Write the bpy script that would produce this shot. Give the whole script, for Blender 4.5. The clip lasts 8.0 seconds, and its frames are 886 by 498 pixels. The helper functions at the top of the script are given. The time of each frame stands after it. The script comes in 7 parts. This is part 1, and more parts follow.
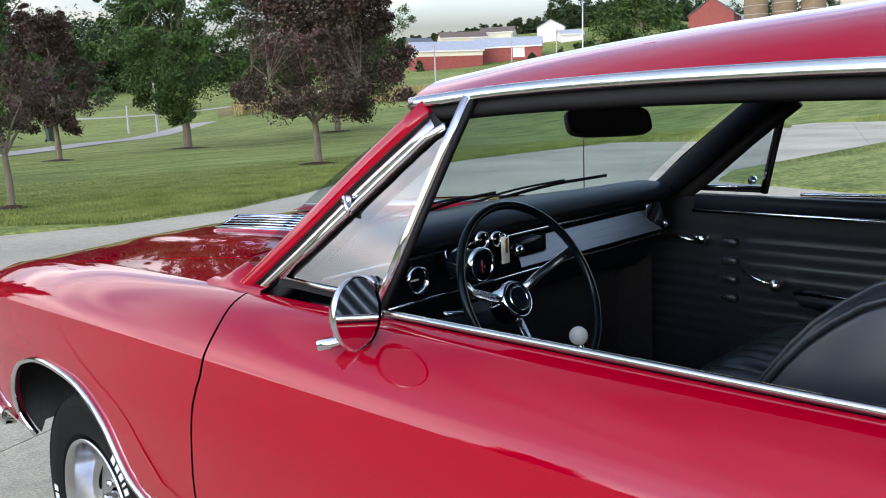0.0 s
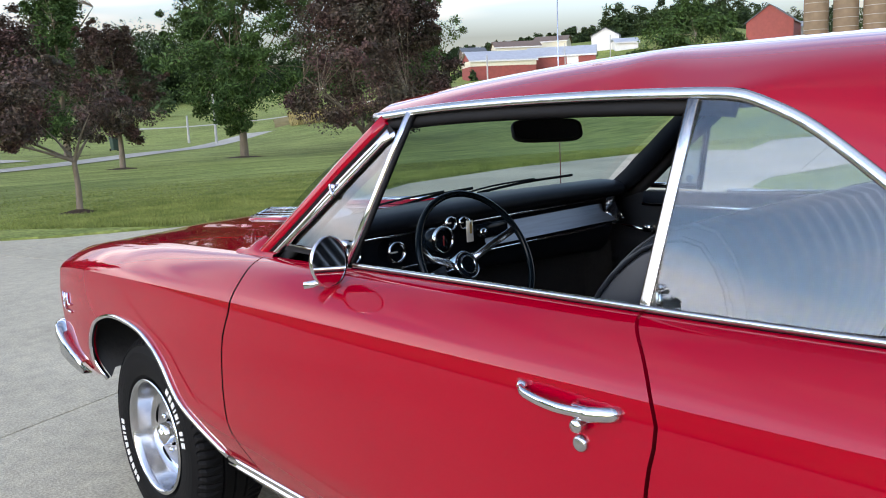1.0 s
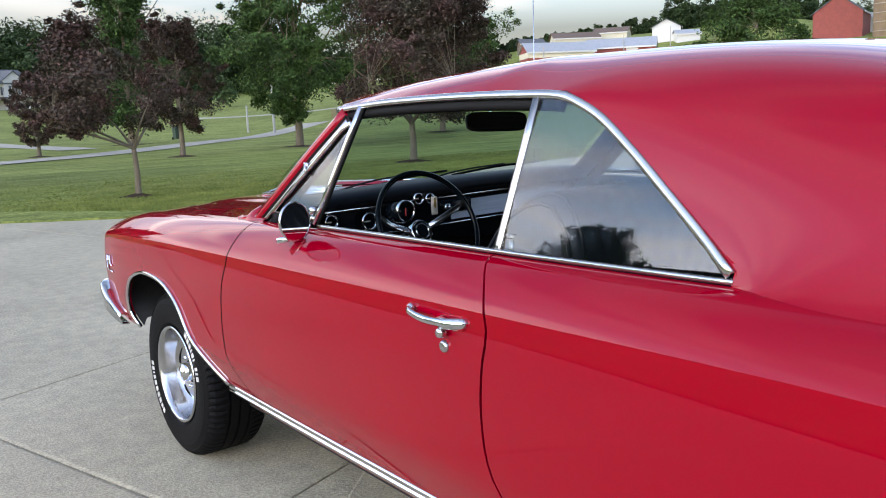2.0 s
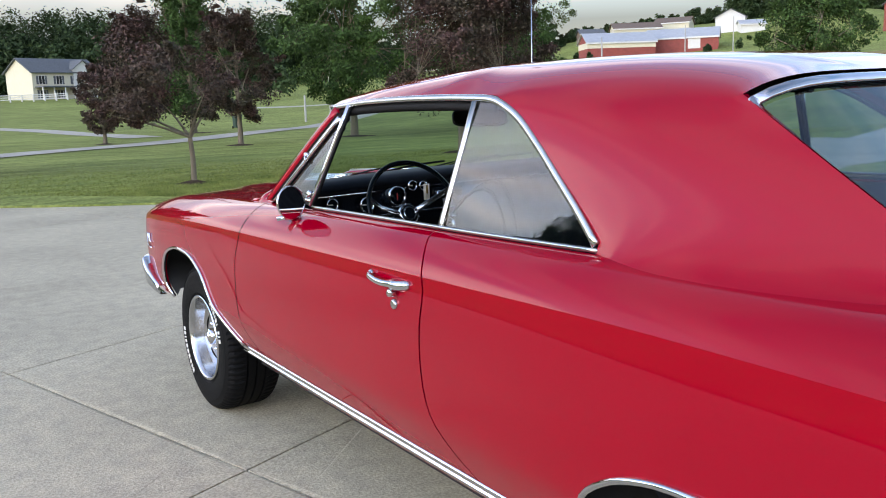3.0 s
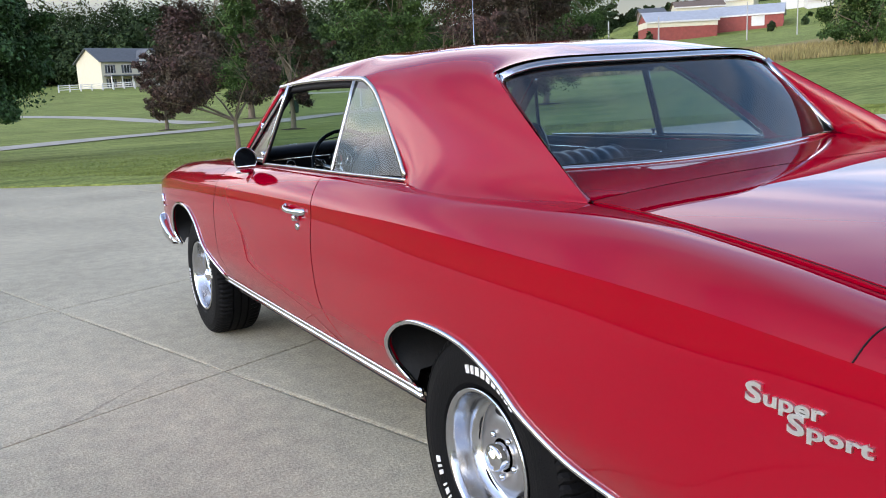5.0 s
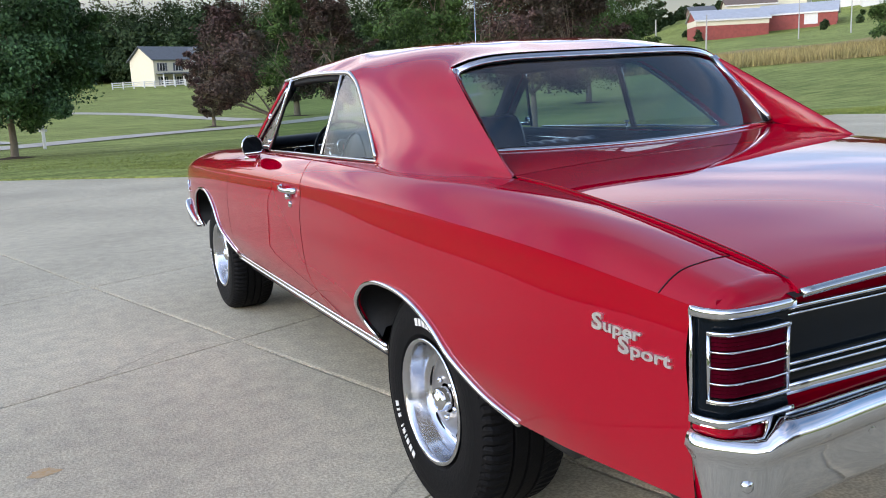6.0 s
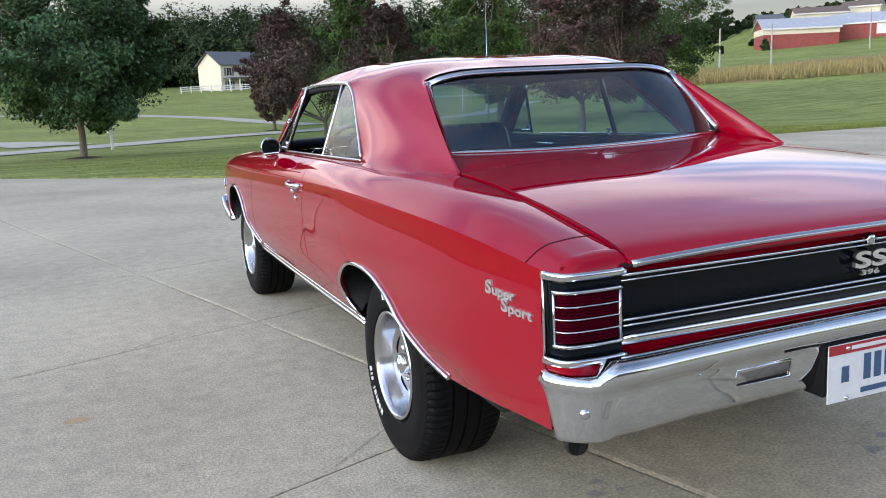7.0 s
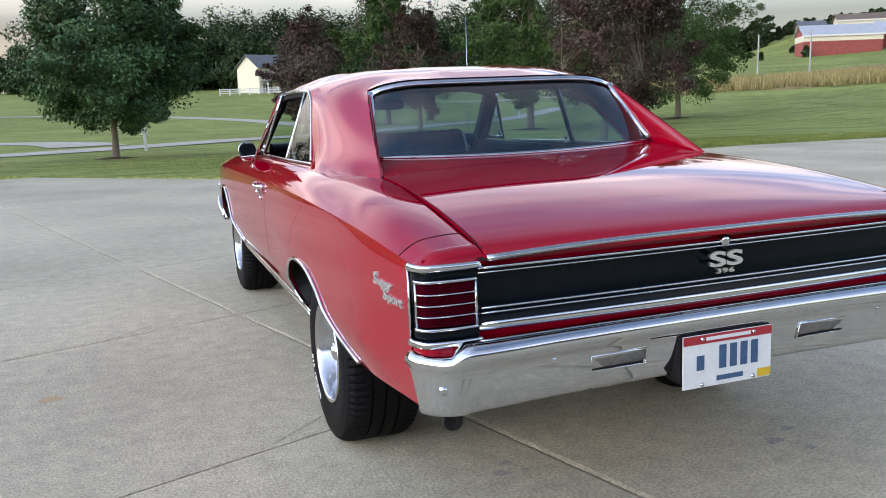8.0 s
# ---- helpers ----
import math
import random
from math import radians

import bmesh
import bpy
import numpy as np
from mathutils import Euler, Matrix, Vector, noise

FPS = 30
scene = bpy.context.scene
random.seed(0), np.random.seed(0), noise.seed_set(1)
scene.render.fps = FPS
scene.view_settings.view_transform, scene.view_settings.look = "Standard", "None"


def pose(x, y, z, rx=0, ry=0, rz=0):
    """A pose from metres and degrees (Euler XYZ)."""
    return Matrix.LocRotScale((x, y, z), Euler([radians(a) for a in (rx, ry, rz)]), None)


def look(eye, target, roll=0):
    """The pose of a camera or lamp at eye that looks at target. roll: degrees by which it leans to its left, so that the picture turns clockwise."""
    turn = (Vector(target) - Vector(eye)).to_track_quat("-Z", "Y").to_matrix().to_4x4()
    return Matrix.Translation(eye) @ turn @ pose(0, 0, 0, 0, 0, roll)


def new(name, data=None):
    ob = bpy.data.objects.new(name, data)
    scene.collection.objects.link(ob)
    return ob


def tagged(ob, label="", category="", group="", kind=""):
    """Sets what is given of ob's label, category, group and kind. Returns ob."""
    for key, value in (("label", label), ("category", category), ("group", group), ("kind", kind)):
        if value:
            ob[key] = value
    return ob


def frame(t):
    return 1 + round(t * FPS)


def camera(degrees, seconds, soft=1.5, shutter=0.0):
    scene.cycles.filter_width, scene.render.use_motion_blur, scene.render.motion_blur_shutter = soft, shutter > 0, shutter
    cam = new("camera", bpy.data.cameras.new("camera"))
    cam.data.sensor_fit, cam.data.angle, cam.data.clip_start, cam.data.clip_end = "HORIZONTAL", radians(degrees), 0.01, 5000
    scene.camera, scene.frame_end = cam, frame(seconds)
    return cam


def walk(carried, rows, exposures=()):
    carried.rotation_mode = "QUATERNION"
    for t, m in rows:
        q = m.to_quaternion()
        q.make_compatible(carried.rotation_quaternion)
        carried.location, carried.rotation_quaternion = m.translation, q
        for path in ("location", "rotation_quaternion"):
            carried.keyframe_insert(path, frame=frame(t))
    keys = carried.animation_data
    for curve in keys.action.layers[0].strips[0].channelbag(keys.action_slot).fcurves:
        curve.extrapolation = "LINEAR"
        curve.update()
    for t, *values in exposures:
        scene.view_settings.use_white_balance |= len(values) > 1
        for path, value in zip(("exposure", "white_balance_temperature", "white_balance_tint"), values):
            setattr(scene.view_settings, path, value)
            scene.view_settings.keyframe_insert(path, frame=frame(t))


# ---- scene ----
cam = camera(54.5, 8.0, soft=1.0)
PATH = [
    (0, (-1.644, -0.617, 1.316), (-0.254, 0.782, 0.983), -2.4),
    (0.5, (-1.829, -0.88, 1.312), (-0.468, 0.55, 0.995), -2.5),
    (1, (-1.878, -1.167, 1.317), (-0.575, 0.319, 1.01), -2.6),
    (1.5, (-1.922, -1.441, 1.32), (-0.664, 0.082, 1.009), -2.4),
    (1.7, (-1.949, -1.568, 1.31), (-0.712, -0.028, 0.996), -2.3),
    (2.8, (-1.992, -2.116, 1.315), (-0.883, -0.487, 0.977), -2.0),
    (3, (-1.999, -2.204, 1.327), (-0.906, -0.563, 0.989), -1.9),
    (3.5, (-2.022, -2.462, 1.312), (-0.97, -0.796, 0.969), -1.9),
    (4, (-2.041, -2.743, 1.317), (-1.023, -1.058, 0.965), -2.1),
    (4.5, (-1.982, -3.007, 1.305), (-0.994, -1.306, 0.942), -2.5),
    (5.8, (-1.969, -3.6, 1.262), (-1.062, -1.857, 0.891), -2.7),
    (6, (-1.919, -3.69, 1.257), (-1.042, -1.931, 0.889), -2.6),
    (6.5, (-1.845, -3.947, 1.271), (-1.021, -2.16, 0.913), -2.3),
    (7, (-1.82, -4.229, 1.257), (-1.064, -2.41, 0.909), -2.0),
    (7.5, (-1.746, -4.438, 1.263), (-1.028, -2.603, 0.918), -1.7),
    (8, (-1.552, -4.606, 1.265), (-0.871, -2.756, 0.929), -1.5),
]
EXPOSURE, KELVIN, TINT = -0.52, 9100, 16
walk(cam, [(t, look(eye, target, roll)) for t, eye, target, roll in PATH], [(0, EXPOSURE + 0.15, KELVIN, TINT), (2, EXPOSURE, KELVIN, TINT), (8, EXPOSURE, KELVIN, TINT)])

# ---- sky and sun: late evening, thin cloud, the low sun hidden to the car's left ----
SUN_AZ, SUN_EL = -98.0, 12.0
world = bpy.data.worlds.new("evening_sky")
scene.world = world
world.use_nodes = True
wn, wl = world.node_tree.nodes, world.node_tree.links
wn.clear()
w_out = wn.new("ShaderNodeOutputWorld")
w_bg = wn.new("ShaderNodeBackground")
w_sky = wn.new("ShaderNodeTexSky")
w_sky.sky_type = "NISHITA"
w_sky.sun_disc = False
w_sky.sun_elevation = radians(SUN_EL)
w_sky.sun_rotation = radians(SUN_AZ)
w_sky.dust_density = 0.6
w_sky.ozone_density = 5.0
w_co = wn.new("ShaderNodeTexCoord")
w_map = wn.new("ShaderNodeMapping")
w_map.inputs["Scale"].default_value = (1.0, 1.0, 6.5)
w_noise = wn.new("ShaderNodeTexNoise")
w_noise.inputs["Scale"].default_value = 1.9
w_noise.inputs["Detail"].default_value = 3.0
w_noise.inputs["Roughness"].default_value = 0.45
w_noise.inputs["Distortion"].default_value = 0.5
w_ramp = wn.new("ShaderNodeValToRGB")
w_ramp.color_ramp.elements[0].position = 0.34
w_ramp.color_ramp.elements[1].position = 0.72
w_mix = wn.new("ShaderNodeMix")
w_mix.data_type = "RGBA"
w_cloud = wn.new("ShaderNodeRGB")
w_cloud.outputs[0].default_value = (5.35, 5.1, 5.35, 1)
wl.new(w_co.outputs["Generated"], w_map.inputs["Vector"])
wl.new(w_map.outputs["Vector"], w_noise.inputs["Vector"])
wl.new(w_noise.outputs["Fac"], w_ramp.inputs["Fac"])
w_sep = wn.new("ShaderNodeSeparateXYZ")
wl.new(w_co.outputs["Generated"], w_sep.inputs["Vector"])
w_thin = wn.new("ShaderNodeMapRange")
w_thin.inputs["From Min"].default_value, w_thin.inputs["From Max"].default_value = 0.22, 0.46
w_thin.inputs["To Min"].default_value, w_thin.inputs["To Max"].default_value = 1.0, 0.15
wl.new(w_sep.outputs["Z"], w_thin.inputs["Value"])
w_cover = wn.new("ShaderNodeMath")
w_cover.operation = "MULTIPLY"
wl.new(w_ramp.outputs["Color"], w_cover.inputs[0])
wl.new(w_thin.outputs["Result"], w_cover.inputs[1])
w_haze = wn.new("ShaderNodeMapRange")
w_haze.inputs["From Min"].default_value, w_haze.inputs["From Max"].default_value = 0.04, 0.20
w_haze.inputs["To Min"].default_value, w_haze.inputs["To Max"].default_value = 0.6, 0.0
wl.new(w_sep.outputs["Z"], w_haze.inputs["Value"])
w_full = wn.new("ShaderNodeMath")
w_full.operation = "MAXIMUM"
wl.new(w_cover.outputs["Value"], w_full.inputs[0])
wl.new(w_haze.outputs["Result"], w_full.inputs[1])
wl.new(w_full.outputs["Value"], w_mix.inputs["Factor"])
wl.new(w_sky.outputs["Color"], w_mix.inputs["A"])
w_up = wn.new("ShaderNodeMapRange")
w_up.inputs["From Min"].default_value, w_up.inputs["From Max"].default_value = 0.085, 0.22
w_up.inputs["To Min"].default_value, w_up.inputs["To Max"].default_value = 0.95, 5.4
wl.new(w_sep.outputs["Z"], w_up.inputs["Value"])
w_lift = wn.new("ShaderNodeVectorMath")
w_lift.operation = "SCALE"
wl.new(w_mix.outputs["Result"], w_lift.inputs[0])
w_top = wn.new("ShaderNodeMapRange")
w_top.inputs["From Min"].default_value, w_top.inputs["From Max"].default_value = 0.36, 0.80
w_top.inputs["To Min"].default_value, w_top.inputs["To Max"].default_value = 1.0, 0.70
wl.new(w_sep.outputs["Z"], w_top.inputs["Value"])
w_high = wn.new("ShaderNodeMath")
w_high.operation = "MULTIPLY"
wl.new(w_up.outputs["Result"], w_high.inputs[0])
wl.new(w_top.outputs["Result"], w_high.inputs[1])
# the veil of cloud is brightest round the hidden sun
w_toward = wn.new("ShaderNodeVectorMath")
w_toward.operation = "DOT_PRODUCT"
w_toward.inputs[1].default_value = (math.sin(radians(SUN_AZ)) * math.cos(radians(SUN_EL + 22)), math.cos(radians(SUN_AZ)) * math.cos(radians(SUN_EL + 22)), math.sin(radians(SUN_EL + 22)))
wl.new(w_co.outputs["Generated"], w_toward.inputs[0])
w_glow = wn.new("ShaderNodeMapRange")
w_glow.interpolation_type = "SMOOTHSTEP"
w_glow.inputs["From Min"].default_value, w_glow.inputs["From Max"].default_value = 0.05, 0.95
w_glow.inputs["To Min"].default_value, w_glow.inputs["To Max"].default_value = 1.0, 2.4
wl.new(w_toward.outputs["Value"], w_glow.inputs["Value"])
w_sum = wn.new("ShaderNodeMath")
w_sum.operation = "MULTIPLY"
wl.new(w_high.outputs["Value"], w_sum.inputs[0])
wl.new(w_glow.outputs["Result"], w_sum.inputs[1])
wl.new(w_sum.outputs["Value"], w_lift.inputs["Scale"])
w_tone = wn.new("ShaderNodeVectorMath")
w_tone.operation = "MULTIPLY_ADD"
w_tone.inputs[1].default_value = (0.55, 0.55, 0.55)
wl.new(w_sky.outputs["Color"], w_tone.inputs[0])
wl.new(w_cloud.outputs["Color"], w_tone.inputs[2])
wl.new(w_tone.outputs["Vector"], w_mix.inputs["B"])
wl.new(w_lift.outputs["Vector"], w_bg.inputs["Color"])
w_bg.inputs["Strength"].default_value = 0.15
wl.new(w_bg.outputs["Background"], w_out.inputs["Surface"])
sun = new("sun", bpy.data.lights.new("sun", "SUN"))
sun.data.energy = 0.6
sun.data.angle = radians(120)
sun.data.color = (1.0, 0.92, 0.84)
sun.matrix_world = look((0, 0, 0), (-math.sin(radians(SUN_AZ)) * math.cos(radians(SUN_EL + 16)), -math.cos(radians(SUN_AZ)) * math.cos(radians(SUN_EL + 16)), -math.sin(radians(SUN_EL + 16))))


# ---- materials ----
def material(name, color, rough=0.5, metal=0.0, var=0.0, scale=8.0, color2=None, bump=0.0, bump_scale=60.0, coat=0.0, coat_rough=0.03, spec=0.5,
             big=0.0, big_scale=0.6, rand=0.0, stretch=None, rough_var=0.0, speck=0.0, speck_scale=200.0):
    """A procedural surface: base colour mixed with color2 by fine noise, a second coarse mottling, relief and gloss variation."""
    m = bpy.data.materials.new(name)
    m.use_nodes = True
    n, l = m.node_tree.nodes, m.node_tree.links
    p = n["Principled BSDF"]
    p.inputs["Roughness"].default_value = rough
    p.inputs["Metallic"].default_value = metal
    p.inputs["Coat Weight"].default_value = coat
    p.inputs["Coat Roughness"].default_value = coat_rough
    p.inputs["Specular IOR Level"].default_value = spec
    p.inputs["Base Color"].default_value = (*color, 1)
    co = n.new("ShaderNodeTexCoord")
    vec = co.outputs["Object"]
    if stretch:
        mp = n.new("ShaderNodeMapping")
        mp.inputs["Scale"].default_value = stretch
        l.new(vec, mp.inputs["Vector"])
        vec = mp.outputs["Vector"]
    out = None
    if var > 0 or color2:
        nz = n.new("ShaderNodeTexNoise")
        nz.inputs["Scale"].default_value = scale
        nz.inputs["Detail"].default_value = 6
        nz.inputs["Roughness"].default_value = 0.6
        l.new(vec, nz.inputs["Vector"])
        rp = n.new("ShaderNodeValToRGB")
        rp.color_ramp.elements[0].position, rp.color_ramp.elements[1].position = 0.32, 0.68
        c2 = color2 or tuple(c * (1 - var) for c in color)
        rp.color_ramp.elements[0].color, rp.color_ramp.elements[1].color = (*c2, 1), (*color, 1)
        l.new(nz.outputs["Fac"], rp.inputs["Fac"])
        out = rp.outputs["Color"]
        if rough_var > 0:
            mr = n.new("ShaderNodeMapRange")
            mr.inputs["To Min"].default_value, mr.inputs["To Max"].default_value = max(0.0, rough - rough_var), min(1.0, rough + rough_var)
            l.new(nz.outputs["Fac"], mr.inputs["Value"])
            l.new(mr.outputs["Result"], p.inputs["Roughness"])
    if big > 0 and out:
        nb = n.new("ShaderNodeTexNoise")
        nb.inputs["Scale"].default_value = big_scale
        nb.inputs["Detail"].default_value = 4
        l.new(co.outputs["Object"], nb.inputs["Vector"])
        mr2 = n.new("ShaderNodeMapRange")
        mr2.inputs["From Min"].default_value, mr2.inputs["From Max"].default_value = 0.3, 0.7
        mr2.inputs["To Min"].default_value, mr2.inputs["To Max"].default_value = 1 - big, 1 + big * 0.6
        l.new(nb.outputs["Fac"], mr2.inputs["Value"])
        hb = n.new("ShaderNodeHueSaturation")
        l.new(out, hb.inputs["Color"])
        l.new(mr2.outputs["Result"], hb.inputs["Value"])
        out = hb.outputs["Color"]
    if speck > 0 and out:
        ns = n.new("ShaderNodeTexNoise")
        ns.inputs["Scale"].default_value = speck_scale
        ns.inputs["Detail"].default_value = 2
        l.new(co.outputs["Object"], ns.inputs["Vector"])
        ms = n.new("ShaderNodeMapRange")
        ms.inputs["From Min"].default_value, ms.inputs["From Max"].default_value = 0.36, 0.64
        ms.inputs["To Min"].default_value, ms.inputs["To Max"].default_value = 1 - speck, 1 + speck
        l.new(ns.outputs["Fac"], ms.inputs["Value"])
        hs = n.new("ShaderNodeHueSaturation")
        l.new(out, hs.inputs["Color"])
        l.new(ms.outputs["Result"], hs.inputs["Value"])
        out = hs.outputs["Color"]
    if rand > 0 and out:
        gi = n.new("ShaderNodeNewGeometry")
        mr3 = n.new("ShaderNodeMapRange")
        mr3.inputs["To Min"].default_value, mr3.inputs["To Max"].default_value = 1 - rand, 1 + rand
        l.new(gi.outputs["Random Per Island"], mr3.inputs["Value"])
        h2 = n.new("ShaderNodeHueSaturation")
        l.new(out, h2.inputs["Color"])
        l.new(mr3.outputs["Result"], h2.inputs["Value"])
        out = h2.outputs["Color"]
    if out:
        l.new(out, p.inputs["Base Color"])
    if bump > 0:
        nb2 = n.new("ShaderNodeTexNoise")
        nb2.inputs["Scale"].default_value = bump_scale
        nb2.inputs["Detail"].default_value = 5
        l.new(vec, nb2.inputs["Vector"])
        bp = n.new("ShaderNodeBump")
        bp.inputs["Strength"].default_value = bump
        bp.inputs["Distance"].default_value = 0.01
        l.new(nb2.outputs["Fac"], bp.inputs["Height"])
        l.new(bp.outputs["Normal"], p.inputs["Normal"])
    return m


def glass_material(name, tint, rough=0.0, ior=1.45):
    """Thin pane: clear tinted body with Fresnel gloss."""
    m = bpy.data.materials.new(name)
    m.use_nodes = True
    n, l = m.node_tree.nodes, m.node_tree.links
    n.clear()
    o = n.new("ShaderNodeOutputMaterial")
    tr = n.new("ShaderNodeBsdfTransparent")
    tr.inputs["Color"].default_value = (*tint, 1)
    gl = n.new("ShaderNodeBsdfGlossy")
    gl.inputs["Roughness"].default_value = rough
    lw = n.new("ShaderNodeLayerWeight")
    lw.inputs["Blend"].default_value = 0.5
    po = n.new("ShaderNodeMath")
    po.operation = "POWER"
    po.inputs[1].default_value = 5.0
    l.new(lw.outputs["Facing"], po.inputs[0])
    f0 = ((ior - 1) / (ior + 1)) ** 2
    mr = n.new("ShaderNodeMapRange")
    mr.inputs["To Min"].default_value, mr.inputs["To Max"].default_value = f0, 1.0
    l.new(po.outputs["Value"], mr.inputs["Value"])
    mx = n.new("ShaderNodeMixShader")
    l.new(mr.outputs["Result"], mx.inputs["Fac"])
    l.new(tr.outputs["BSDF"], mx.inputs[1])
    l.new(gl.outputs["BSDF"], mx.inputs[2])
    l.new(mx.outputs["Shader"], o.inputs["Surface"])
    return m


M_RED = material("red_paint", (0.295, 0.0001, 0.011), 0.5, var=0.05, scale=3.0, coat=1.0, coat_rough=0.008, bump=0.002, bump_scale=5.0, spec=0.0)
M_RED.node_tree.nodes["Principled BSDF"].inputs["Coat IOR"].default_value = 1.42
M_CHROME = material("chrome", (0.64, 0.645, 0.66), 0.06, 1.0, var=0.08, scale=14, rough_var=0.03)
M_BADGE = material("bright_badge", (0.86, 0.86, 0.87), 0.34, 1.0, var=0.06, scale=30)
M_SATIN = material("satin_stainless", (0.52, 0.52, 0.51), 0.20, 1.0, var=0.08, scale=30, rough_var=0.05)
M_STEEL = material("brushed_aluminium", (0.55, 0.55, 0.56), 0.24, 1.0, var=0.15, scale=30, rough_var=0.08)
M_RIM = material("cast_rim_grey", (0.42, 0.42, 0.43), 0.3, 0.9, var=0.15, scale=20, rough_var=0.08)
M_BLACK = material("black_cove_paint", (0.003, 0.006, 0.009), 0.14, var=0.3, scale=20, spec=0.14)
M_PANEL = material("brushed_dash_panel", (0.19, 0.23, 0.28), 0.38, 0.7, var=0.2, scale=120, stretch=(0.05, 1, 1), rough_var=0.06)
M_RUBBER = material("black_rubber", (0.005, 0.005, 0.0055), 0.60, var=0.25, scale=25, bump=0.2, bump_scale=160, spec=0.10)
M_SEAL = material("weather_seal", (0.008, 0.008, 0.009), 0.7, var=0.2, scale=40, spec=0.2)
M_VINYL = material("black_vinyl", (0.013, 0.016, 0.021), 0.30, var=0.25, scale=25, bump=0.012, bump_scale=320, spec=0.32)
M_DASH = material("dash_black", (0.009, 0.012, 0.017), 0.45, var=0.25, scale=25, bump=0.02, bump_scale=300, spec=0.10)
M_CARPET = material("black_carpet", (0.020, 0.021, 0.024), 0.95, var=0.4, scale=90, bump=0.5, bump_scale=400)
M_HEAD = material("headliner", (0.02, 0.02, 0.022), 0.8, var=0.2, scale=50)
M_UNDER = material("underbody", (0.012, 0.012, 0.012), 0.8, var=0.4, scale=12, bump=0.2)
M_WHITE = material("white_letters", (0.66, 0.65, 0.62), 0.6, var=0.12, scale=60)
M_BALL = material("white_ball", (0.75, 0.73, 0.66), 0.2, var=0.1, scale=50)
M_LENS = material("red_lens", (0.065, 0.002, 0.008), 0.12, var=0.35, scale=40, spec=0.25)
M_PLATE = material("plate_white", (0.66, 0.67, 0.66), 0.4, var=0.1, scale=30, bump=0.05)
M_PLATE_RED = material("plate_red", (0.42, 0.02, 0.03), 0.4, var=0.2, scale=40)
M_BLUE = material("plate_blue", (0.03, 0.09, 0.18), 0.4, var=0.2, scale=60)
M_YELLOW = material("plate_yellow", (0.7, 0.42, 0.03), 0.4, var=0.2, scale=60)
M_TAG = material("key_tag", (0.75, 0.70, 0.60), 0.5, var=0.2, scale=60)
M_BRASS = material("brass_key", (0.6, 0.38, 0.12), 0.3, 1.0, var=0.2, scale=60)
M_GLASS = glass_material("side_glass", (0.74, 0.82, 0.85), 0.0, 1.85)
M_VENT = glass_material("vent_glass", (0.66, 0.76, 0.80), 0.0, 2.2)
M_WINDSHIELD = glass_material("tinted_glass", (0.66, 0.78, 0.77), 0.0, 1.45)
M_REAR = glass_material("rear_tinted_glass", (0.46, 0.64, 0.74), 0.0, 2.2)
M_CONCRETE = material("concrete", (0.480, 0.420, 0.303), 0.85, scale=11, color2=(0.37, 0.325, 0.245), bump=0.28, bump_scale=120, big=0.22, big_scale=0.45, speck=0.20, speck_scale=85, spec=0.2)
M_GRASS = material("lawn", (0.262, 0.288, 0.085), 0.9, scale=2.0, color2=(0.104, 0.142, 0.036), bump=0.5, bump_scale=22, big=0.22, big_scale=0.10, stretch=(0.22, 0.9, 1.0), speck=0.3, speck_scale=14, spec=0.08)
M_BLADE = material("grass_blade", (0.245, 0.272, 0.080), 0.75, scale=1.5, color2=(0.108, 0.144, 0.035), rand=0.3, spec=0.1)
M_HAY = material("dry_field", (0.30, 0.22, 0.10), 0.95, scale=0.9, color2=(0.18, 0.15, 0.06), bump=0.5, bump_scale=6, big=0.2, big_scale=0.05, spec=0.08)
M_STRAW = material("straw_stem", (0.36, 0.27, 0.12), 0.8, scale=0.4, color2=(0.22, 0.19, 0.08), rand=0.4, spec=0.1)
# clear lens, with the shade of its bumper slot put into the colour
M_LAMP = material("clear_lamp_in_shade", (0.13, 0.12, 0.11), 0.2, var=0.3, scale=60)
M_ROAD = material("pale_road", (0.42, 0.385, 0.325), 0.9, var=0.25, scale=2.0, big=0.1, spec=0.2)
M_BARK = material("bark", (0.20, 0.165, 0.12), 0.9, scale=9, color2=(0.14, 0.11, 0.08), bump=0.6, bump_scale=30, stretch=(1, 1, 0.25), spec=0.2)
M_PURPLE = material("purple_leaves", (0.095, 0.047, 0.044), 0.6, scale=1.2, color2=(0.052, 0.050, 0.030), rand=0.55, spec=0.15)
M_GREEN = material("green_leaves", (0.068, 0.128, 0.036), 0.7, scale=1.0, color2=(0.028, 0.060, 0.018), rand=0.5, spec=0.15)
M_MAPLE = material("maple_leaves", (0.070, 0.150, 0.055), 0.6, scale=1.0, color2=(0.026, 0.066, 0.028), rand=0.5, spec=0.2)
M_DARKGREEN = material("wood_leaves", (0.054, 0.090, 0.037), 0.7, scale=0.06, color2=(0.022, 0.041, 0.018), rand=0.4, spec=0.1)
M_MULCH = material("mulch", (0.07, 0.045, 0.03), 0.95, var=0.5, scale=20, bump=0.8, bump_scale=40, spec=0.1)
M_SIDING = material("cream_siding", (0.62, 0.57, 0.44), 0.7, var=0.08, scale=2, spec=0.3)
M_WHITEWALL = material("white_siding", (0.62, 0.61, 0.585), 0.7, var=0.08, scale=2)
M_ROOF = material("grey_shingle", (0.13, 0.14, 0.15), 0.85, var=0.3, scale=3, spec=0.2)
M_TIN = material("tin_roof", (0.42, 0.44, 0.47), 0.5, 0.2, var=0.15, scale=1.2)
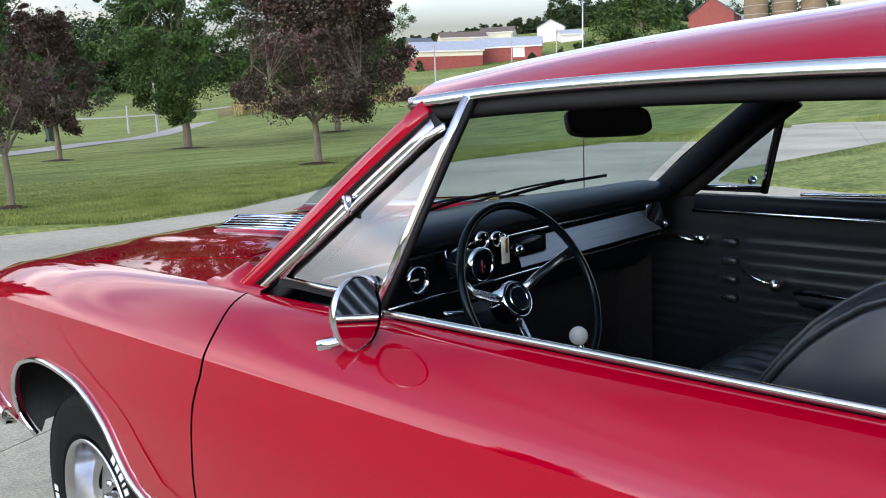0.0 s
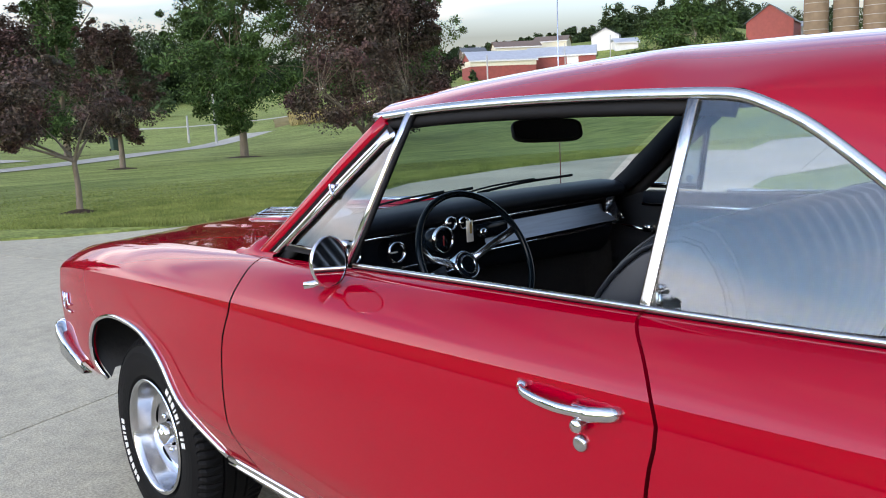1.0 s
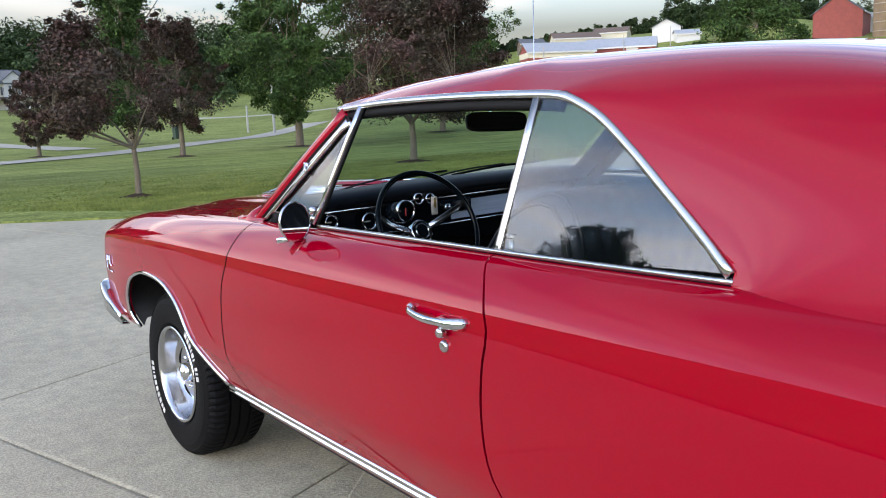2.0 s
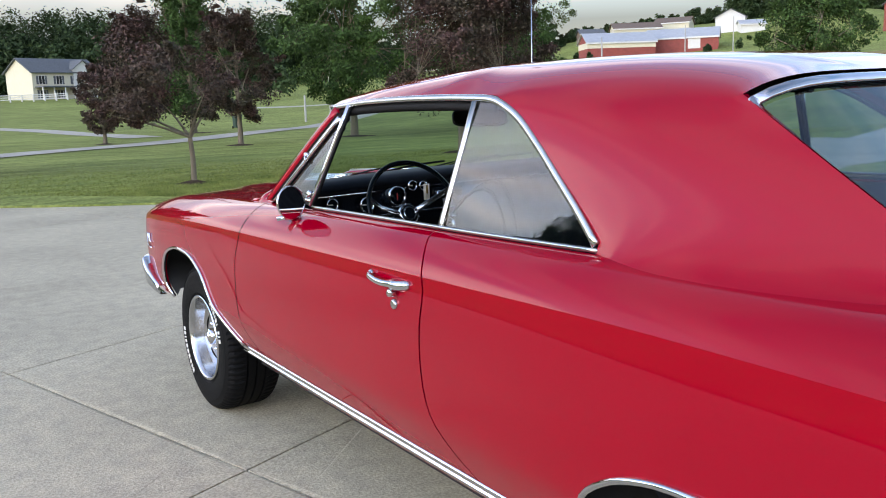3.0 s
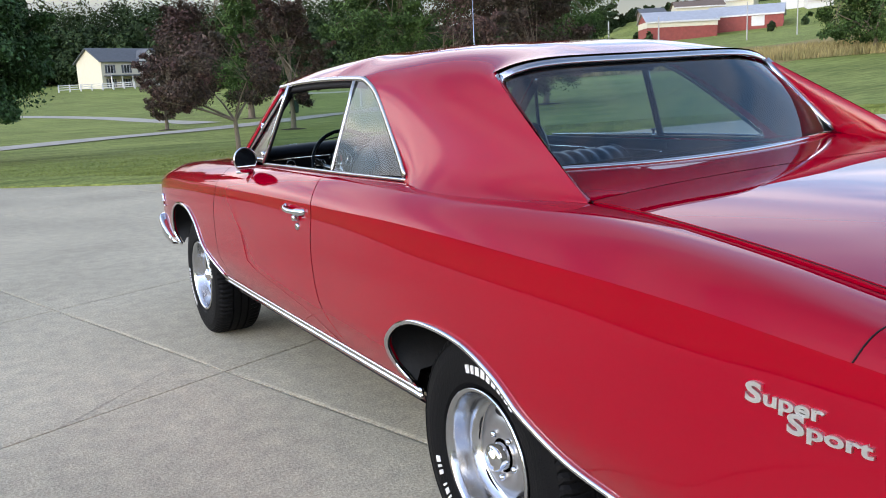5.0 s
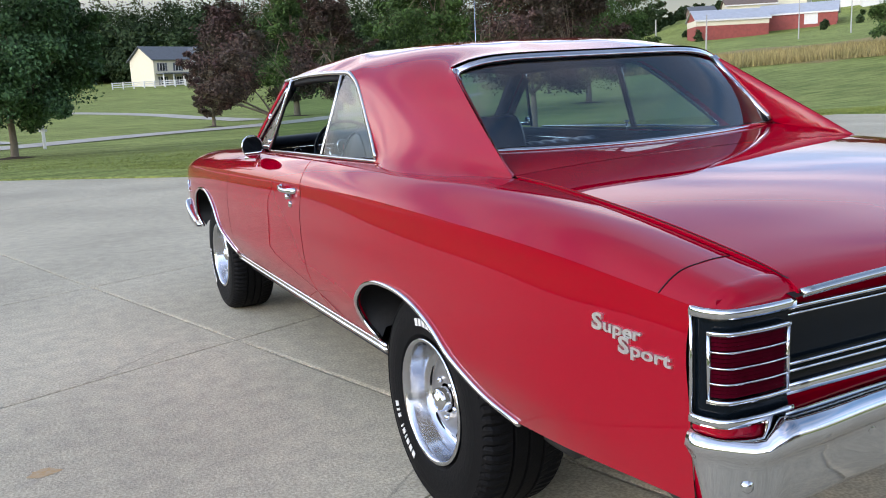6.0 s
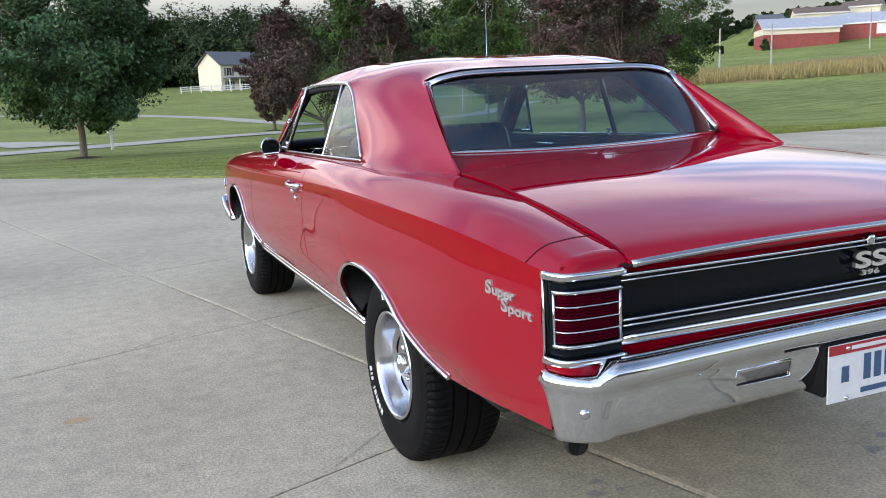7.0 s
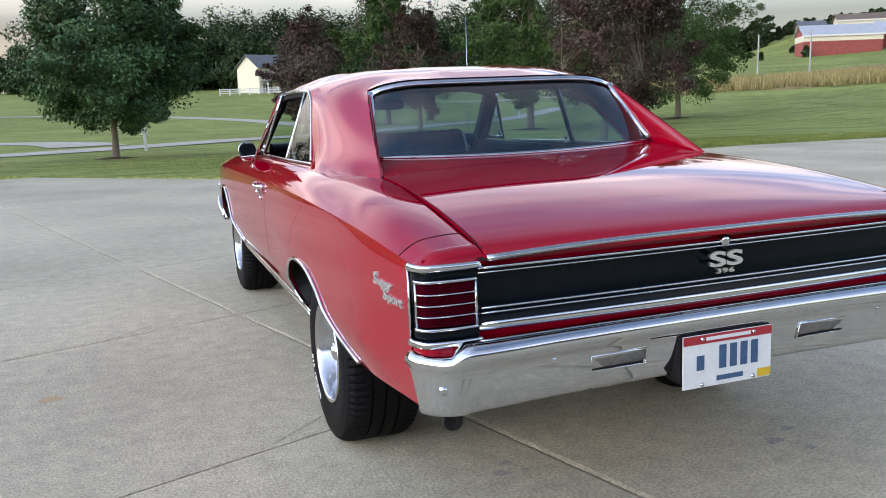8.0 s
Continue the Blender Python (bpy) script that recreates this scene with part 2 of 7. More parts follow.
M_BARN = material("red_barn_boards", (0.30, 0.060, 0.048), 0.75, var=0.25, scale=1.5)
M_SILO = material("silo_concrete", (0.22, 0.145, 0.088), 0.85, var=0.3, scale=0.8)
M_BROWNROOF = material("brown_roof", (0.16, 0.11, 0.085), 0.85, var=0.25, scale=2)
M_PANE = material("dark_pane", (0.03, 0.035, 0.04), 0.12, var=0.2, scale=3)
M_POLE = material("pole_grey", (0.4, 0.39, 0.36), 0.7, var=0.2, scale=6)
M_BIN = material("green_bin", (0.02, 0.05, 0.04), 0.45, var=0.2, scale=8)


# ---- mesh helpers ----
def empty(name, label, category, group="", kind="", at=(0, 0, 0)):
    ob = new(name)
    ob.empty_display_size = 0.2
    ob.location = at
    return tagged(ob, label, category, group, kind)


def raw(name, verts, faces, mat, parent=None, label="", smooth=True):
    """One mesh object from vertices and faces, under a thing or a part."""
    me = bpy.data.meshes.new(name)
    me.from_pydata([tuple(v) for v in verts], [], [tuple(f) for f in faces])
    me.validate()
    if smooth:
        me.polygons.foreach_set("use_smooth", [True] * len(me.polygons))
    me.materials.append(mat)
    ob = new(name, me)
    if parent:
        ob.parent = parent
    return tagged(ob, label)


def part(name, bm, mat, parent=None, label="", smooth=False):
    """Links a bmesh as one mesh object under a thing or a part."""
    me = bpy.data.meshes.new(name)
    bm.to_mesh(me)
    bm.free()
    if smooth:
        me.polygons.foreach_set("use_smooth", [True] * len(me.polygons))
    me.materials.append(mat)
    ob = new(name, me)
    if parent:
        ob.parent = parent
    return tagged(ob, label)


def thicken(ob, t, offset=-1.0):
    s = ob.modifiers.new("thickness", "SOLIDIFY")
    s.thickness, s.offset = t, offset
    return ob


def grid(rows):
    """Vertices and quad faces from rows of points of equal length."""
    n = len(rows[0])
    verts = [p for r in rows for p in r]
    faces = [(i * n + j, i * n + j + 1, (i + 1) * n + j + 1, (i + 1) * n + j) for i in range(len(rows) - 1) for j in range(n - 1)]
    return verts, faces


def join(*pieces):
    verts, faces = [], []
    for v, f in pieces:
        k = len(verts)
        verts += list(v)
        faces += [tuple(i + k for i in q) for q in f]
    return verts, faces


def flip(vf):
    return vf[0], [tuple(reversed(f)) for f in vf[1]]


def mirror(vf):
    """The same piece on the other side of the car."""
    return [(-x, y, z) for x, y, z in vf[0]], [tuple(reversed(f)) for f in vf[1]]


def boxvf(x0, y0, z0, x1, y1, z1, b=0.0):
    """A box, with its edges chamfered by b."""
    bm = box_bm(x0, y0, z0, x1, y1, z1, b)
    bm.verts.index_update()
    vf = [tuple(v.co) for v in bm.verts], [tuple(v.index for v in f.verts) for f in bm.faces]
    bm.free()
    return vf


def box_bm(x0, y0, z0, x1, y1, z1, b=0.0, seg=1):
    bm = bmesh.new()
    bmesh.ops.create_cube(bm, size=1.0)
    for v in bm.verts:
        v.co = Vector((x0 if v.co.x < 0 else x1, y0 if v.co.y < 0 else y1, z0 if v.co.z < 0 else z1))
    if b > 0:
        bmesh.ops.bevel(bm, geom=bm.edges[:], offset=b, segments=seg, affect="EDGES", profile=0.5)
    return bm


def lathe(profile, seg=48, axis="x"):
    """A turned solid from (radius, along) pairs, about the x, y or z axis."""
    rows = []
    for k in range(seg + 1):
        a = 2 * math.pi * k / seg
        c, s = math.cos(a), math.sin(a)
        if axis == "x":
            rows.append([(h, r * c, r * s) for r, h in profile])
        elif axis == "y":
            rows.append([(r * s, h, r * c) for r, h in profile])
        else:
            rows.append([(r * c, r * s, h) for r, h in profile])
    n = len(profile)
    verts = [p for r in rows[:-1] for p in r]
    faces = []
    for i in range(seg):
        k = (i + 1) % seg
        for j in range(n - 1):
            faces.append((i * n + j, k * n + j, k * n + j + 1, i * n + j + 1))
    return verts, faces


def spline(ks, vs):
    """A smooth curve through knots, as a function."""
    ks, vs = np.array(ks, float), np.array(vs, float)
    if ks[0] > ks[-1]:
        ks, vs = ks[::-1], vs[::-1]
    d = np.diff(vs) / np.diff(ks)
    m = np.r_[d[0], (d[:-1] * np.diff(ks)[1:] + d[1:] * np.diff(ks)[:-1]) / (ks[2:] - ks[:-2]), d[-1]] if len(ks) > 2 else np.r_[d[0], d[0]]

    def at(x):
        i = int(min(max(np.searchsorted(ks, x) - 1, 0), len(ks) - 2))
        h = ks[i + 1] - ks[i]
        t = min(max((x - ks[i]) / h, 0.0), 1.0)
        over = x - min(max(x, ks[0]), ks[-1])
        v = (2 * t**3 - 3 * t**2 + 1) * vs[i] + (t**3 - 2 * t**2 + t) * h * m[i] + (3 * t**2 - 2 * t**3) * vs[i + 1] + (t**3 - t**2) * h * m[i + 1]
        return float(v + over * (m[0] if over < 0 else m[-1]))
    return at


def pathline(pts, n):
    """n + 1 points along a smooth line through the given ones."""
    pts = [Vector(p) for p in pts]
    ts = [0.0]
    for a, b in zip(pts, pts[1:]):
        ts.append(ts[-1] + (b - a).length)
    fs = [spline(ts, [p[k] for p in pts]) for k in range(3)]
    return [Vector([f(ts[-1] * i / n) for f in fs]) for i in range(n + 1)]


def sweep(pts, profile, up=(0, 0, 1), closed=False, caps=True):
    """A profile of (side, up) pairs carried along points."""
    pts = [Vector(p) for p in pts]
    rows = []
    for i, p in enumerate(pts):
        a = pts[i - 1] if i or closed else pts[i]
        b = pts[(i + 1) % len(pts)] if i < len(pts) - 1 or closed else pts[i]
        d = (b - a).normalized()
        u = Vector(up[i] if isinstance(up, list) else up)
        s = d.cross(u).normalized()
        u = s.cross(d).normalized()
        rows.append([tuple(p + s * q[0] + u * q[1]) for q in profile])
    n, m = len(profile), len(rows)
    verts = [v for r in rows for v in r]
    faces = []
    for i in range(m if closed else m - 1):
        k = (i + 1) % m
        for j in range(n):
            j2 = (j + 1) % n
            faces.append((i * n + j, i * n + j2, k * n + j2, k * n + j))
    if caps and not closed:
        faces += [tuple(range(n - 1, -1, -1)), tuple((m - 1) * n + j for j in range(n))]
    return verts, faces


def ring(r, n=10, rx=None):
    return [(r * math.cos(2 * math.pi * k / n), (rx or r) * math.sin(2 * math.pi * k / n)) for k in range(n)]


def tube(pts, r, n=10, closed=False, up=(0, 0, 1)):
    return sweep(pts, ring(r, n), up, closed)


def strip(w, h):
    """A flat moulding's section with eased edges."""
    e = min(w, h) * 0.3
    return [(-w / 2, -h / 2), (w / 2, -h / 2), (w / 2, h / 2 - e), (w / 2 - e, h / 2), (-w / 2 + e, h / 2), (-w / 2, h / 2 - e)]


# ---- ground ----
OX, OY = -1.8, -3.0  # the middle of the walk, from which bearings are told


def smooth01(a, b, x):
    t = min(1.0, max(0.0, (x - a) / (b - a)))
    return t * t * (3 - 2 * t)


slope_of = spline((-180, -20, 8, 22, 35, 47, 58, 66, 110, 180), (0.030, 0.034, 0.040, 0.044, 0.055, 0.0625, 0.076, 0.085, 0.06, 0.03))
start_of = spline((-180, -20, 8, 22, 35, 47, 66, 180), (75, 75, 72, 66, 45, 40, 38, 60))


def terrain(x, y):
    dx, dy = x - OX, y - OY
    r, az = math.hypot(dx, dy), math.degrees(math.atan2(dx, dy))
    z = 0.03 - 0.24 * smooth01(14, 34, r)
    if r < 75:
        ca, sa = x - CX, y - CY
        near = 1 - smooth01(4, 12, math.hypot(ca, sa) - edge_r(math.atan2(sa, ca)))
        z = z + (max(z, 0.03) - z) * near
    s, a = slope_of(az), start_of(az)
    run = max(0.0, r - a)
    soft = run * run / (run + 18.0) if run > 0 else 0.0
    far = min(soft, 190.0) + 0.25 * max(0.0, soft - 190.0) ** 0.9
    z += s * 1.07 * far
    z += 0.11 * min(70.0, max(0.0, r - 200.0)) * smooth01(38, 44, az) * (1 - smooth01(58, 66, az))
    z += 0.10 * noise.noise(Vector((x * 0.05, y * 0.05, 0))) * smooth01(16, 60, r) + 0.8 * noise.noise(Vector((x * 0.008, y * 0.008, 3))) * smooth01(90, 220, r)
    return z


# the driveway's outline, all of it in sight of CX, CY
CX, CY = 5.0, 7.0
DRIVE = [(-4.6, -40), (-4.7, 6.0), (-5.0, 12.5), (-5.2, 15.9), (-4.0, 15.6), (-1.2, 12.5), (0.5, 11.0), (1.6, 10.2), (3.0, 9.75), (4.6, 9.75), (6.5, 10.6), (9.0, 12.2), (13, 13.2), (20, 13.6), (34, 12.6), (60, 10), (60, -2), (30, 2.2), (16, 5.2), (12.2, 6.2), (10.4, 5.6), (9.6, 3.5), (9.2, -4), (9.0, -40)]


def edge_r(a):
    """How far the driveway reaches from CX, CY in the direction a."""
    d = Vector((math.cos(a), math.sin(a)))
    best = 1e9
    for (x0, y0), (x1, y1) in zip(DRIVE, DRIVE[1:] + DRIVE[:1]):
        ex, ey = x1 - x0, y1 - y0
        den = d.x * ey - d.y * ex
        if abs(den) < 1e-9:
            continue
        t = ((x0 - CX) * ey - (y0 - CY) * ex) / den
        u = ((x0 - CX) * d.y - (y0 - CY) * d.x) / den
        if t > 0 and -1e-6 <= u <= 1 + 1e-6:
            best = min(best, t)
    return best


angles = sorted(set([2 * math.pi * k / 240 for k in range(240)] + [radians(10 + 135 * k / 520) for k in range(521)]))
steps = [0.0, 0.001, 0.03, 0.10, 0.3, 0.7, 1.4, 2.5, 4, 6, 8.5, 11.5, 15, 19, 23, 28, 33, 38, 44, 50, 57, 64, 72, 80, 90, 100, 112, 125, 140, 155, 175, 195, 220, 250, 290, 340, 400, 500, 650, 900, 1300, 2000, 3000]
rows = []
for a in angles:
    r0 = edge_r(a)
    c, s = math.cos(a), math.sin(a)
    row = [(CX, CY, -0.12), (CX + c * r0, CY + s * r0, -0.12)]
    for k, d in enumerate(steps[1:]):
        x, y = CX + c * (r0 + d), CY + s * (r0 + d)
        row.append((x, y, (0.012 if k == 0 else terrain(x, y))))
    rows.append(row)
rows.append(rows[0])
gv, gf = grid(rows)
ground = raw("ground", gv, gf, M_GRASS)
tagged(ground, "mown lawn and rolling green fields reaching the horizon", "ground", kind="structure")


def drape(name, pts, width, mat, label, lift=0.03, n=60):
    """A road as a ribbon laid over the land."""
    p = pathline([(x, y, 0) for x, y in pts], n)
    rows = []
    for i, q in enumerate(p):
        d = (p[min(i + 1, n)] - p[max(i - 1, 0)]).normalized()
        s = Vector((d.y, -d.x, 0))
        rows.append([(*(q + s * w).xy, terrain(*(q + s * w).xy) + lift) for w in [width * (k / 4 - 0.5) for k in range(5)]])
    return tagged(raw(name, *grid(rows), mat), label, "road", kind="structure")


def polar(az, r):
    return OX + r * math.sin(radians(az)), OY + r * math.cos(radians(az))


drape("road_near", [polar(a, r) for a, r in ((-30, 30), (-14, 31), (-6.8, 32), (-0.5, 34), (5, 37), (9, 40), (13.3, 43), (17.5, 48), (23, 60), (29, 80))], 2.6, M_ROAD, "pale narrow lane curving past the lawn")
drape("road_far", [polar(a, r) for a, r in ((-10, 120), (0, 105), (5.4, 93), (9.2, 80), (11.8, 66), (14.5, 54))], 2.2, M_ROAD, "pale farm track across the far lawn")
drape("road_left", [polar(a, r) for a, r in ((-20, 50), (-7, 46), (-3.5, 43), (-1.5, 37.5))], 3.2, M_ROAD, "pale side lane joining the road")
drape("road_hill", [polar(a, r) for a, r in ((21, 112), (25, 106), (29, 103), (33, 108), (37, 125))], 2.6, M_ROAD, "pale lane on the far slope")

# dry field on the right-hand slope
rows = []
for k in range(61):
    az = 30 + 50 * k / 60
    r0 = 84 + 3 * math.sin(k * 0.7) + 1.5 * noise.noise(Vector((k * 0.31, 0, 0)))
    r1 = r0 + 12 + 30 * smooth01(33, 50, az) + 3 * math.sin(k * 0.43)
    rows.append([(*polar(az, r0 + (r1 - r0) * j / 8), terrain(*polar(az, r0 + (r1 - r0) * j / 8)) + 0.25 * min(1, 2 * j, 2 * (8 - j))) for j in range(9)])
tagged(raw("dry_field", *flip(grid(rows)), M_HAY), "strip of tall dry straw-coloured grass on the slope", "field", kind="structure")
rng = np.random.default_rng(8)
hv, hf = [], []
for _ in range(42000):
    az = rng.uniform(31, 72)
    r = rng.uniform(83, 100)
    x, y = polar(az, r)
    z = terrain(x, y) + 0.15
    h, w, t = rng.uniform(0.35, 0.95), rng.uniform(0.03, 0.07), rng.uniform(0, math.pi)
    lx, ly = rng.normal(0, 0.15, 2)
    k = len(hv)
    hv += [(x - math.cos(t) * w, y - math.sin(t) * w, z - 0.1), (x + math.cos(t) * w, y + math.sin(t) * w, z - 0.1), (x + lx, y + ly, z + h)]
    hf.append((k, k + 1, k + 2))
tagged(raw("tall_grass", hv, hf, M_STRAW, smooth=False), "tall dry straw-coloured grass stems on the slope", "grass", kind="stuff")

# ---- concrete slabs ----
pavement = empty("pavement", "pale broom-finished concrete driveway cut by control joints", "driveway", kind="structure")
ORIGIN = Vector((-0.955, 0.735))
DA = Vector((-0.272, 0.962)).normalized()
DB = Vector((0.932, 0.363)).normalized()
LB = 3.9
# control joints across the drive, as distances along DA; one wide bay was poured without a cut
CUTS = [-10.15, -8.12, -6.09, -4.06, -2.03, 0.0, 2.02, 7.55, 9.6, 11.6, 13.6, 15.6, 17.6]


def slab_mesh(name, ia, ib):
    """One slab with eased edges and a slightly uneven top."""
    bm = bmesh.new()
    g = 0.005
    rows = []
    na, nb = 6, 10
    for i in range(na + 1):
        row = []
        for j in range(nb + 1):
            a = CUTS[ia] + (CUTS[ia + 1] - CUTS[ia]) * i / na + (g if i == 0 else -g if i == na else 0)
            b = LB * (ib + j / nb) + (g if j == 0 else -g if j == nb else 0)
            p = ORIGIN + DA * a + DB * b
            edge = i in (0, na) or j in (0, nb)
            row.append(bm.verts.new((p.x, p.y, -0.004 if edge else 0.0)))
        rows.append(row)
    for i in range(na):
        for j in range(nb):
            bm.faces.new((rows[i][j], rows[i][j + 1], rows[i + 1][j + 1], rows[i + 1][j]))
    rim = rows[0] + [r[-1] for r in rows[1:]] + rows[-1][-2::-1] + [r[0] for r in rows[-2:0:-1]]
    low = [bm.verts.new((v.co.x, v.co.y, -0.10)) for v in rim]
    for k in range(len(rim)):
        k2 = (k + 1) % len(rim)
        bm.faces.new((rim[k2], rim[k], low[k], low[k2]))
    # ease: the rows next to the edge sit close to it
    for i in range(na + 1):
        for j in range(nb + 1):
            v = rows[i][j]
            if i in (1, na - 1) and 0 < j < nb:
                e = rows[0 if i == 1 else na][j].co
                v.co.x, v.co.y = e.x + (v.co.x - e.x) * 0.05, e.y + (v.co.y - e.y) * 0.05
    for i in range(na + 1):
        for j in (1, nb - 1):
            v = rows[i][j]
            e = rows[i][0 if j == 1 else nb].co
            v.co.x, v.co.y = e.x + (v.co.x - e.x) * 0.04, e.y + (v.co.y - e.y) * 0.04
    bmesh.ops.recalc_face_normals(bm, faces=bm.faces[:])
    return part(name, bm, M_CONCRETE, pavement)


for ia in range(len(CUTS) - 1):
    for ib in range(-4, 9):
        c = ORIGIN + DA * ((CUTS[ia] + CUTS[ia + 1]) / 2) + DB * (LB * (ib + 0.5))
        d = Vector((c.x - CX, c.y - CY))
        if d.length < edge_r(math.atan2(d.y, d.x)) + 1.9 and -14 < c.x < 34:
            slab_mesh("slab", ia, ib)


def stain(x, y, r, mat):
    """A thin irregular rust or oil mark on the concrete."""
    n = 22
    rim = [(x + r * (0.75 + 0.5 * noise.noise(Vector((x * 9 + math.cos(t) * 1.3, y * 9 + math.sin(t) * 1.3, 0)))) * math.cos(t), y + 0.7 * r * (0.75 + 0.5 * noise.noise(Vector((math.cos(t) * 1.3, math.sin(t) * 1.3, x)))) * math.sin(t), 0.0015) for t in [2 * math.pi * k / n for k in range(n)]]
    raw("stain", [(x, y, 0.0015)] + rim, [(0, 1 + k, 1 + (k + 1) % n) for k in range(n)], mat, pavement, smooth=False)


M_RUST = material("rust_mark", (0.40, 0.235, 0.10), 0.85, scale=60, color2=(0.40, 0.31, 0.20))
M_OIL = material("oil_mark", (0.17, 0.15, 0.13), 0.7, scale=70, color2=(0.33, 0.31, 0.28))
stain(-1.94, -0.53, 0.070, M_RUST)
for x, y, r in ((-0.42, -2.05, 0.04), (-0.37, -1.98, 0.03), (-0.33, -2.06, 0.025), (0.62, -2.2, 0.05), (0.75, -2.12, 0.04), (0.7, -2.3, 0.03)):
    stain(x, y, r, M_OIL)

# ---- grass blades near the driveway's edge ----
rng = np.random.default_rng(5)
bv, bf = [], []
count = 0
while count < 120000:
    a = radians(rng.uniform(12, 128))
    d = rng.exponential(3.2) + 0.01
    if d > 16:
        continue
    x, y = CX + math.cos(a) * (edge_r(a) + d), CY + math.sin(a) * (edge_r(a) + d)
    if x < -8 or x > 30:
        continue
    z = terrain(x, y) if d > 0.05 else 0.012
    h = rng.uniform(0.03, 0.075) * (1.25 if d < 0.3 else max(0.35, 1.0 - d / 7))
    t = rng.uniform(0, 2 * math.pi)
    w = rng.uniform(0.005, 0.011) * (1 + d * 0.12)
    lx, ly = rng.normal(0, 0.025, 2)
    k = len(bv)
    bv += [(x - math.cos(t) * w, y - math.sin(t) * w, z - 0.01), (x + math.cos(t) * w, y + math.sin(t) * w, z - 0.01), (x + lx, y + ly, z + h)]
    bf.append((k, k + 1, k + 2))
    count += 1
tagged(raw("grass", bv, bf, M_BLADE, smooth=False), "short mown grass blades along the driveway", "grass", kind="stuff")


# ---- the car: nose to +y, the driver's side at -x ----
car = empty("car", "glossy crimson two-door hardtop muscle car parked on concrete", "car")
LEVEL = pose(0, 0, 0.013, 0, -0.9, 0)  # the body leans a little on its springs
car.matrix_world = LEVEL

YK = (-2.62, -2.2, -1.7, -1.2, -0.6, 0.0, 0.6, 1.1, 1.6, 2.0, 2.2)
crease_x = spline(YK, (0.893, 0.915, 0.925, 0.930, 0.925, 0.920, 0.915, 0.908, 0.892, 0.868, 0.845))
crease_z = spline(YK, (0.868, 0.905, 0.922, 0.930, 0.920, 0.908, 0.895, 0.882, 0.862, 0.838, 0.815))
belt_x = spline(YK, (0.722, 0.705, 0.690, 0.765, 0.800, 0.792, 0.770, 0.742, 0.722, 0.708, 0.700))
belt_z = spline(YK, (0.906, 0.966, 1.006, 1.014, 1.010, 1.000, 0.985, 0.968, 0.945, 0.912, 0.880))
foot_x = spline(YK, (0.868, 0.870, 0.865, 0.860, 0.858, 0.856, 0.852, 0.846, 0.836, 0.825, 0.815))


def side(y, z):
    """Half the car's width below the crease."""
    cx, cz, fx = crease_x(y), crease_z(y), foot_x(y)
    q = max(0.0, (cz - z) / (cz - 0.42))
    k = smooth01(-0.5, -1.3, y)  # the haunch over the rear wheel is fuller
    e = smooth01(-2.15, -2.55, y)  # and the tail end runs out flat to meet the bumper
    most, reach = 0.013 + 0.009 * k - 0.010 * e, 0.36 + 0.24 * k - 0.26 * e
    belly = most * (1 - (1 - min(1.0, q / reach)) ** 2)
    tuck = 0.35 * q**2.4 + 0.65 * max(0.0, (q - 0.70) / 0.30) ** 1.3
    tuck += (q**2.4 - tuck) * e
    return cx - 0.008 + belly - (cx - 0.008 + most - fx) * tuck


def shoulder(y, q):
    """Half width and height above the crease, q from 0 (crease) to 1 (belt)."""
    cx, cz, tx, tz = crease_x(y) - 0.008, crease_z(y), belt_x(y), belt_z(y)
    h = tz - cz
    w = cx - tx
    ax, az = (cx, cx - w * 0.13, tx + w * 0.40, tx), (cz, cz + h * 0.44, tz - h * 0.05, tz)
    b = ((1 - q) ** 3, 3 * q * (1 - q) ** 2, 3 * q * q * (1 - q), q**3)
    x, z = sum(p * c for p, c in zip(b, ax)), sum(p * c for p, c in zip(b, az))
    # behind the sail panel the shoulder climbs to a ridge, then runs flat to the lid
    k = smooth01(-1.15, -2.0, y)
    if k > 0:
        rx, rz = tx + 0.085, tz - 0.004
        if q < 0.62:
            u = q / 0.62
            x2, z2 = cx + (rx - cx) * u, cz + (rz - cz) * u + 0.010 * math.sin(math.pi * u)
        else:
            u = (q - 0.62) / 0.38
            x2, z2 = rx + (tx - rx) * u, rz + (tz - rz) * u + 0.002 * math.sin(math.pi * u)
        x, z = x + (x2 - x) * k, z + (z2 - z) * k
    return x, z


front_gap = spline((0.36, 0.48, 0.54, 0.63, 0.72, 0.80, 0.90, 0.94, 0.98), (0.682, 0.757, 0.788, 0.793, 0.778, 0.760, 0.722, 0.735, 0.775))
rear_gap = spline((0.36, 0.46, 0.53, 0.60, 0.70, 0.80, 0.91, 0.97, 1.01), (-0.718, -0.597, -0.541, -0.504, -0.492, -0.499, -0.506, -0.462, -0.405))


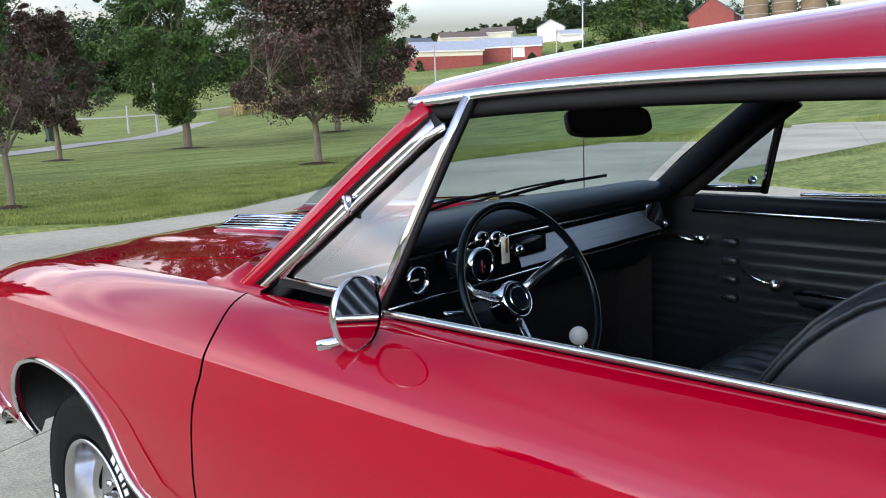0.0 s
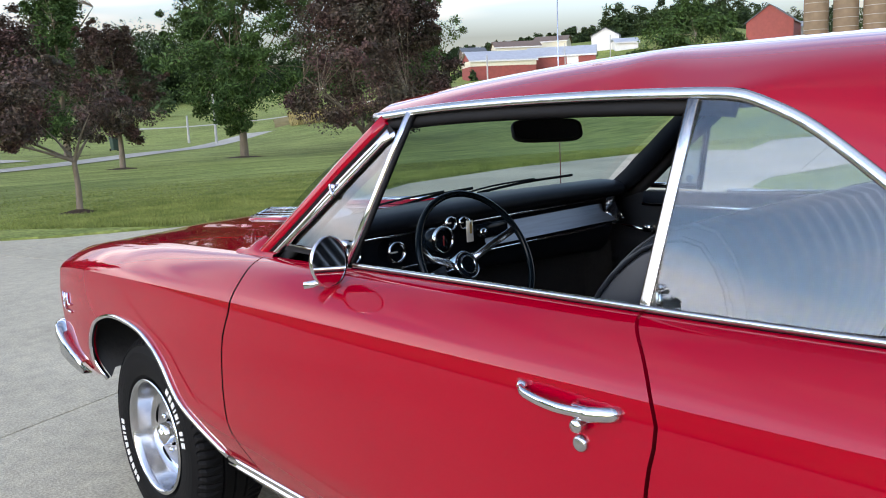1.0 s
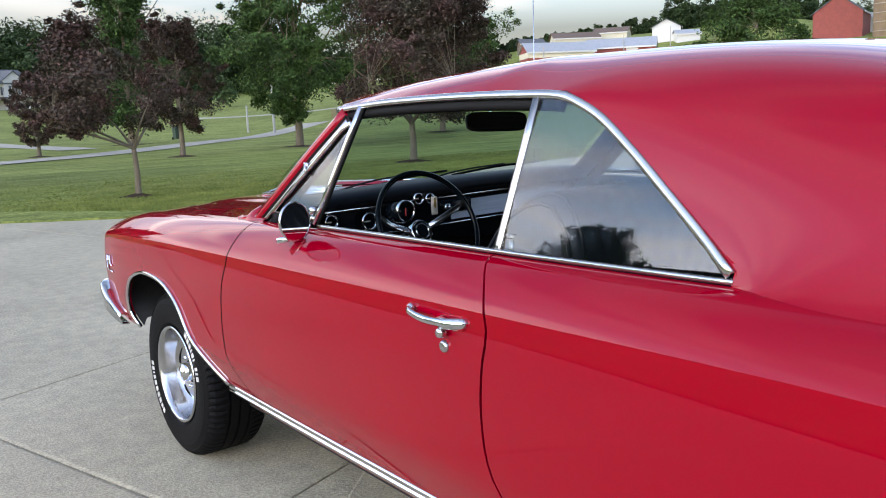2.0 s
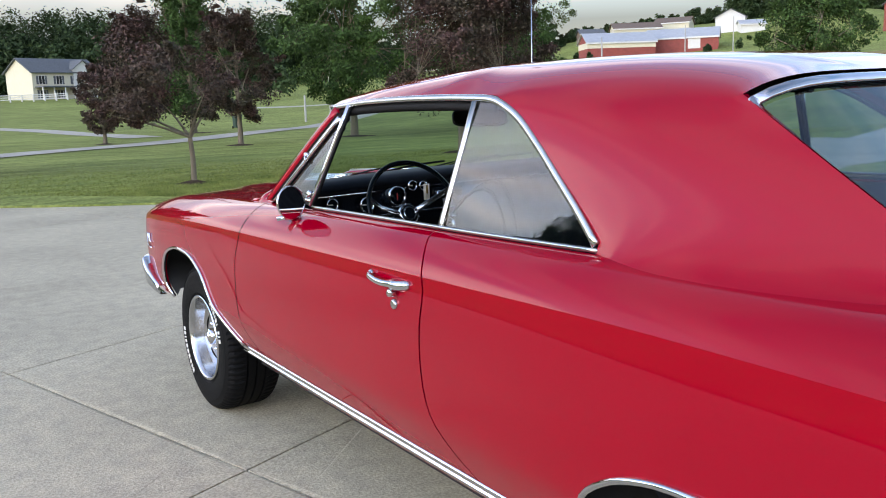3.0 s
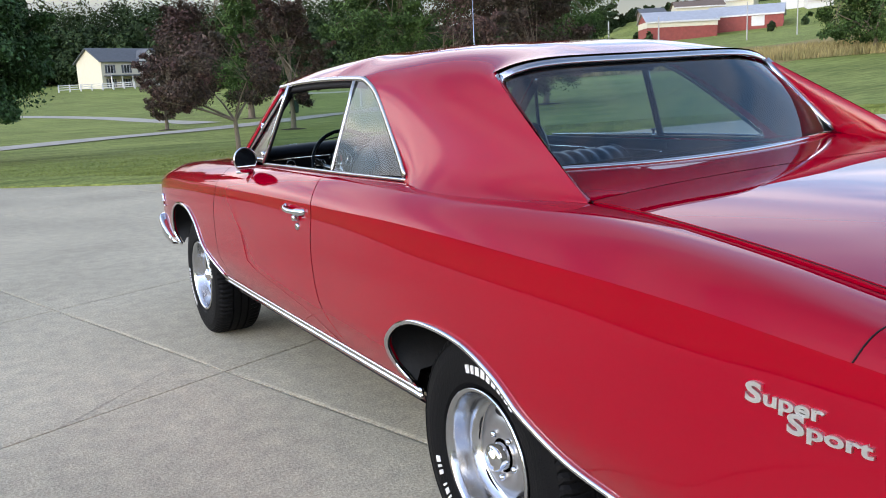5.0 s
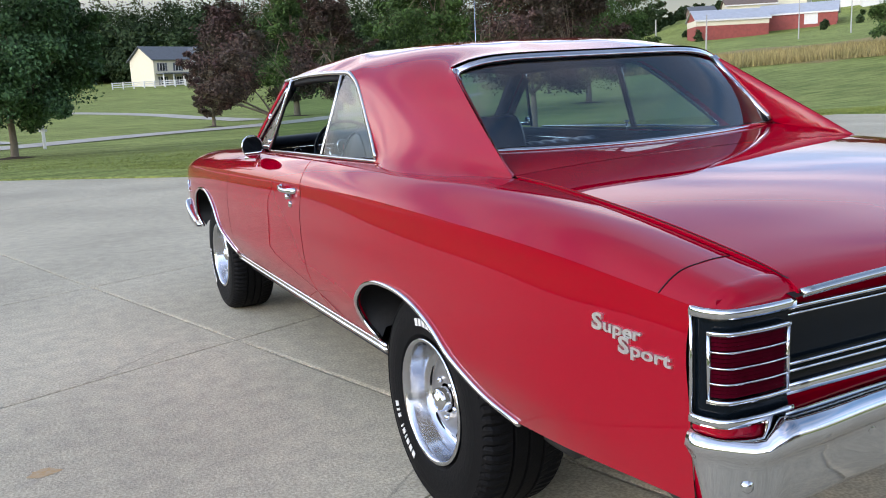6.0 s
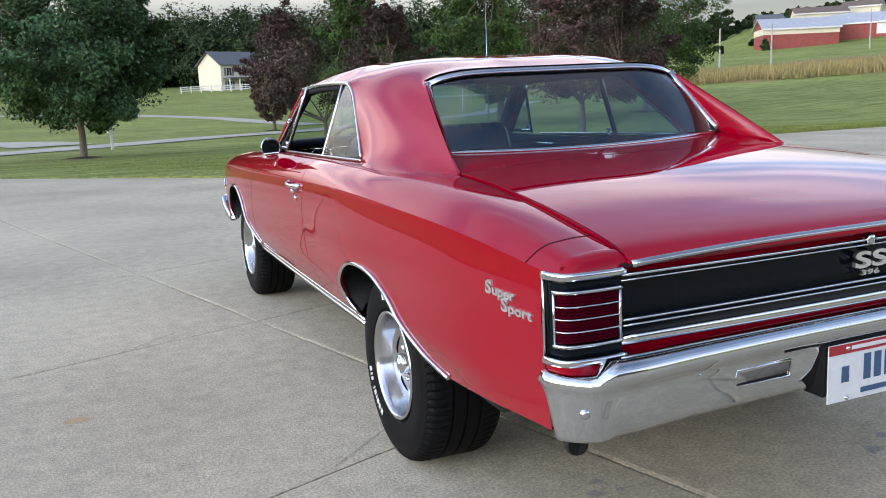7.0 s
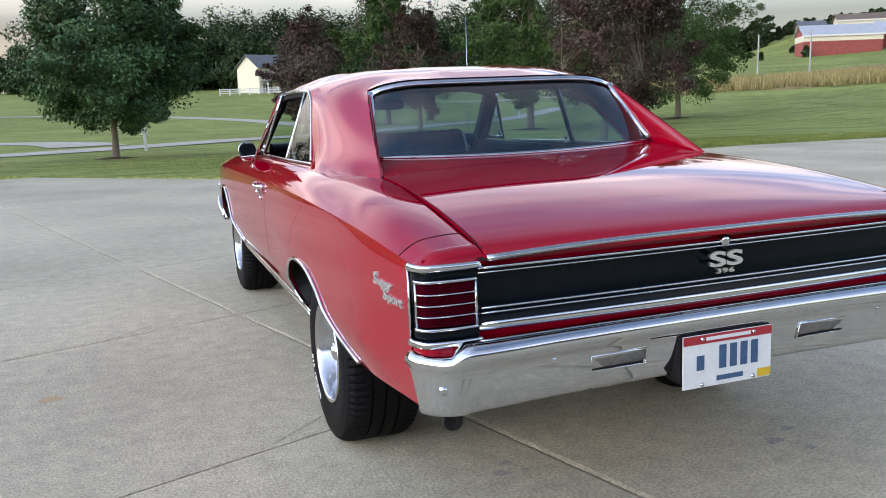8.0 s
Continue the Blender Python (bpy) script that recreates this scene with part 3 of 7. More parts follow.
def side_panel(bottom, top_y, start, end, rows=14, top_rows=10):
    """A panel between two end lines (functions of height), from its lower edge (points y, z) over the crease up to the belt."""
    n = len(bottom) - 1
    out = []
    for j in range(rows + 1):
        w = j / rows
        row = []
        for i in range(n + 1):
            s = i / n
            yb, zb = bottom[i]
            yt = top_y(s)
            z = zb + (crease_z(yt) - zb) * w
            y = yb + (yt - yb) * w
            za, ze = bottom[0][1] + (crease_z(top_y(0)) - bottom[0][1]) * w, bottom[-1][1] + (crease_z(top_y(1)) - bottom[-1][1]) * w
            da = start(za) - (bottom[0][0] + (top_y(0) - bottom[0][0]) * w)
            de = end(ze) - (bottom[-1][0] + (top_y(1) - bottom[-1][0]) * w)
            y += da * (1 - s) + de * s
            z = zb + (crease_z(y) - zb) * w if j == rows else z
            row.append((-side(y, z), y, z))
        out.append(row)
    for j in range(1, top_rows + 1):
        q = j / top_rows
        row = []
        for i in range(n + 1):
            s = i / n
            ya, ye = start(shoulder(top_y(0), q)[1]), end(shoulder(top_y(1), q)[1])
            y = top_y(s) + (ya - top_y(0)) * (1 - s) + (ye - top_y(1)) * s
            x, z = shoulder(y, q)
            row.append((-x, y, z))
        out.append(row)
    return out


def smooth_line(pts, n):
    return [(p.x, p.y) for p in pathline([(a, b, 0) for a, b in pts], n)]


GAP = 0.0035
# the wheel openings as lines of (y, height), rear to front
REAR_ARCH = smooth_line([(-2.00, 0.448), (-1.855, 0.480), (-1.74, 0.545), (-1.64, 0.616), (-1.515, 0.665), (-1.36, 0.681), (-1.22, 0.667), (-1.13, 0.632), (-1.06, 0.570), (-1.05, 0.510), (-1.105, 0.445)], 44)
FRONT_ARCH = smooth_line([(0.92, 0.425), (1.01, 0.495), (1.11, 0.580), (1.18, 0.665), (1.27, 0.715), (1.43, 0.738), (1.62, 0.722), (1.76, 0.665), (1.82, 0.590), (1.82, 0.53), (1.775, 0.470)], 44)
quarter_bottom = smooth_line([(-2.60, 0.498), (-2.3, 0.472), (-2.00, 0.448)], 8)[:-1] + REAR_ARCH + smooth_line([(-1.105, 0.445), (-1.095, 0.40), (-1.08, 0.37)], 4)[1:] + [(-1.08 + 0.37 * k / 8, 0.365) for k in range(1, 9)]
door_bottom = [(-0.71 + 1.41 * k / 40, 0.365) for k in range(41)]
fender_bottom = [(0.70 + 0.16 * k / 6, 0.365) for k in range(7)] + smooth_line([(0.86, 0.365), (0.885, 0.395), (0.92, 0.425)], 4)[1:] + FRONT_ARCH[1:] + smooth_line([(1.775, 0.470), (1.9, 0.462), (2.05, 0.478), (2.16, 0.50)], 6)[1:]


def forward_only(line):
    """The lower edge with its backward hooks cut off, so that no columns cross."""
    out, far = [], -9.0
    for y, z in line:
        far = max(far, y)
        out.append((far, z))
    return out


def hook(points, y_end):
    """The small tongue of panel between a wheel opening's hooked end and the panel proper."""
    return grid([[(-side(y + (y_end - y) * u, z), y + (y_end - y) * u, z) for u in (0, 0.33, 0.67, 1)] for y, z in points])


rear_hook = [p for p in quarter_bottom if -1.13 < p[0] < -1.05 and p[1] < 0.53]
front_hook = [p for p in fender_bottom if 1.77 < p[0] < 1.822 and p[1] < 0.56]
quarter_bottom, fender_bottom = forward_only(quarter_bottom), forward_only(fender_bottom)


def spread(bottom, a, b):
    """Top ends spaced like the lower edge's length, so that columns stay even."""
    ys = [p[0] for p in bottom]
    n = len(bottom) - 1
    return lambda s: a + (b - a) * (0.55 * s + 0.45 * (ys[int(round(s * n))] - ys[0]) / (ys[-1] - ys[0]))


tail_line = spline((0.45, 0.66, 0.87, 0.9), (-2.595, -2.598, -2.600, -2.61))
nose_line = spline((0.45, 0.6, 0.75, 0.84, 0.9), (2.155, 2.165, 2.185, 2.175, 2.13))
quarter_rows = side_panel(quarter_bottom, spread(quarter_bottom, -2.60, -0.506 - GAP), tail_line, lambda z: rear_gap(z) - GAP, 18, 12)
door_rows = side_panel(door_bottom, lambda s: -0.506 + (0.725 + 0.506) * s, lambda z: rear_gap(z) + GAP, lambda z: front_gap(z) - GAP, 18, 12)
fender_rows = side_panel(fender_bottom, spread(fender_bottom, 0.725, 2.175), lambda z: front_gap(z) + GAP, nose_line, 18, 12)


def edge_return(rows, which, depth=0.02):
    """The folded edge of a panel, turned inwards."""
    line = [r[which] for r in rows]
    return grid([line, [(x * (1 - depth / abs(x)), y + (0.004 if which else -0.004) * -1, z) for x, y, z in line]])


def creased(rows, at=18):
    """A panel whose upper and lower parts meet in a sharp crease."""
    return join(grid(rows[:at + 1]), grid(rows[at:]))


def both(vf):
    return (vf, mirror(vf))


def nose_cap(rows):
    """The rounded front end of the fender, closing to the headlamp face."""
    line = [r[-1] for r in rows]
    out = [line]
    for k in range(1, 7):
        a = k / 6 * math.pi / 2
        out.append([(x * (1 - 0.05 * (1 - math.cos(a))) + 0.0, y + 0.055 * math.sin(a), z - (0.02 * (1 - math.cos(a)) if z > 0.8 else 0)) for x, y, z in line])
    last = out[-1]
    out.append([(-0.45, 2.235, min(z, 0.86)) for x, y, z in last])
    return grid(out)


def fold_bottom(rows, inward=0.010):
    """The lip under a panel's lower edge."""
    line = rows[0]
    return grid([[(x + inward, y, z + 0.004) for x, y, z in line], line])


for vf in both(join(creased(quarter_rows), fold_bottom(quarter_rows), hook(rear_hook, -1.047))):
    raw("quarter_panel", *vf, M_RED, car)
for sgn, vf in zip((-1, 1), both(join(creased(door_rows), fold_bottom(door_rows), edge_return(door_rows, 0), edge_return(door_rows, -1)))):
    ob = raw("door", *vf, M_RED, car)
    if sgn < 0:
        left_door = ob
    else:
        right_door = ob
for vf in both(join(creased(fender_rows), fold_bottom(fender_rows), hook(front_hook, 1.823), nose_cap(fender_rows))):
    raw("front_fender", *vf, M_RED, car)

# dark backing behind the gaps
for vf in both(grid([[(-x + 0.022, y, z) for x, z in ((side(y, 0.40), 0.40), (side(y, 0.6), 0.6), (side(y, 0.75), 0.75), (crease_x(y), crease_z(y)), (shoulder(y, 0.5)[0], shoulder(y, 0.5)[1] - 0.015), (belt_x(y), belt_z(y) - 0.02))] for y in [0.6 + 0.03 * k for k in range(12)]])):
    raw("hinge_pillar", *vf, M_SEAL, car)
for vf in both(grid([[(-x + 0.022, y, z) for x, z in ((side(y, 0.40), 0.40), (side(y, 0.6), 0.6), (side(y, 0.75), 0.75), (crease_x(y), crease_z(y)), (shoulder(y, 0.5)[0], shoulder(y, 0.5)[1] - 0.015), (belt_x(y), belt_z(y) - 0.02))] for y in [-0.68 + 0.03 * k for k in range(10)]])):
    raw("latch_pillar", *vf, M_SEAL, car)


# ---- hood, cowl ----
def hood_z(x, y):
    """The hood's crown: flat middle with a raised centre panel."""
    e = belt_x(y) - 0.012
    q = min(abs(x) / e, 1.0)
    up = 0.020 * (1 - q**2.2)
    ridge = 0.008 * (1 / (1 + math.exp((abs(x) - 0.43) / 0.012)))
    return belt_z(y) - 0.002 + up + ridge * min(1.0, max(0.0, (2.2 - y) / 0.4))


hood_half = spline((1.10, 1.3, 1.5, 1.71, 1.95, 2.2), (0.545, 0.600, 0.665, 0.705, 0.698, 0.688))


def hood_rear(s):
    return 1.135 + 0.05 * (1 - s * s)


hood_rows = []
for i in range(41):
    row = []
    for j in range(61):
        s = -1 + 2 * j / 60
        y = hood_rear(s) + (2.19 + 0.03 * (1 - s * s) - hood_rear(s)) * i / 40
        x = s * hood_half(y)
        row.append((x, y, hood_z(x, y) - (0.03 if i == 40 else 0)))
    hood_rows.append(row)
def folded(rows, depth=0.014):
    """A panel's skin with its four edges folded down."""
    down = lambda line: [line, [(x, y, z - depth) for x, y, z in line]]
    return join(grid(rows), *(grid(down(e)) for e in (rows[0], rows[-1], [r[0] for r in rows], [r[-1] for r in rows])))


hood = raw("hood", *flip(folded(hood_rows)), M_RED, car)


def fender_top():
    """The flat of the fender between its shoulder and the hood."""
    rows, lip = [], []
    for i in range(41):
        y = 0.78 + (2.19 - 0.78) * i / 40
        inner = hood_half(y) + 0.005 if y > 1.13 else 0.52
        rows.append([(-(belt_x(y) + (inner - belt_x(y)) * q), y, hood_z(belt_x(y) + (inner - belt_x(y)) * q, max(y, 1.0))) for q in [k / 10 for k in range(11)]])
        lip.append([rows[-1][-1], (-inner, y, rows[-1][-1][2] - 0.02)])
    return join(grid(rows), grid(lip))


for vf in both(fender_top()):
    raw("fender_top", *vf, M_RED, car)
for vf in both(grid([[(-hood_half(y) - q, y, hood_z(hood_half(y), y) - 0.0015) for q in (-0.001, 0.0065)] for y in [1.14 + 0.035 * k for k in range(31)]])):
    raw("hood_seam", *vf, M_SEAL, car)
raw("hood_channel", *grid([[(x, y, hood_z(0.5, y) - 0.035) for x in (-0.72, 0.72)] for y in (1.08, 1.5, 2.15)]), M_SEAL, car)


def hood_vent(sx):
    """A low pod in the hood, its front edge swept, with long bright fins in a dark recess."""
    x0, w, ya, yb = 0.225, 0.092, 1.22, 1.745
    top = lambda q, v, h: (sx * (x0 + q * w), ya + (yb - ya) * v - q * 0.085, hood_z(x0 + q * w, ya + (yb - ya) * v) + h)
    rows = []
    for e, h in ((1.28, -0.003), (1.14, 0.007), (1.04, 0.013), (0.96, 0.013)):
        r = []
        for a in range(48):
            t = 2 * math.pi * a / 48
            c, s = math.cos(t), math.sin(t)
            q = max(-1, min(1, 1.15 * abs(c) ** 0.5 * (1 if c > 0 else -1))) * e
            v = 0.5 + max(-0.5, min(0.5, 0.58 * abs(s) ** 0.5 * (1 if s > 0 else -1))) * (1 + (e - 1) * 0.35)
            r.append(top(q, v, h))
        rows.append(r + [r[0]])
    pod = raw("hood_vent", *(grid(rows) if sx > 0 else flip(grid(rows))), M_RED, hood, "low hood vent with long bright fins")
    raw("recess", *grid([[top(q, v, 0.003) for q in (-0.97, 0.97)] for v in (0.02, 0.5, 0.98)]), M_BLACK, pod)
    raw("bezel", *sweep([top(q, v, 0.014) for q, v in ((-0.98, 0.01), (-0.98, 0.99), (0.98, 0.99), (0.98, 0.01))], strip(0.010, 0.008), closed=True), M_CHROME, pod)
    for k in range(5):
        q = -0.72 + 0.36 * k
        raw("fin", *sweep([top(q, v, 0.010) for v in (0.02, 0.5, 0.98)], strip(0.005, 0.010)), M_CHROME, pod)


hood_vent(-1)
hood_vent(1)

def ease(s):
    """Full in the middle, easing to nothing at both ends."""
    return 0.5 + 0.5 * math.cos(math.pi * s)


cowl_rows = []
for i in range(9):
    w = i / 8
    row = []
    for j in range(41):
        s = -1 + 2 * j / 40
        y = 1.128 + 0.05 * (1 - s * s) * (1 - w) - w * (0.24 - 0.135 * ease(s))
        row.append((s * (0.56 + 0.17 * w), y, hood_z(0.55, 1.12) - 0.004 + 0.012 * (1 - s * s) - 0.016 * math.sin(math.pi * min(1, w * 1.2))))
    cowl_rows.append(row)
raw("cowl_panel", *grid(cowl_rows), M_RED, car)

# ---- roof and sail panels ----
EDGE_Y = -0.50
rail_x = spline((0.42, 0.0, -0.45, -0.60, -1.14), (0.655, 0.668, 0.672, 0.668, 0.568))
rail_z = spline((0.42, 0.2, 0.0, -0.3, -0.5, -0.8, -1.14), (1.322, 1.335, 1.340, 1.340, 1.335, 1.335, 1.318))
crown = spline((0.52, 0.3, 0.0, -0.4, -0.8, -1.0, -1.16), (1.360, 1.388, 1.412, 1.426, 1.414, 1.392, 1.358))


def roof_front(s):
    return 0.415 + 0.11 * (1 - s * s)


def roof_back(s):
    return -1.138 - 0.03 * (1 - s**4)


def roof_point(s, y):
    ye = y
    zc, ze = crown(y), rail_z(min(max(ye, -1.14), 0.42))
    return (s * rail_x(min(max(y, -1.14), 0.42)), y, ze + (zc - ze) * (1 - abs(s) ** 6))


WINDOW_CURVE = pathline([(-0.672, EDGE_Y, 1.333), (-0.684, -0.600, 1.292), (-0.708, -0.702, 1.229), (-0.734, -0.801, 1.158), (-0.758, -0.893, 1.090), (-0.777, -0.960, 1.036)], 24)
SAIL_TOP = (-0.568, -1.138, 1.318)
SAIL_TAIL = (-0.690, -1.695, 1.008)
NS, NR, NX = 24, 20, 24
roof_grid = []
ys = [k / 20 for k in range(21)]
for i in range(21):
    row = []
    for j in range(-NX, NX + 1):
        s = j / NX
        yf = roof_front(s)
        y = yf + (EDGE_Y - yf) * i / 20
        row.append(Vector(roof_point(s, y)))
    roof_grid.append(row)
for i in range(1, NR + 1):
    row = []
    for j in range(-NX, NX + 1):
        s = j / NX
        y = EDGE_Y + (roof_back(s) - EDGE_Y) * i / NR
        row.append(Vector(roof_point(s, y)))
    roof_grid.append(row)


def sail_rows():
    """Columns from the roof's edge down to the belt, front to back."""
    cols = []
    for i in range(NR + 1):
        u = i / NR
        top = roof_grid[20 + i][0]
        yb = -0.960 + (SAIL_TAIL[1] + 0.960) * u
        base = Vector((-(belt_x(yb) + 0.004 * (1 - u)), yb, belt_z(yb) + 0.006 * (1 - u)))
        if u == 0:
            base = WINDOW_CURVE[-1]
        if i == NR:
            base = Vector(SAIL_TAIL)
        col = []
        for k in range(1, NS + 1):
            w = k / NS
            front = WINDOW_CURVE[k]
            back = Vector(SAIL_TOP).lerp(Vector(SAIL_TAIL), w)
            p = top.lerp(base, w)
            p += (front - WINDOW_CURVE[0].lerp(WINDOW_CURVE[-1], w)) * (1 - u) + (back - Vector(SAIL_TOP).lerp(Vector(SAIL_TAIL), w)) * u
            bulge = math.sin(math.pi * min(1.0, w * 1.05)) * 0.018 * (0.3 + 0.7 * math.sin(math.pi * u))
            flare = 0.022 * max(0.0, (w - 0.72) / 0.28) ** 2 * math.sin(math.pi * min(1, u * 0.9 + 0.05))
            p.x -= bulge - 0.0 + flare * 0.0
            col.append(p)
        cols.append(col)
    return cols


cols = sail_rows()
# round the shoulder between roof and sail
for i in range(NR + 1):
    u = i / NR
    keep = 14
    line = [roof_grid[20 + i][j].copy() for j in range(keep, -1, -1)] + [p.copy() for p in cols[i]]
    wgt = min(1.0, u * 5) * min(1.0, (1 - u) * 6)
    ref = [p.copy() for p in line]
    for _ in range(26):
        nxt = [p.copy() for p in line]
        for k in range(1, len(line) - 6):
            nxt[k] = line[k] * 0.5 + (line[k - 1] + line[k + 1]) * 0.25
        line = nxt
    for k, p in enumerate(line):
        v = ref[k].lerp(p, wgt)
        if k <= keep:
            roof_grid[20 + i][keep - k] = v
        else:
            cols[i][k - keep - 1] = v
for row in roof_grid[20:]:
    for j in range(15):
        p = row[j]
        row[2 * NX - j] = Vector((-p.x, p.y, p.z))
# the sail runs out in a soft hollow over the quarter's shoulder
APRON = 6
for i in range(NR + 1):
    yb = cols[i][-1].y
    u = i / NR
    line = list(cols[i])
    wide = min(1.0, u * 6, (1 - u) * 5)
    for k in range(1, APRON + 1):
        x, z = shoulder(yb, 1 - 0.07 * k * wide)[:2]
        line.append(Vector((-x - 0.003 + 0.0012 * k, yb, z + 0.004 - 0.0012 * k)))
    for _ in range(round(14 * wide)):
        nxt = list(line)
        for k in range(NS - 6, NS + APRON - 1):
            nxt[k] = line[k] * 0.5 + (line[k - 1] + line[k + 1]) * 0.25
        line = nxt
    cols[i] = line
NS += APRON
W = 2 * NX + 1
rv = [tuple(p) for row in roof_grid for p in row]
rf = [(i * W + j, (i + 1) * W + j, (i + 1) * W + j + 1, i * W + j + 1) for i in range(len(roof_grid) - 1) for j in range(W - 1)]
for sx in (0, 1):
    base0 = len(rv)
    for i in range(NR + 1):
        for p in cols[i]:
            rv.append((p.x if sx == 0 else -p.x, p.y, p.z))
    idx = lambda i, k: ((20 + i) * W + (0 if sx == 0 else W - 1)) if k < 0 else base0 + i * NS + k
    for i in range(NR):
        for k in range(-1, NS - 1):
            q = (idx(i, k), idx(i, k + 1), idx(i + 1, k + 1), idx(i + 1, k))
            rf.append(q if sx == 0 else tuple(reversed(q)))


def faired(verts, faces, hold, held):
    """The smoothest skin through the same outline that stays near the first one; hold says how near."""
    p = np.array(verts, float)
    quads = np.array(faces)
    e = np.concatenate([quads[:, [k, (k + 1) % 4]] for k in range(4)])
    pairs, times = np.unique(np.sort(e, axis=1), axis=0, return_counts=True)
    fixed = np.zeros(len(p), bool)
    fixed[pairs[times == 1].ravel()] = True
    fixed[held] = True
    i, j = pairs[:, 0], pairs[:, 1]
    deg = np.bincount(pairs.ravel(), minlength=len(p))
    near = lambda v: np.bincount(i, v[j], len(p)) + np.bincount(j, v[i], len(p))
    out = lambda v: np.where(fixed, 0.0, near(v) / deg - v)
    back = lambda v: near(np.where(fixed, 0.0, v) / deg) - np.where(fixed, 0.0, v)
    for axis in range(3):
        x = p[:, axis].copy()
        goal = x.copy()
        slope = lambda v: np.where(fixed, 0.0, back(out(v)) + hold * (v - goal))
        rest = -slope(x)
        way, size = rest.copy(), rest @ rest
        for _ in range(900):
            if size < 1e-16:
                break
            flow = np.where(fixed, 0.0, back(out(way)) + hold * way)
            k = size / (way @ flow)
            x, rest = x + k * way, rest - k * flow
            size, last = rest @ rest, size
            way = rest + way * (size / last)
        p[:, axis] = x
    return [tuple(v) for v in p]


roof = raw("roof", faired(rv, rf, 6e-4, [i * W + j for i in range(len(roof_grid)) for j in range(W) if i < 16 or 16 < j < W - 17]), rf, M_RED, car)
lining = grid([[(x * 0.975, y * 0.99, z - 0.03) for x, y, z in row] for row in roof_grid])
raw("headliner", *lining, M_HEAD, car)
for vf in both(grid([[tuple(p + Vector((0.03, 0, -0.005))) for p in c[:NS - APRON]] for c in cols[3:-5]])):
    raw("sail_lining", *vf, M_HEAD, car)

# inner faces of the sail panels, rear glass and its bright frame
BR = [Vector((x, -1.372 - 0.075 * (1 - (x / 0.628) ** 2), 1.056 - 0.016 * (1 - (x / 0.628) ** 2))) for x in [-0.628 + 1.256 * k / 24 for k in range(25)]]
TR = [Vector((s * 0.562, roof_back(s) - 0.006, crown(roof_back(s)) + (1.318 - crown(roof_back(s))) * abs(s) ** 6 - 0.022)) for s in [-1 + 2 * k / 24 for k in range(25)]]
rear_glass = raw("rear_window", *flip(grid([[tuple(t.lerp(b, k / 10) + Vector((0, -0.012 * math.sin(math.pi * k / 10), 0.012 * math.sin(math.pi * k / 10)))) for t, b in zip(TR, BR)] for k in range(11)])), M_REAR, car, "tinted rear window")
rear_glass.visible_shadow = False
inner = []
for k in range(13):
    w = k / 12
    a = Vector(SAIL_TOP).lerp(Vector(SAIL_TAIL), w)
    b = TR[0].lerp(BR[0], min(1.0, w * 1.3)) if w < 0.77 else BR[0].lerp(Vector((-0.678, -1.69, 1.006)), (w - 0.77) / 0.23)
    inner.append([tuple(a), tuple(a.lerp(b, 0.12) + Vector((0.010, 0, 0.004))), tuple(a.lerp(b, 0.55) + Vector((0.006, 0, -0.006))), tuple(b)])
for vf in both(grid(inner)):
    raw("sail_inner_face", *vf, M_RED, car)
for vf in both(sweep([TR[0].lerp(BR[0], k / 8) + Vector((0.004, -0.012, 0.012)) for k in range(9)], strip(0.028, 0.010), up=(0.25, -0.7, 0.7))):
    raw("window_moulding", *vf, M_CHROME, car)
raw("window_moulding", *sweep([p + Vector((0, -0.010, 0.006)) for p in TR], strip(0.022, 0.008), up=(0, -0.75, 0.66)), M_CHROME, car)
raw("window_moulding", *sweep([p + Vector((0, -0.006, 0.004)) for p in BR], strip(0.016, 0.010), up=(0, -0.5, 0.86)), M_CHROME, car)

# ---- rear deck and trunk lid ----
lid_z = spline((-1.70, -1.95, -2.2, -2.45, -2.6, -2.68), (1.009, 0.995, 0.974, 0.942, 0.916, 0.896))


def deck_point(x, y):
    return lid_z(y) + 0.024 * (1 - (abs(x) / 0.72) ** 2.5) * (1 - 0.35 * smooth01(-2.2, -2.68, y))


deck = []
for k in range(11):
    w = k / 10
    row = []
    for j in range(25):
        s = -1 + 2 * j / 24
        b = BR[j]
        e = Vector((s * 0.682, -1.701 - 0.012 * (1 - s * s), deck_point(s * 0.682, -1.70)))
        p = b.lerp(e, w)
        p.z += 0.002 * math.sin(math.pi * w)
        row.append(tuple(p))
    deck.append(row)
raw("rear_deck", *flip(grid(deck)), M_RED, car)
lid_half = lambda y: belt_x(max(y, -2.64)) - 0.008
lid = []
for k in range(45):
    w = k / 44
    row = []
    for j in range(41):
        s = -1 + 2 * j / 40
        y = -1.705 - 0.012 * (1 - s * s) + w * -0.965
        y -= w * w * 0.020 * (1 - math.sqrt(s * s + 0.0004))
        x = s * lid_half(y)
        drop = 0.012 * max(0.0, (w - 0.95) / 0.05) ** 2
        row.append((x, y, deck_point(x, y) - drop))
    lid.append(row)
trunk_lid = raw("trunk_lid", *flip(folded(lid)), M_RED, car)
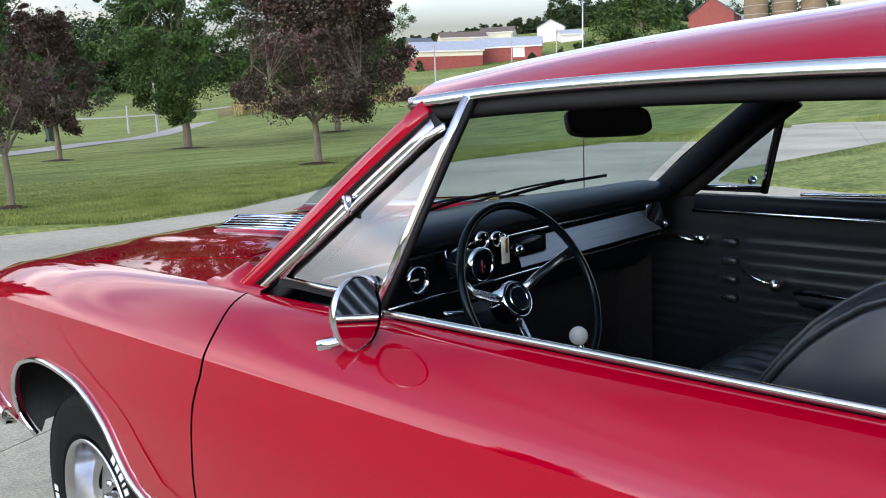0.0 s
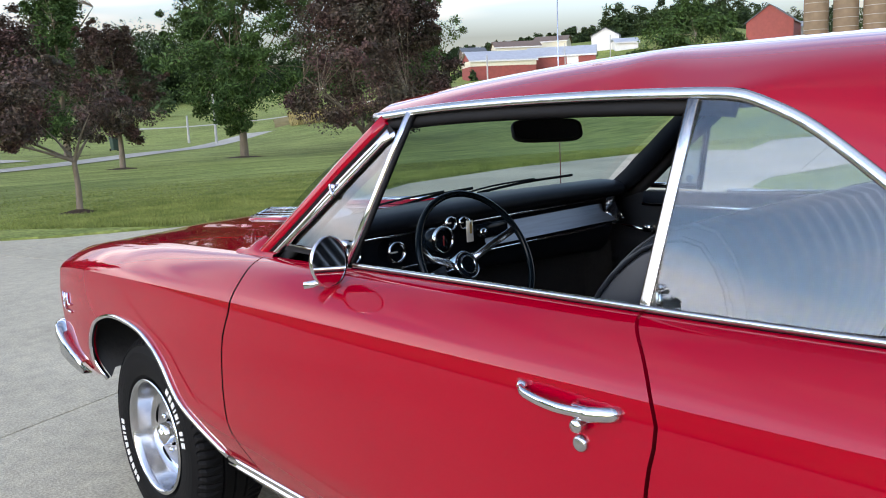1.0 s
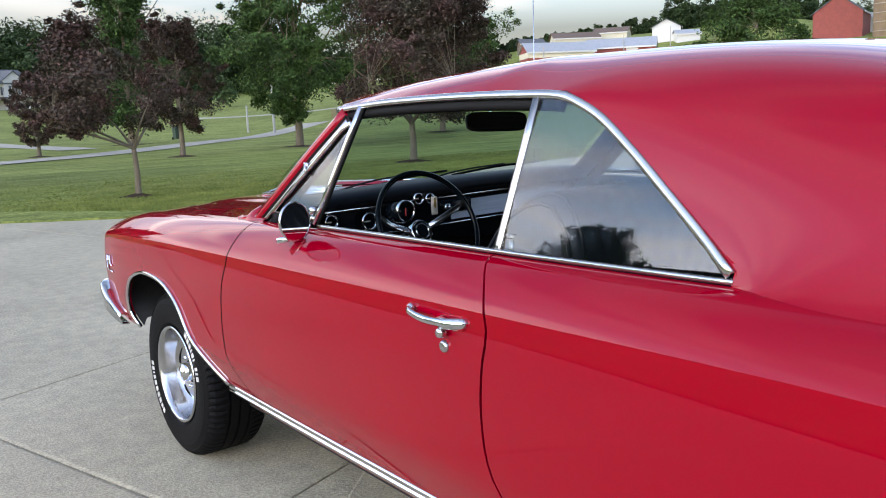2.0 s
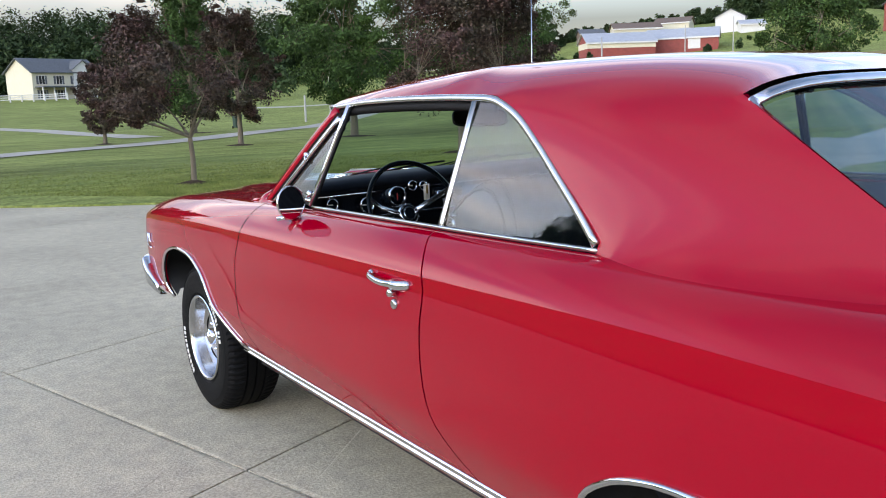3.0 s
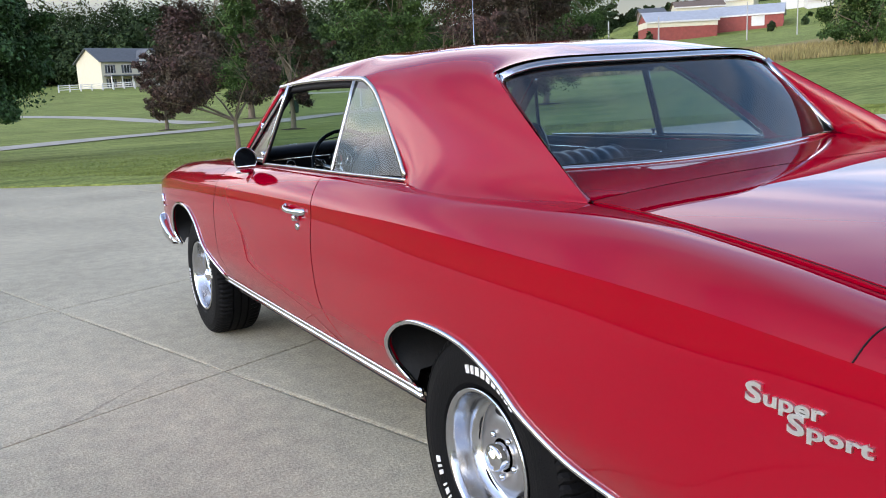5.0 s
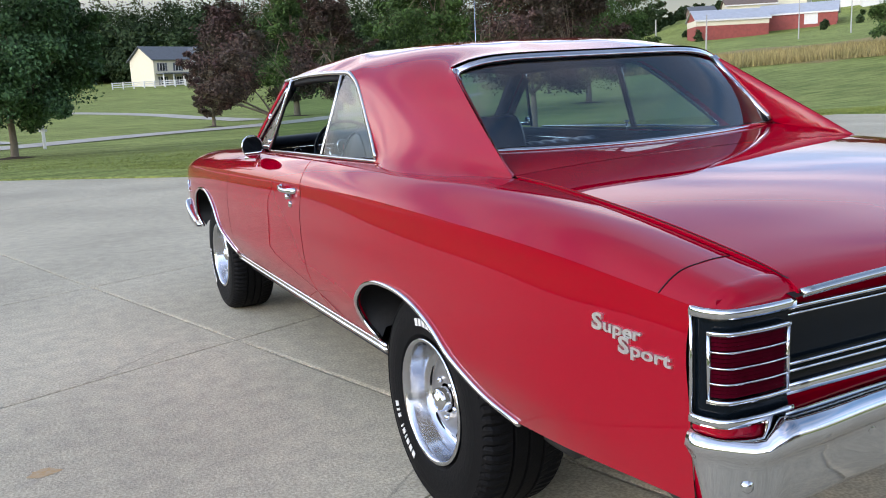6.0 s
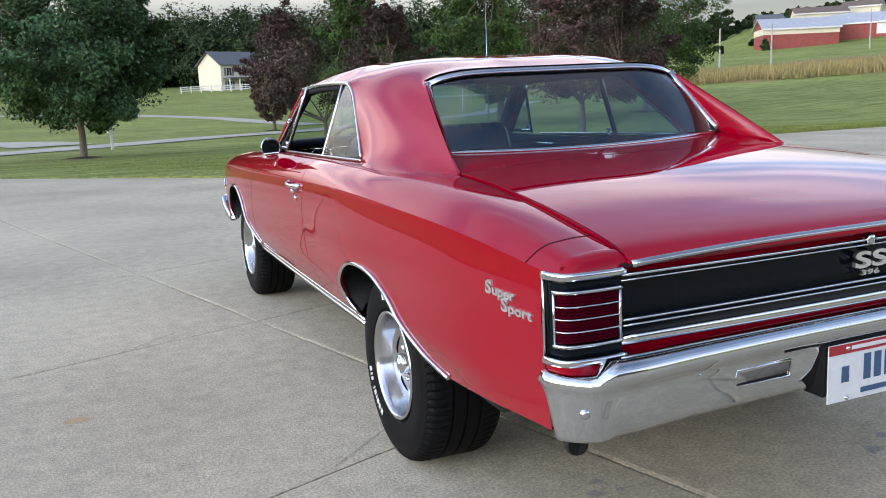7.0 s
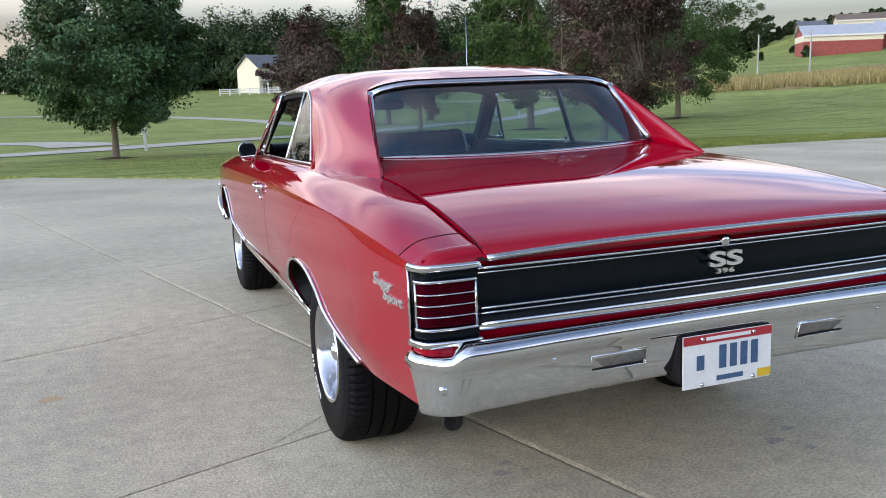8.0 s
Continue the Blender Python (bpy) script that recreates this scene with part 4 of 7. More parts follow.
# the seam round the lid and the channel under its edges
for vf in both(grid([[(-(lid_half(y) + q), y, deck_point(lid_half(y), y) - 0.002) for q in (-0.001, 0.0045)] for y in [-1.70 - 0.05 * k for k in range(20)]])):
    raw("lid_seam", *vf, M_SEAL, car)
for vf in both(grid([[(-(lid_half(y) + q), y, lid_z(y) - 0.020) for q in (-0.03, 0.02)] for y in [-1.68 - 0.05 * k for k in range(21)]])):
    raw("drain_channel", *vf, M_SEAL, car)
raw("drain_channel", *grid([[(-0.69 + 1.38 * k / 10, y, lid_z(-1.70) - 0.020 + 0.022 * (1 - (k / 5 - 1) ** 2)) for y in (-1.68, -1.73)] for k in range(11)]), M_SEAL, car)
raw("lid_trim", *sweep([(x, -2.676 - 0.020 * (1 - math.sqrt((x / 0.714) ** 2 + 0.0004)), deck_point(x, -2.67) - 0.018) for x in [-0.712 + 1.424 * k / 48 for k in range(49)]], strip(0.015, 0.010), up=(0, -0.6, 0.8)), M_SATIN, car)



# ---- tail ----
PANEL_Y = -2.652


def bow(x):
    return 0.012 * (1 - (x / 0.75) ** 2)


XS = [-0.735 + 1.47 * k / 24 for k in range(25)]
rear_panel = raw("rear_panel", *flip(grid([[(x, PANEL_Y + 0.012 - bow(x), z) for x in [-0.87 + 1.74 * k / 24 for k in range(25)]] for z in (0.885, 0.80, 0.70, 0.60, 0.50)])), M_RED, car)
raw("black_cove", *flip(grid([[(x, PANEL_Y - 0.006 - bow(x) + d, z) for x in XS] for z, d in ((0.858, 0.0), (0.846, 0.010), (0.79, 0.016), (0.722, 0.010), (0.700, 0.0))])), M_BLACK, car, "satin black cove panel across the tail")
for z, h in ((0.855, 0.008), (0.843, 0.004), (0.752, 0.006), (0.739, 0.005), (0.705, 0.022)):
    raw("cove_trim", *sweep([(x, PANEL_Y - 0.012 - bow(x), z) for x in XS], strip(h, 0.008), up=(0, -1, 0)), M_CHROME, car)
raw("lower_valance", *flip(grid([[(x, PANEL_Y - 0.004 - bow(x) + d, z) for x in XS] for z, d in ((0.699, 0.004), (0.690, 0.022), (0.67, 0.036), (0.60, 0.055))])), M_RED, car)


def tail_corner(z, a):
    """The wrap of the tail lamp round the corner: a from 0 (side) to 1 (inner end)."""
    pts = [(-0.893, -2.602), (-0.889, -2.632), (-0.868, -2.662), (-0.82, -2.670), (-0.735, -2.672)]
    fx, fy = spline((0, 0.25, 0.45, 0.62, 1), [p[0] for p in pts]), spline((0, 0.25, 0.45, 0.62, 1), [p[1] for p in pts])
    return fx(a), fy(a)


def wrap_line(z, out=0.0, a0=0.0, a1=1.0, n=16):
    pts = []
    for k in range(n + 1):
        x, y = tail_corner(z, a0 + (a1 - a0) * k / n)
        cx, cy = -0.80, -2.55
        d = Vector((x - cx, y - cy, 0)).normalized()
        pts.append(Vector((x, y, z)) + d * out)
    return pts


def tail_lamp(sx):
    make = (lambda vf: vf) if sx < 0 else mirror
    body = raw("tail_lamp", *make(flip(grid([wrap_line(z, o) for z, o in ((0.872, -0.02), (0.868, 0.0), (0.845, -0.004), (0.700, -0.004), (0.678, 0.0), (0.673, -0.02))]))), M_BLACK, car, "wrap-round tail lamp with bright bars over red lens")
    lens_rows = []
    for k in range(33):
        z = 0.718 + 0.112 * k / 32
        lens_rows.append(wrap_line(z, 0.002 + 0.006 * (k % 2), 0.30, 0.92, 14))
    raw("lens", *make(grid(lens_rows)), M_LENS, body, "ribbed red lens", False)
    for z in (0.746, 0.774, 0.802):
        raw("lens_bar", *make(sweep(wrap_line(z, 0.011, 0.29, 0.93, 14), strip(0.0028, 0.003), up=(0, 0, 1))), M_CHROME, body)
    for z, w in ((0.868, 0.016), (0.675, 0.016), (0.834, 0.007), (0.713, 0.007)):
        a0, a1 = (0.0, 1.0) if w > 0.01 else (0.27, 0.95)
        raw("lamp_trim", *make(sweep(wrap_line(z, 0.006, a0, a1), strip(0.012, w))), M_CHROME, body)
    for a in (0.28, 0.94):
        x, y = tail_corner(0, a)
        pts = [wrap_line(z, 0.006, a, a, 1)[0] for z in (0.713, 0.77, 0.834)]
        raw("lamp_trim", *make(tube(pts, 0.004, 6, up=(1, 0, 0))), M_CHROME, body)
    for a in (0.005,):
        pts = [wrap_line(z, 0.004, a, a, 1)[0] for z in (0.675, 0.77, 0.868)]
        raw("lamp_trim", *make(tube(pts, 0.004, 6, up=(1, 0, 0))), M_CHROME, body)


tail_lamp(-1)
tail_lamp(1)
# painted body below the lamp, above the bumper
for vf in both(flip(grid([wrap_line(z, o) for z, o in ((0.677, -0.006), (0.65, -0.002), (0.60, -0.006), (0.56, -0.012), (0.52, -0.02), (0.495, -0.03))]))):
    raw("tail_corner", *vf, M_RED, car)
# fender end above the lamp
end_line = [r[0] for r in quarter_rows][18:]
cap_rows = []
for k in range(9):
    t = k / 8 * math.pi / 2
    cap_rows.append([(x * (1 - 0.020 * (1 - math.cos(t))), y - 0.052 * math.sin(t), z - max(0.0, z - 0.866) * (1 - math.cos(t))) for x, y, z in end_line])
for vf in both(grid(cap_rows)):
    raw("fender_end", *vf, M_RED, car)
# the seam where the end cap meets the quarter
for vf in both(sweep([(-shoulder(-2.515, q)[0] - 0.0005, -2.515, shoulder(-2.515, q)[1] + 0.0005) for q in [k / 16 for k in range(17)]], strip(0.0025, 0.002), up=(-0.6, 0, 0.8))):
    raw("cap_seam", *vf, M_SEAL, car)


def bumper_rows(path, section, slant=0.0):
    """A pressed bumper: a section of (out, height) carried round a plan line."""
    pts = [Vector(p) for p in path]
    rows = []
    last = len(pts) - 1
    for i, p in enumerate(pts):
        row = []
        for o, z in section(i / last):
            # the ends are cut on a slant: lower down they begin further round
            cut = slant * max(0.0, 0.665 - z)
            k = i + cut * max(0.0, 1 - i / 12) - cut * max(0.0, 1 - (last - i) / 12)
            i0 = min(last - 1, max(0, int(k)))
            q = pts[i0].lerp(pts[i0 + 1], k - i0)
            d = (pts[min(i0 + 2, last)] - pts[max(i0 - 1, 0)]).normalized()
            row.append(tuple(Vector((q.x, q.y, 0)) + Vector((d.y, -d.x, 0)) * o + Vector((0, 0, z + q.z))))
        rows.append(row)
    return rows


def rear_section(t):
    f = min(1.0, max(0.25, min(t, 1 - t) / 0.11))
    low = 0.38 * (1 - smooth01(0.068, 0.094, min(t, 1 - t)))  # the ears stand lower than the bar
    return tuple((o * f if -0.06 < o < 0 else o, z - low * max(0.0, z - 0.59)) for o, z in ((-0.075, 0.668), (-0.030, 0.674), (-0.008, 0.670), (0.004, 0.660), (0.008, 0.648), (0.002, 0.634), (-0.012, 0.618), (-0.020, 0.606), (-0.024, 0.590), (-0.032, 0.55), (-0.044, 0.505), (-0.050, 0.494), (-0.075, 0.498)))


half = [(-0.906, -2.598, 0.004), (-0.903, -2.628, 0.003), (-0.870, -2.668, 0.0), (-0.824, -2.712, 0.0), (-0.80, -2.722, 0.0), (-0.77, -2.724, 0.0), (-0.55, -2.714, 0.0), (-0.3, -2.706, 0.0)]
plan = half + [(0, -2.703, 0.0)] + [(-x, y, z) for x, y, z in reversed(half)]
line = pathline(plan, 96)
rb = bumper_rows(line, rear_section, 13.0)
rear_bumper = raw("rear_bumper", *flip(grid(rb)), M_CHROME, car, "chromed pressed-steel rear bumper")
thicken(rear_bumper, 0.006)
for x in (-0.843, -0.545, 0.545, 0.843):
    v, f = lathe([(0.0, -0.008), (0.008, -0.007), (0.012, -0.003), (0.013, 0.003)], 14, "y")
    y = -2.684 if abs(x) > 0.8 else -2.692
    raw("bumper_bolt", [(a + x, b + y, c + (0.560 if abs(x) > 0.8 else 0.598)) for a, b, c in v], f, M_CHROME, rear_bumper)
for sx in (-1, 1):
    x0 = 0.345 * sx
    y0 = -2.684

    def lean(vf):
        return [(x, y - (z - 0.5655) * 0.24, z) for x, y, z in vf[0]], vf[1]
    lamp = raw("reverse_lamp", *lean(boxvf(x0 - 0.085, y0 - 0.002, 0.545, x0 + 0.085, y0 + 0.05, 0.586, 0.006)), M_LAMP, rear_bumper, "recessed reverse lamp")
    lamp.rotation_euler = (0, 0, 0)
    raw("lamp_frame", *sweep([(x0 - 0.088, y0 + 0.004, 0.543), (x0 + 0.088, y0 + 0.004, 0.543), (x0 + 0.084, y0 - 0.006, 0.588), (x0 - 0.084, y0 - 0.006, 0.588)], ring(0.003, 6), up=(0, -1, 0), closed=True), M_CHROME, lamp)
    # black strip along the lamp's foot stands in for the slot's shadow
    raw("lamp_slot", *lean(boxvf(x0 - 0.080, y0 - 0.004, 0.546, x0 + 0.080, y0 + 0.01, 0.554, 0.002)), M_SEAL, lamp)

# number plate: plain bars stand for its writing
plate = raw("number_plate", *boxvf(-0.150, -2.700, 0.452, 0.150, -2.696, 0.604, 0.0015), M_PLATE, car, "white number plate with red band in a dark recess", False)
raw("plate_recess", *boxvf(-0.160, -2.694, 0.470, 0.152, -2.63, 0.606, 0.004), M_SEAL, car, smooth=False)
PF = -2.7015


def plate_bar(x0, z0, x1, z1, mat, d=0.0):
    return raw("plate_mark", *boxvf(x0, PF - d, z0, x1, PF + 0.001, z1), mat, plate, smooth=False)


plate_bar(-0.149, 0.578, 0.149, 0.603, M_PLATE_RED)
plate_bar(-0.075, 0.586, 0.075, 0.596, M_PLATE, 0.001)
plate_bar(-0.105, 0.503, -0.080, 0.545, M_BLUE)
for k in range(4):
    plate_bar(-0.030 + 0.036 * k, 0.500, -0.006 + 0.036 * k, 0.568, M_BLUE)
plate_bar(-0.038, 0.466, 0.052, 0.480, M_BLUE)
plate_bar(0.102, 0.456, 0.147, 0.480, M_YELLOW)
for x, z in ((-0.088, 0.462), (0.086, 0.462), (-0.088, 0.592), (0.086, 0.592)):
    v, f = lathe([(0.0, -0.006), (0.005, -0.004), (0.006, 0.0)], 10, "y")
    raw("plate_screw", [(a + x, b + PF, c + z) for a, b, c in v], f, M_STEEL, plate)


def letters_of(text, width, cap, depth, weight=0.0):
    """Raised letters in the plane x, z, spread to a width, with capitals of the given height; they stand out towards -y."""
    cu = bpy.data.curves.new("letters", "FONT")
    cu.body, cu.size, cu.extrude, cu.offset, cu.resolution_u = text, 1.0, 0.5, weight, 4
    tmp = bpy.data.objects.new("letters", cu)
    scene.collection.objects.link(tmp)
    me = bpy.data.meshes.new_from_object(tmp.evaluated_get(bpy.context.evaluated_depsgraph_get()))
    vs = np.array([v.co[:] for v in me.vertices])
    faces = [tuple(f.vertices) for f in me.polygons]
    bpy.data.objects.remove(tmp)
    bpy.data.curves.remove(cu)
    bpy.data.meshes.remove(me)
    vs[:, 0] = (vs[:, 0] - vs[:, 0].min()) / (vs[:, 0].max() - vs[:, 0].min()) * width
    return [(x, -z * depth, y * cap / 0.70) for x, y, z in vs], faces


def moved(vf, dx, dy, dz):
    return [(x + dx, y + dy, z + dz) for x, y, z in vf[0]], vf[1]


tail_badge = raw("tail_badge", *join(moved(letters_of("SS", 0.112, 0.040, 0.010, 0.03), -0.054, PANEL_Y - 0.028, 0.788), moved(letters_of("396", 0.062, 0.013, 0.008, 0.02), -0.029, PANEL_Y - 0.026, 0.767)), M_BADGE, car, "bright letters SS over the number 396", False)
v, f = lathe([(0.0, -0.010), (0.012, -0.009), (0.015, -0.004), (0.015, 0.012)], 20, "y")
raw("trunk_lock", [(a, b + PANEL_Y - 0.026, c + 0.858) for a, b, c in v], f, M_CHROME, car)


def side_badge():
    """Two words in raised bright letters on the rear quarter, each with a large initial."""
    out = []
    for first, rest, y0, z0 in (("S", "uper", -2.348, 0.781), ("S", "port", -2.424, 0.750)):
        word = join(letters_of(first, 0.030, 0.031, 0.006, 0.04), moved(letters_of(rest, 0.104, 0.024, 0.005, 0.03), 0.033, 0, 0))
        out.append(([(-side(y0 - x, z0 + z) - 0.003 + d, y0 - x, z0 + z) for x, d, z in word[0]], word[1]))
    return join(*out)


raw("side_badge", *side_badge(), M_BADGE, car, "bright raised letters reading Super Sport", False)
raw("fender_badge", *join(*[sweep([(-side(y, z) - 0.003, y, z) for y, z in pts], ring(0.005, 6), up=(1, 0, 0)) for pts in ([(2.135, 0.735), (2.115, 0.67), (2.10, 0.735)], [(2.06, 0.74), (2.06, 0.70), (2.03, 0.70)], [(2.09, 0.672), (2.03, 0.672)])]), M_CHROME, car, "small bright fender badge")
def tailpipe(pts, r):
    pipe = raw("tailpipe", *tube(pts, r, 16), M_UNDER, car, "dark exhaust pipe under the bumper")
    v, f = lathe([(0.0, 0.0), (r * 0.87, 0.0)], 16, "y")
    x, y, z = pts[-1]
    raw("pipe_mouth", [(a + x, b + y - 0.004, c + z) for a, b, c in v], f, M_SEAL, pipe)


tailpipe([(-0.66, -2.30, 0.36), (-0.715, -2.40, 0.388), (-0.757, -2.50, 0.403)], 0.030)
tailpipe([(0.38, -2.40, 0.44), (0.43, -2.52, 0.470), (0.452, -2.60, 0.488)], 0.024)


# ---- mouldings, side glass, fittings ----
def out_from(y, z, d):
    return (-side(y, z) - d, y, z)


for vf in both(sweep([out_from(y, z, 0.004) for y, z in REAR_ARCH], strip(0.014, 0.014), up=(-1, 0, 0))):
    raw("arch_trim", *vf, M_CHROME, car)
for vf in both(sweep([out_from(y, z, 0.004) for y, z in FRONT_ARCH], strip(0.014, 0.014), up=(-1, 0, 0))):
    raw("arch_trim", *vf, M_CHROME, car)
rocker_profile = [(0.0, -0.010), (0.010, -0.009), (0.013, -0.002), (0.013, 0.001), (0.006, 0.003), (0.006, 0.006), (0.013, 0.008), (0.013, 0.016), (0.008, 0.022), (0.0, 0.024)]
for vf in both(sweep([(-side(y, 0.405) - 0.002, y, 0.405) for y in [-1.12 + 2.04 * k / 40 for k in range(41)]], [(-a, b) for a, b in rocker_profile])):
    raw("rocker_trim", *vf, M_CHROME, car)
for vf in both(grid([[(-side(y, 0.38) + 0.03 + q, y, z) for q, z in ((0.0, 0.395), (0.0, 0.34), (0.05, 0.30), (0.12, 0.27))] for y in [-1.0 + 0.1 * k for k in range(20)]])):
    raw("rocker_panel", *vf, M_UNDER, car)

# drip rail: bright moulding from the windshield corner over the side glass down to the belt
rail_pts = [Vector((-rail_x(y) - 0.004, y, rail_z(y) - 0.006)) for y in [0.415 - 0.045 * k for k in range(20)]] + [p + Vector((-0.006, 0.004, -0.004)) for p in WINDOW_CURVE[1:]]
rail_pts = pathline([tuple(p) for p in rail_pts], 70)
for vf in both(sweep(rail_pts, strip(0.018, 0.010), up=(-1, 0, 0.35))):
    raw("drip_rail", *vf, M_SATIN, car)
seal_pts = [p + Vector((0.014, 0.006, -0.020)) if i < 45 else p + Vector((0.012, 0.022, -0.012)) for i, p in enumerate(rail_pts)]
for vf in both(sweep(seal_pts[:44], strip(0.026, 0.020), up=(-1, 0, 0.35))):
    raw("window_seal", *vf, M_SEAL, car)

# windshield pillars: painted, then seal, bright strip and seal again
PILLAR_EDGE = pathline([(-0.760, 0.915, 0.940), (-0.725, 0.680, 1.106), (-0.690, 0.515, 1.233), (-0.664, 0.385, 1.325)], 14)
pillar_up = (-0.93, 0.15, 0.33)
PN = Vector((0.02, -0.59, -0.80))


def pillar_line(off, out=0.0):
    return [p + PN * off + Vector((-out, 0, 0)) for p in PILLAR_EDGE]


for vf in both(sweep(pillar_line(0.020), [(-0.016, -0.03), (0.016, -0.03), (0.017, 0.002), (0.011, 0.007), (-0.011, 0.007), (-0.017, 0.001)], up=pillar_up)):
    raw("windshield_pillar", *vf, M_RED, car)
for off, w, out, mat, nm in ((0.036, 0.009, 0.0, M_SEAL, "pillar_seal"), (0.052, 0.021, 0.003, M_SATIN, "pillar_trim"), (0.080, 0.036, -0.002, M_SEAL, "pillar_seal")):
    for vf in both(sweep(pillar_line(off, out)[2:], strip(w, 0.014), up=pillar_up)):
        raw(nm, *vf, mat, car)
for vf in both(sweep(pillar_line(0.030, -0.036)[3:], strip(0.064, 0.018), up=pillar_up)):
    raw("pillar_garnish", *vf, M_DASH, car)
foot = []
for k in range(11):
    w = k / 10
    y = 0.950 - 0.215 * w
    rise = 0.030 * math.exp(-(((y - 0.862) / 0.038) ** 2))
    foot.append([(-belt_x(y) - 0.012, y, belt_z(y) - 0.012), (-belt_x(y) - 0.004, y, belt_z(y) + 0.006), (-belt_x(y) + 0.014, y, belt_z(y) + 0.010 + rise * 0.6), (-belt_x(y) + 0.045, y, belt_z(y) + 0.012 + rise)])
for vf in both(grid(foot)):
    raw("pillar_foot", *vf, M_RED, car)

# windshield
ws_rows = []
for k in range(11):
    w = k / 10
    row = []
    for j in range(31):
        s = -1 + 2 * j / 30
        b = Vector((s * 0.735, 0.895 + 0.135 * ease(s), 0.972 + 0.018 * ease(s)))
        t = Vector((s * 0.640, roof_front(s) + 0.005, rail_z(0.4) + (crown(roof_front(s)) - rail_z(0.4)) * (1 - abs(s) ** 6) - 0.022))
        row.append(tuple(b.lerp(t, w) + Vector((0, 0.012 * math.sin(math.pi * w), 0.016 * math.sin(math.pi * w)))))
    ws_rows.append(row)
windshield = raw("windshield", *grid(ws_rows), M_WINDSHIELD, car, "green-tinted windshield")
windshield.visible_shadow = False
raw("windshield_trim", *sweep([Vector(p) + Vector((0, 0.008, 0.012)) for p in ws_rows[-1]], strip(0.022, 0.012), up=(0, 0.6, 0.8)), M_CHROME, car)
raw("windshield_trim", *sweep([Vector(p) + Vector((0, 0.008, 0.006)) for p in ws_rows[0]], strip(0.016, 0.010), up=(0, 0.6, 0.8)), M_CHROME, car)
raw("header_rail", *sweep([Vector(p) + Vector((0, -0.035, -0.008)) for p in ws_rows[-1]], strip(0.07, 0.03), up=(0, 0.3, 0.95)), M_HEAD, car)


def wiper(p0, p1, foot):
    """A blade lying on the glass from p0 to p1, carried by an arm from the cowl."""
    p0, p1, foot = Vector(p0), Vector(p1), Vector(foot)
    w = raw("wiper", *sweep(pathline([foot, foot.lerp(p1, 0.4) + Vector((0, 0.01, 0.02)), p0.lerp(p1, 0.6) + Vector((0, 0.006, 0.012))], 10), strip(0.005, 0.006)), M_SEAL, car, "black wiper at rest on the glass")
    raw("wiper_blade", *sweep(pathline([p0, p0.lerp(p1, 0.5) + Vector((0, 0.014, 0.004)), p1], 8), strip(0.004, 0.009)), M_RUBBER, w)


wiper((-0.17, 0.955, 1.030), (0.14, 0.948, 1.054), (-0.45, 0.985, 1.000))
wiper((0.18, 0.970, 1.032), (0.60, 0.898, 1.056), (0.0, 1.025, 1.005))

# side glass: plane leaning in from the belt to the rail
def lean_x(y, z):
    b = belt_x(max(y, -0.95)) - 0.012
    return b - (z - 1.0) / 0.34 * (b - rail_x(min(max(y, -0.6), 0.4)) + 0.004)


def pane(pts, name, mat, parent, label, d=0.0, n=10):
    """A slightly bowed pane from four corners (y, z), with small thickness."""
    (a, b, c, e) = pts
    rows = []
    for i in range(n + 1):
        u = i / n
        row = []
        for j in range(n + 1):
            v = j / n
            y = (a[0] * (1 - u) + b[0] * u) * (1 - v) + (e[0] * (1 - u) + c[0] * u) * v
            z = (a[1] * (1 - u) + b[1] * u) * (1 - v) + (e[1] * (1 - u) + c[1] * u) * v
            row.append((-lean_x(y, z) - d - 0.006 * math.sin(math.pi * v), y, z))
        rows.append(row)
    obs = []
    for vf in both(grid(rows)):
        ob = raw(name, *vf, mat, parent, label)
        ob.visible_shadow = False
        obs.append(ob)
    return obs


# quarter window: fan of points down the curved rear edge
POST_FOOT, POST_HEAD = (-0.405, 1.010), (-0.424, 1.322)
qrows = []
for k in range(25):
    w = k / 24
    cy = spline([i / 24 for i in range(25)], [p.y for p in WINDOW_CURVE])(1 - w)
    cz = spline([i / 24 for i in range(25)], [p.z for p in WINDOW_CURVE])(1 - w)
    fy, fz = POST_FOOT[0] + (POST_HEAD[0] - POST_FOOT[0]) * w, POST_FOOT[1] + (POST_HEAD[1] - POST_FOOT[1]) * w
    qrows.append([(-lean_x(fy + (cy - fy) * q, fz + (cz - 0.006 - fz) * q) - 0.002 - 0.006 * math.sin(math.pi * w), fy + (cy - fy) * q, fz + (cz - 0.006 - fz) * q) for q in [j / 12 for j in range(13)]])
for vf in both(grid(qrows)):
    ob = raw("quarter_window", *vf, M_GLASS, car, "raised quarter window reflecting the sky")
    ob.visible_shadow = False
for vf in both(sweep([(-lean_x(POST_FOOT[0], 1.0) - 0.006 + 0.0, POST_FOOT[0], 1.0)] + [(-lean_x(y, z) - 0.007, y, z) for y, z in [(POST_FOOT[0] + (POST_HEAD[0] - POST_FOOT[0]) * w, POST_FOOT[1] + (POST_HEAD[1] - POST_FOOT[1]) * w) for w in (0.05, 0.3, 0.5, 0.75, 1.0)]], strip(0.020, 0.007), up=(-1, 0, 0.3))):
    raw("window_post", *vf, M_SATIN, car)
for vf in both(sweep([(-lean_x(y, z) + 0.002, y, z) for y, z in ((POST_FOOT[0] + 0.012, 1.0), ((POST_FOOT[0] + POST_HEAD[0]) / 2 + 0.012, 1.16), (POST_HEAD[0] + 0.012, 1.322))], strip(0.010, 0.010), up=(-1, 0, 0.3))):
    raw("window_seal", *vf, M_SEAL, car)
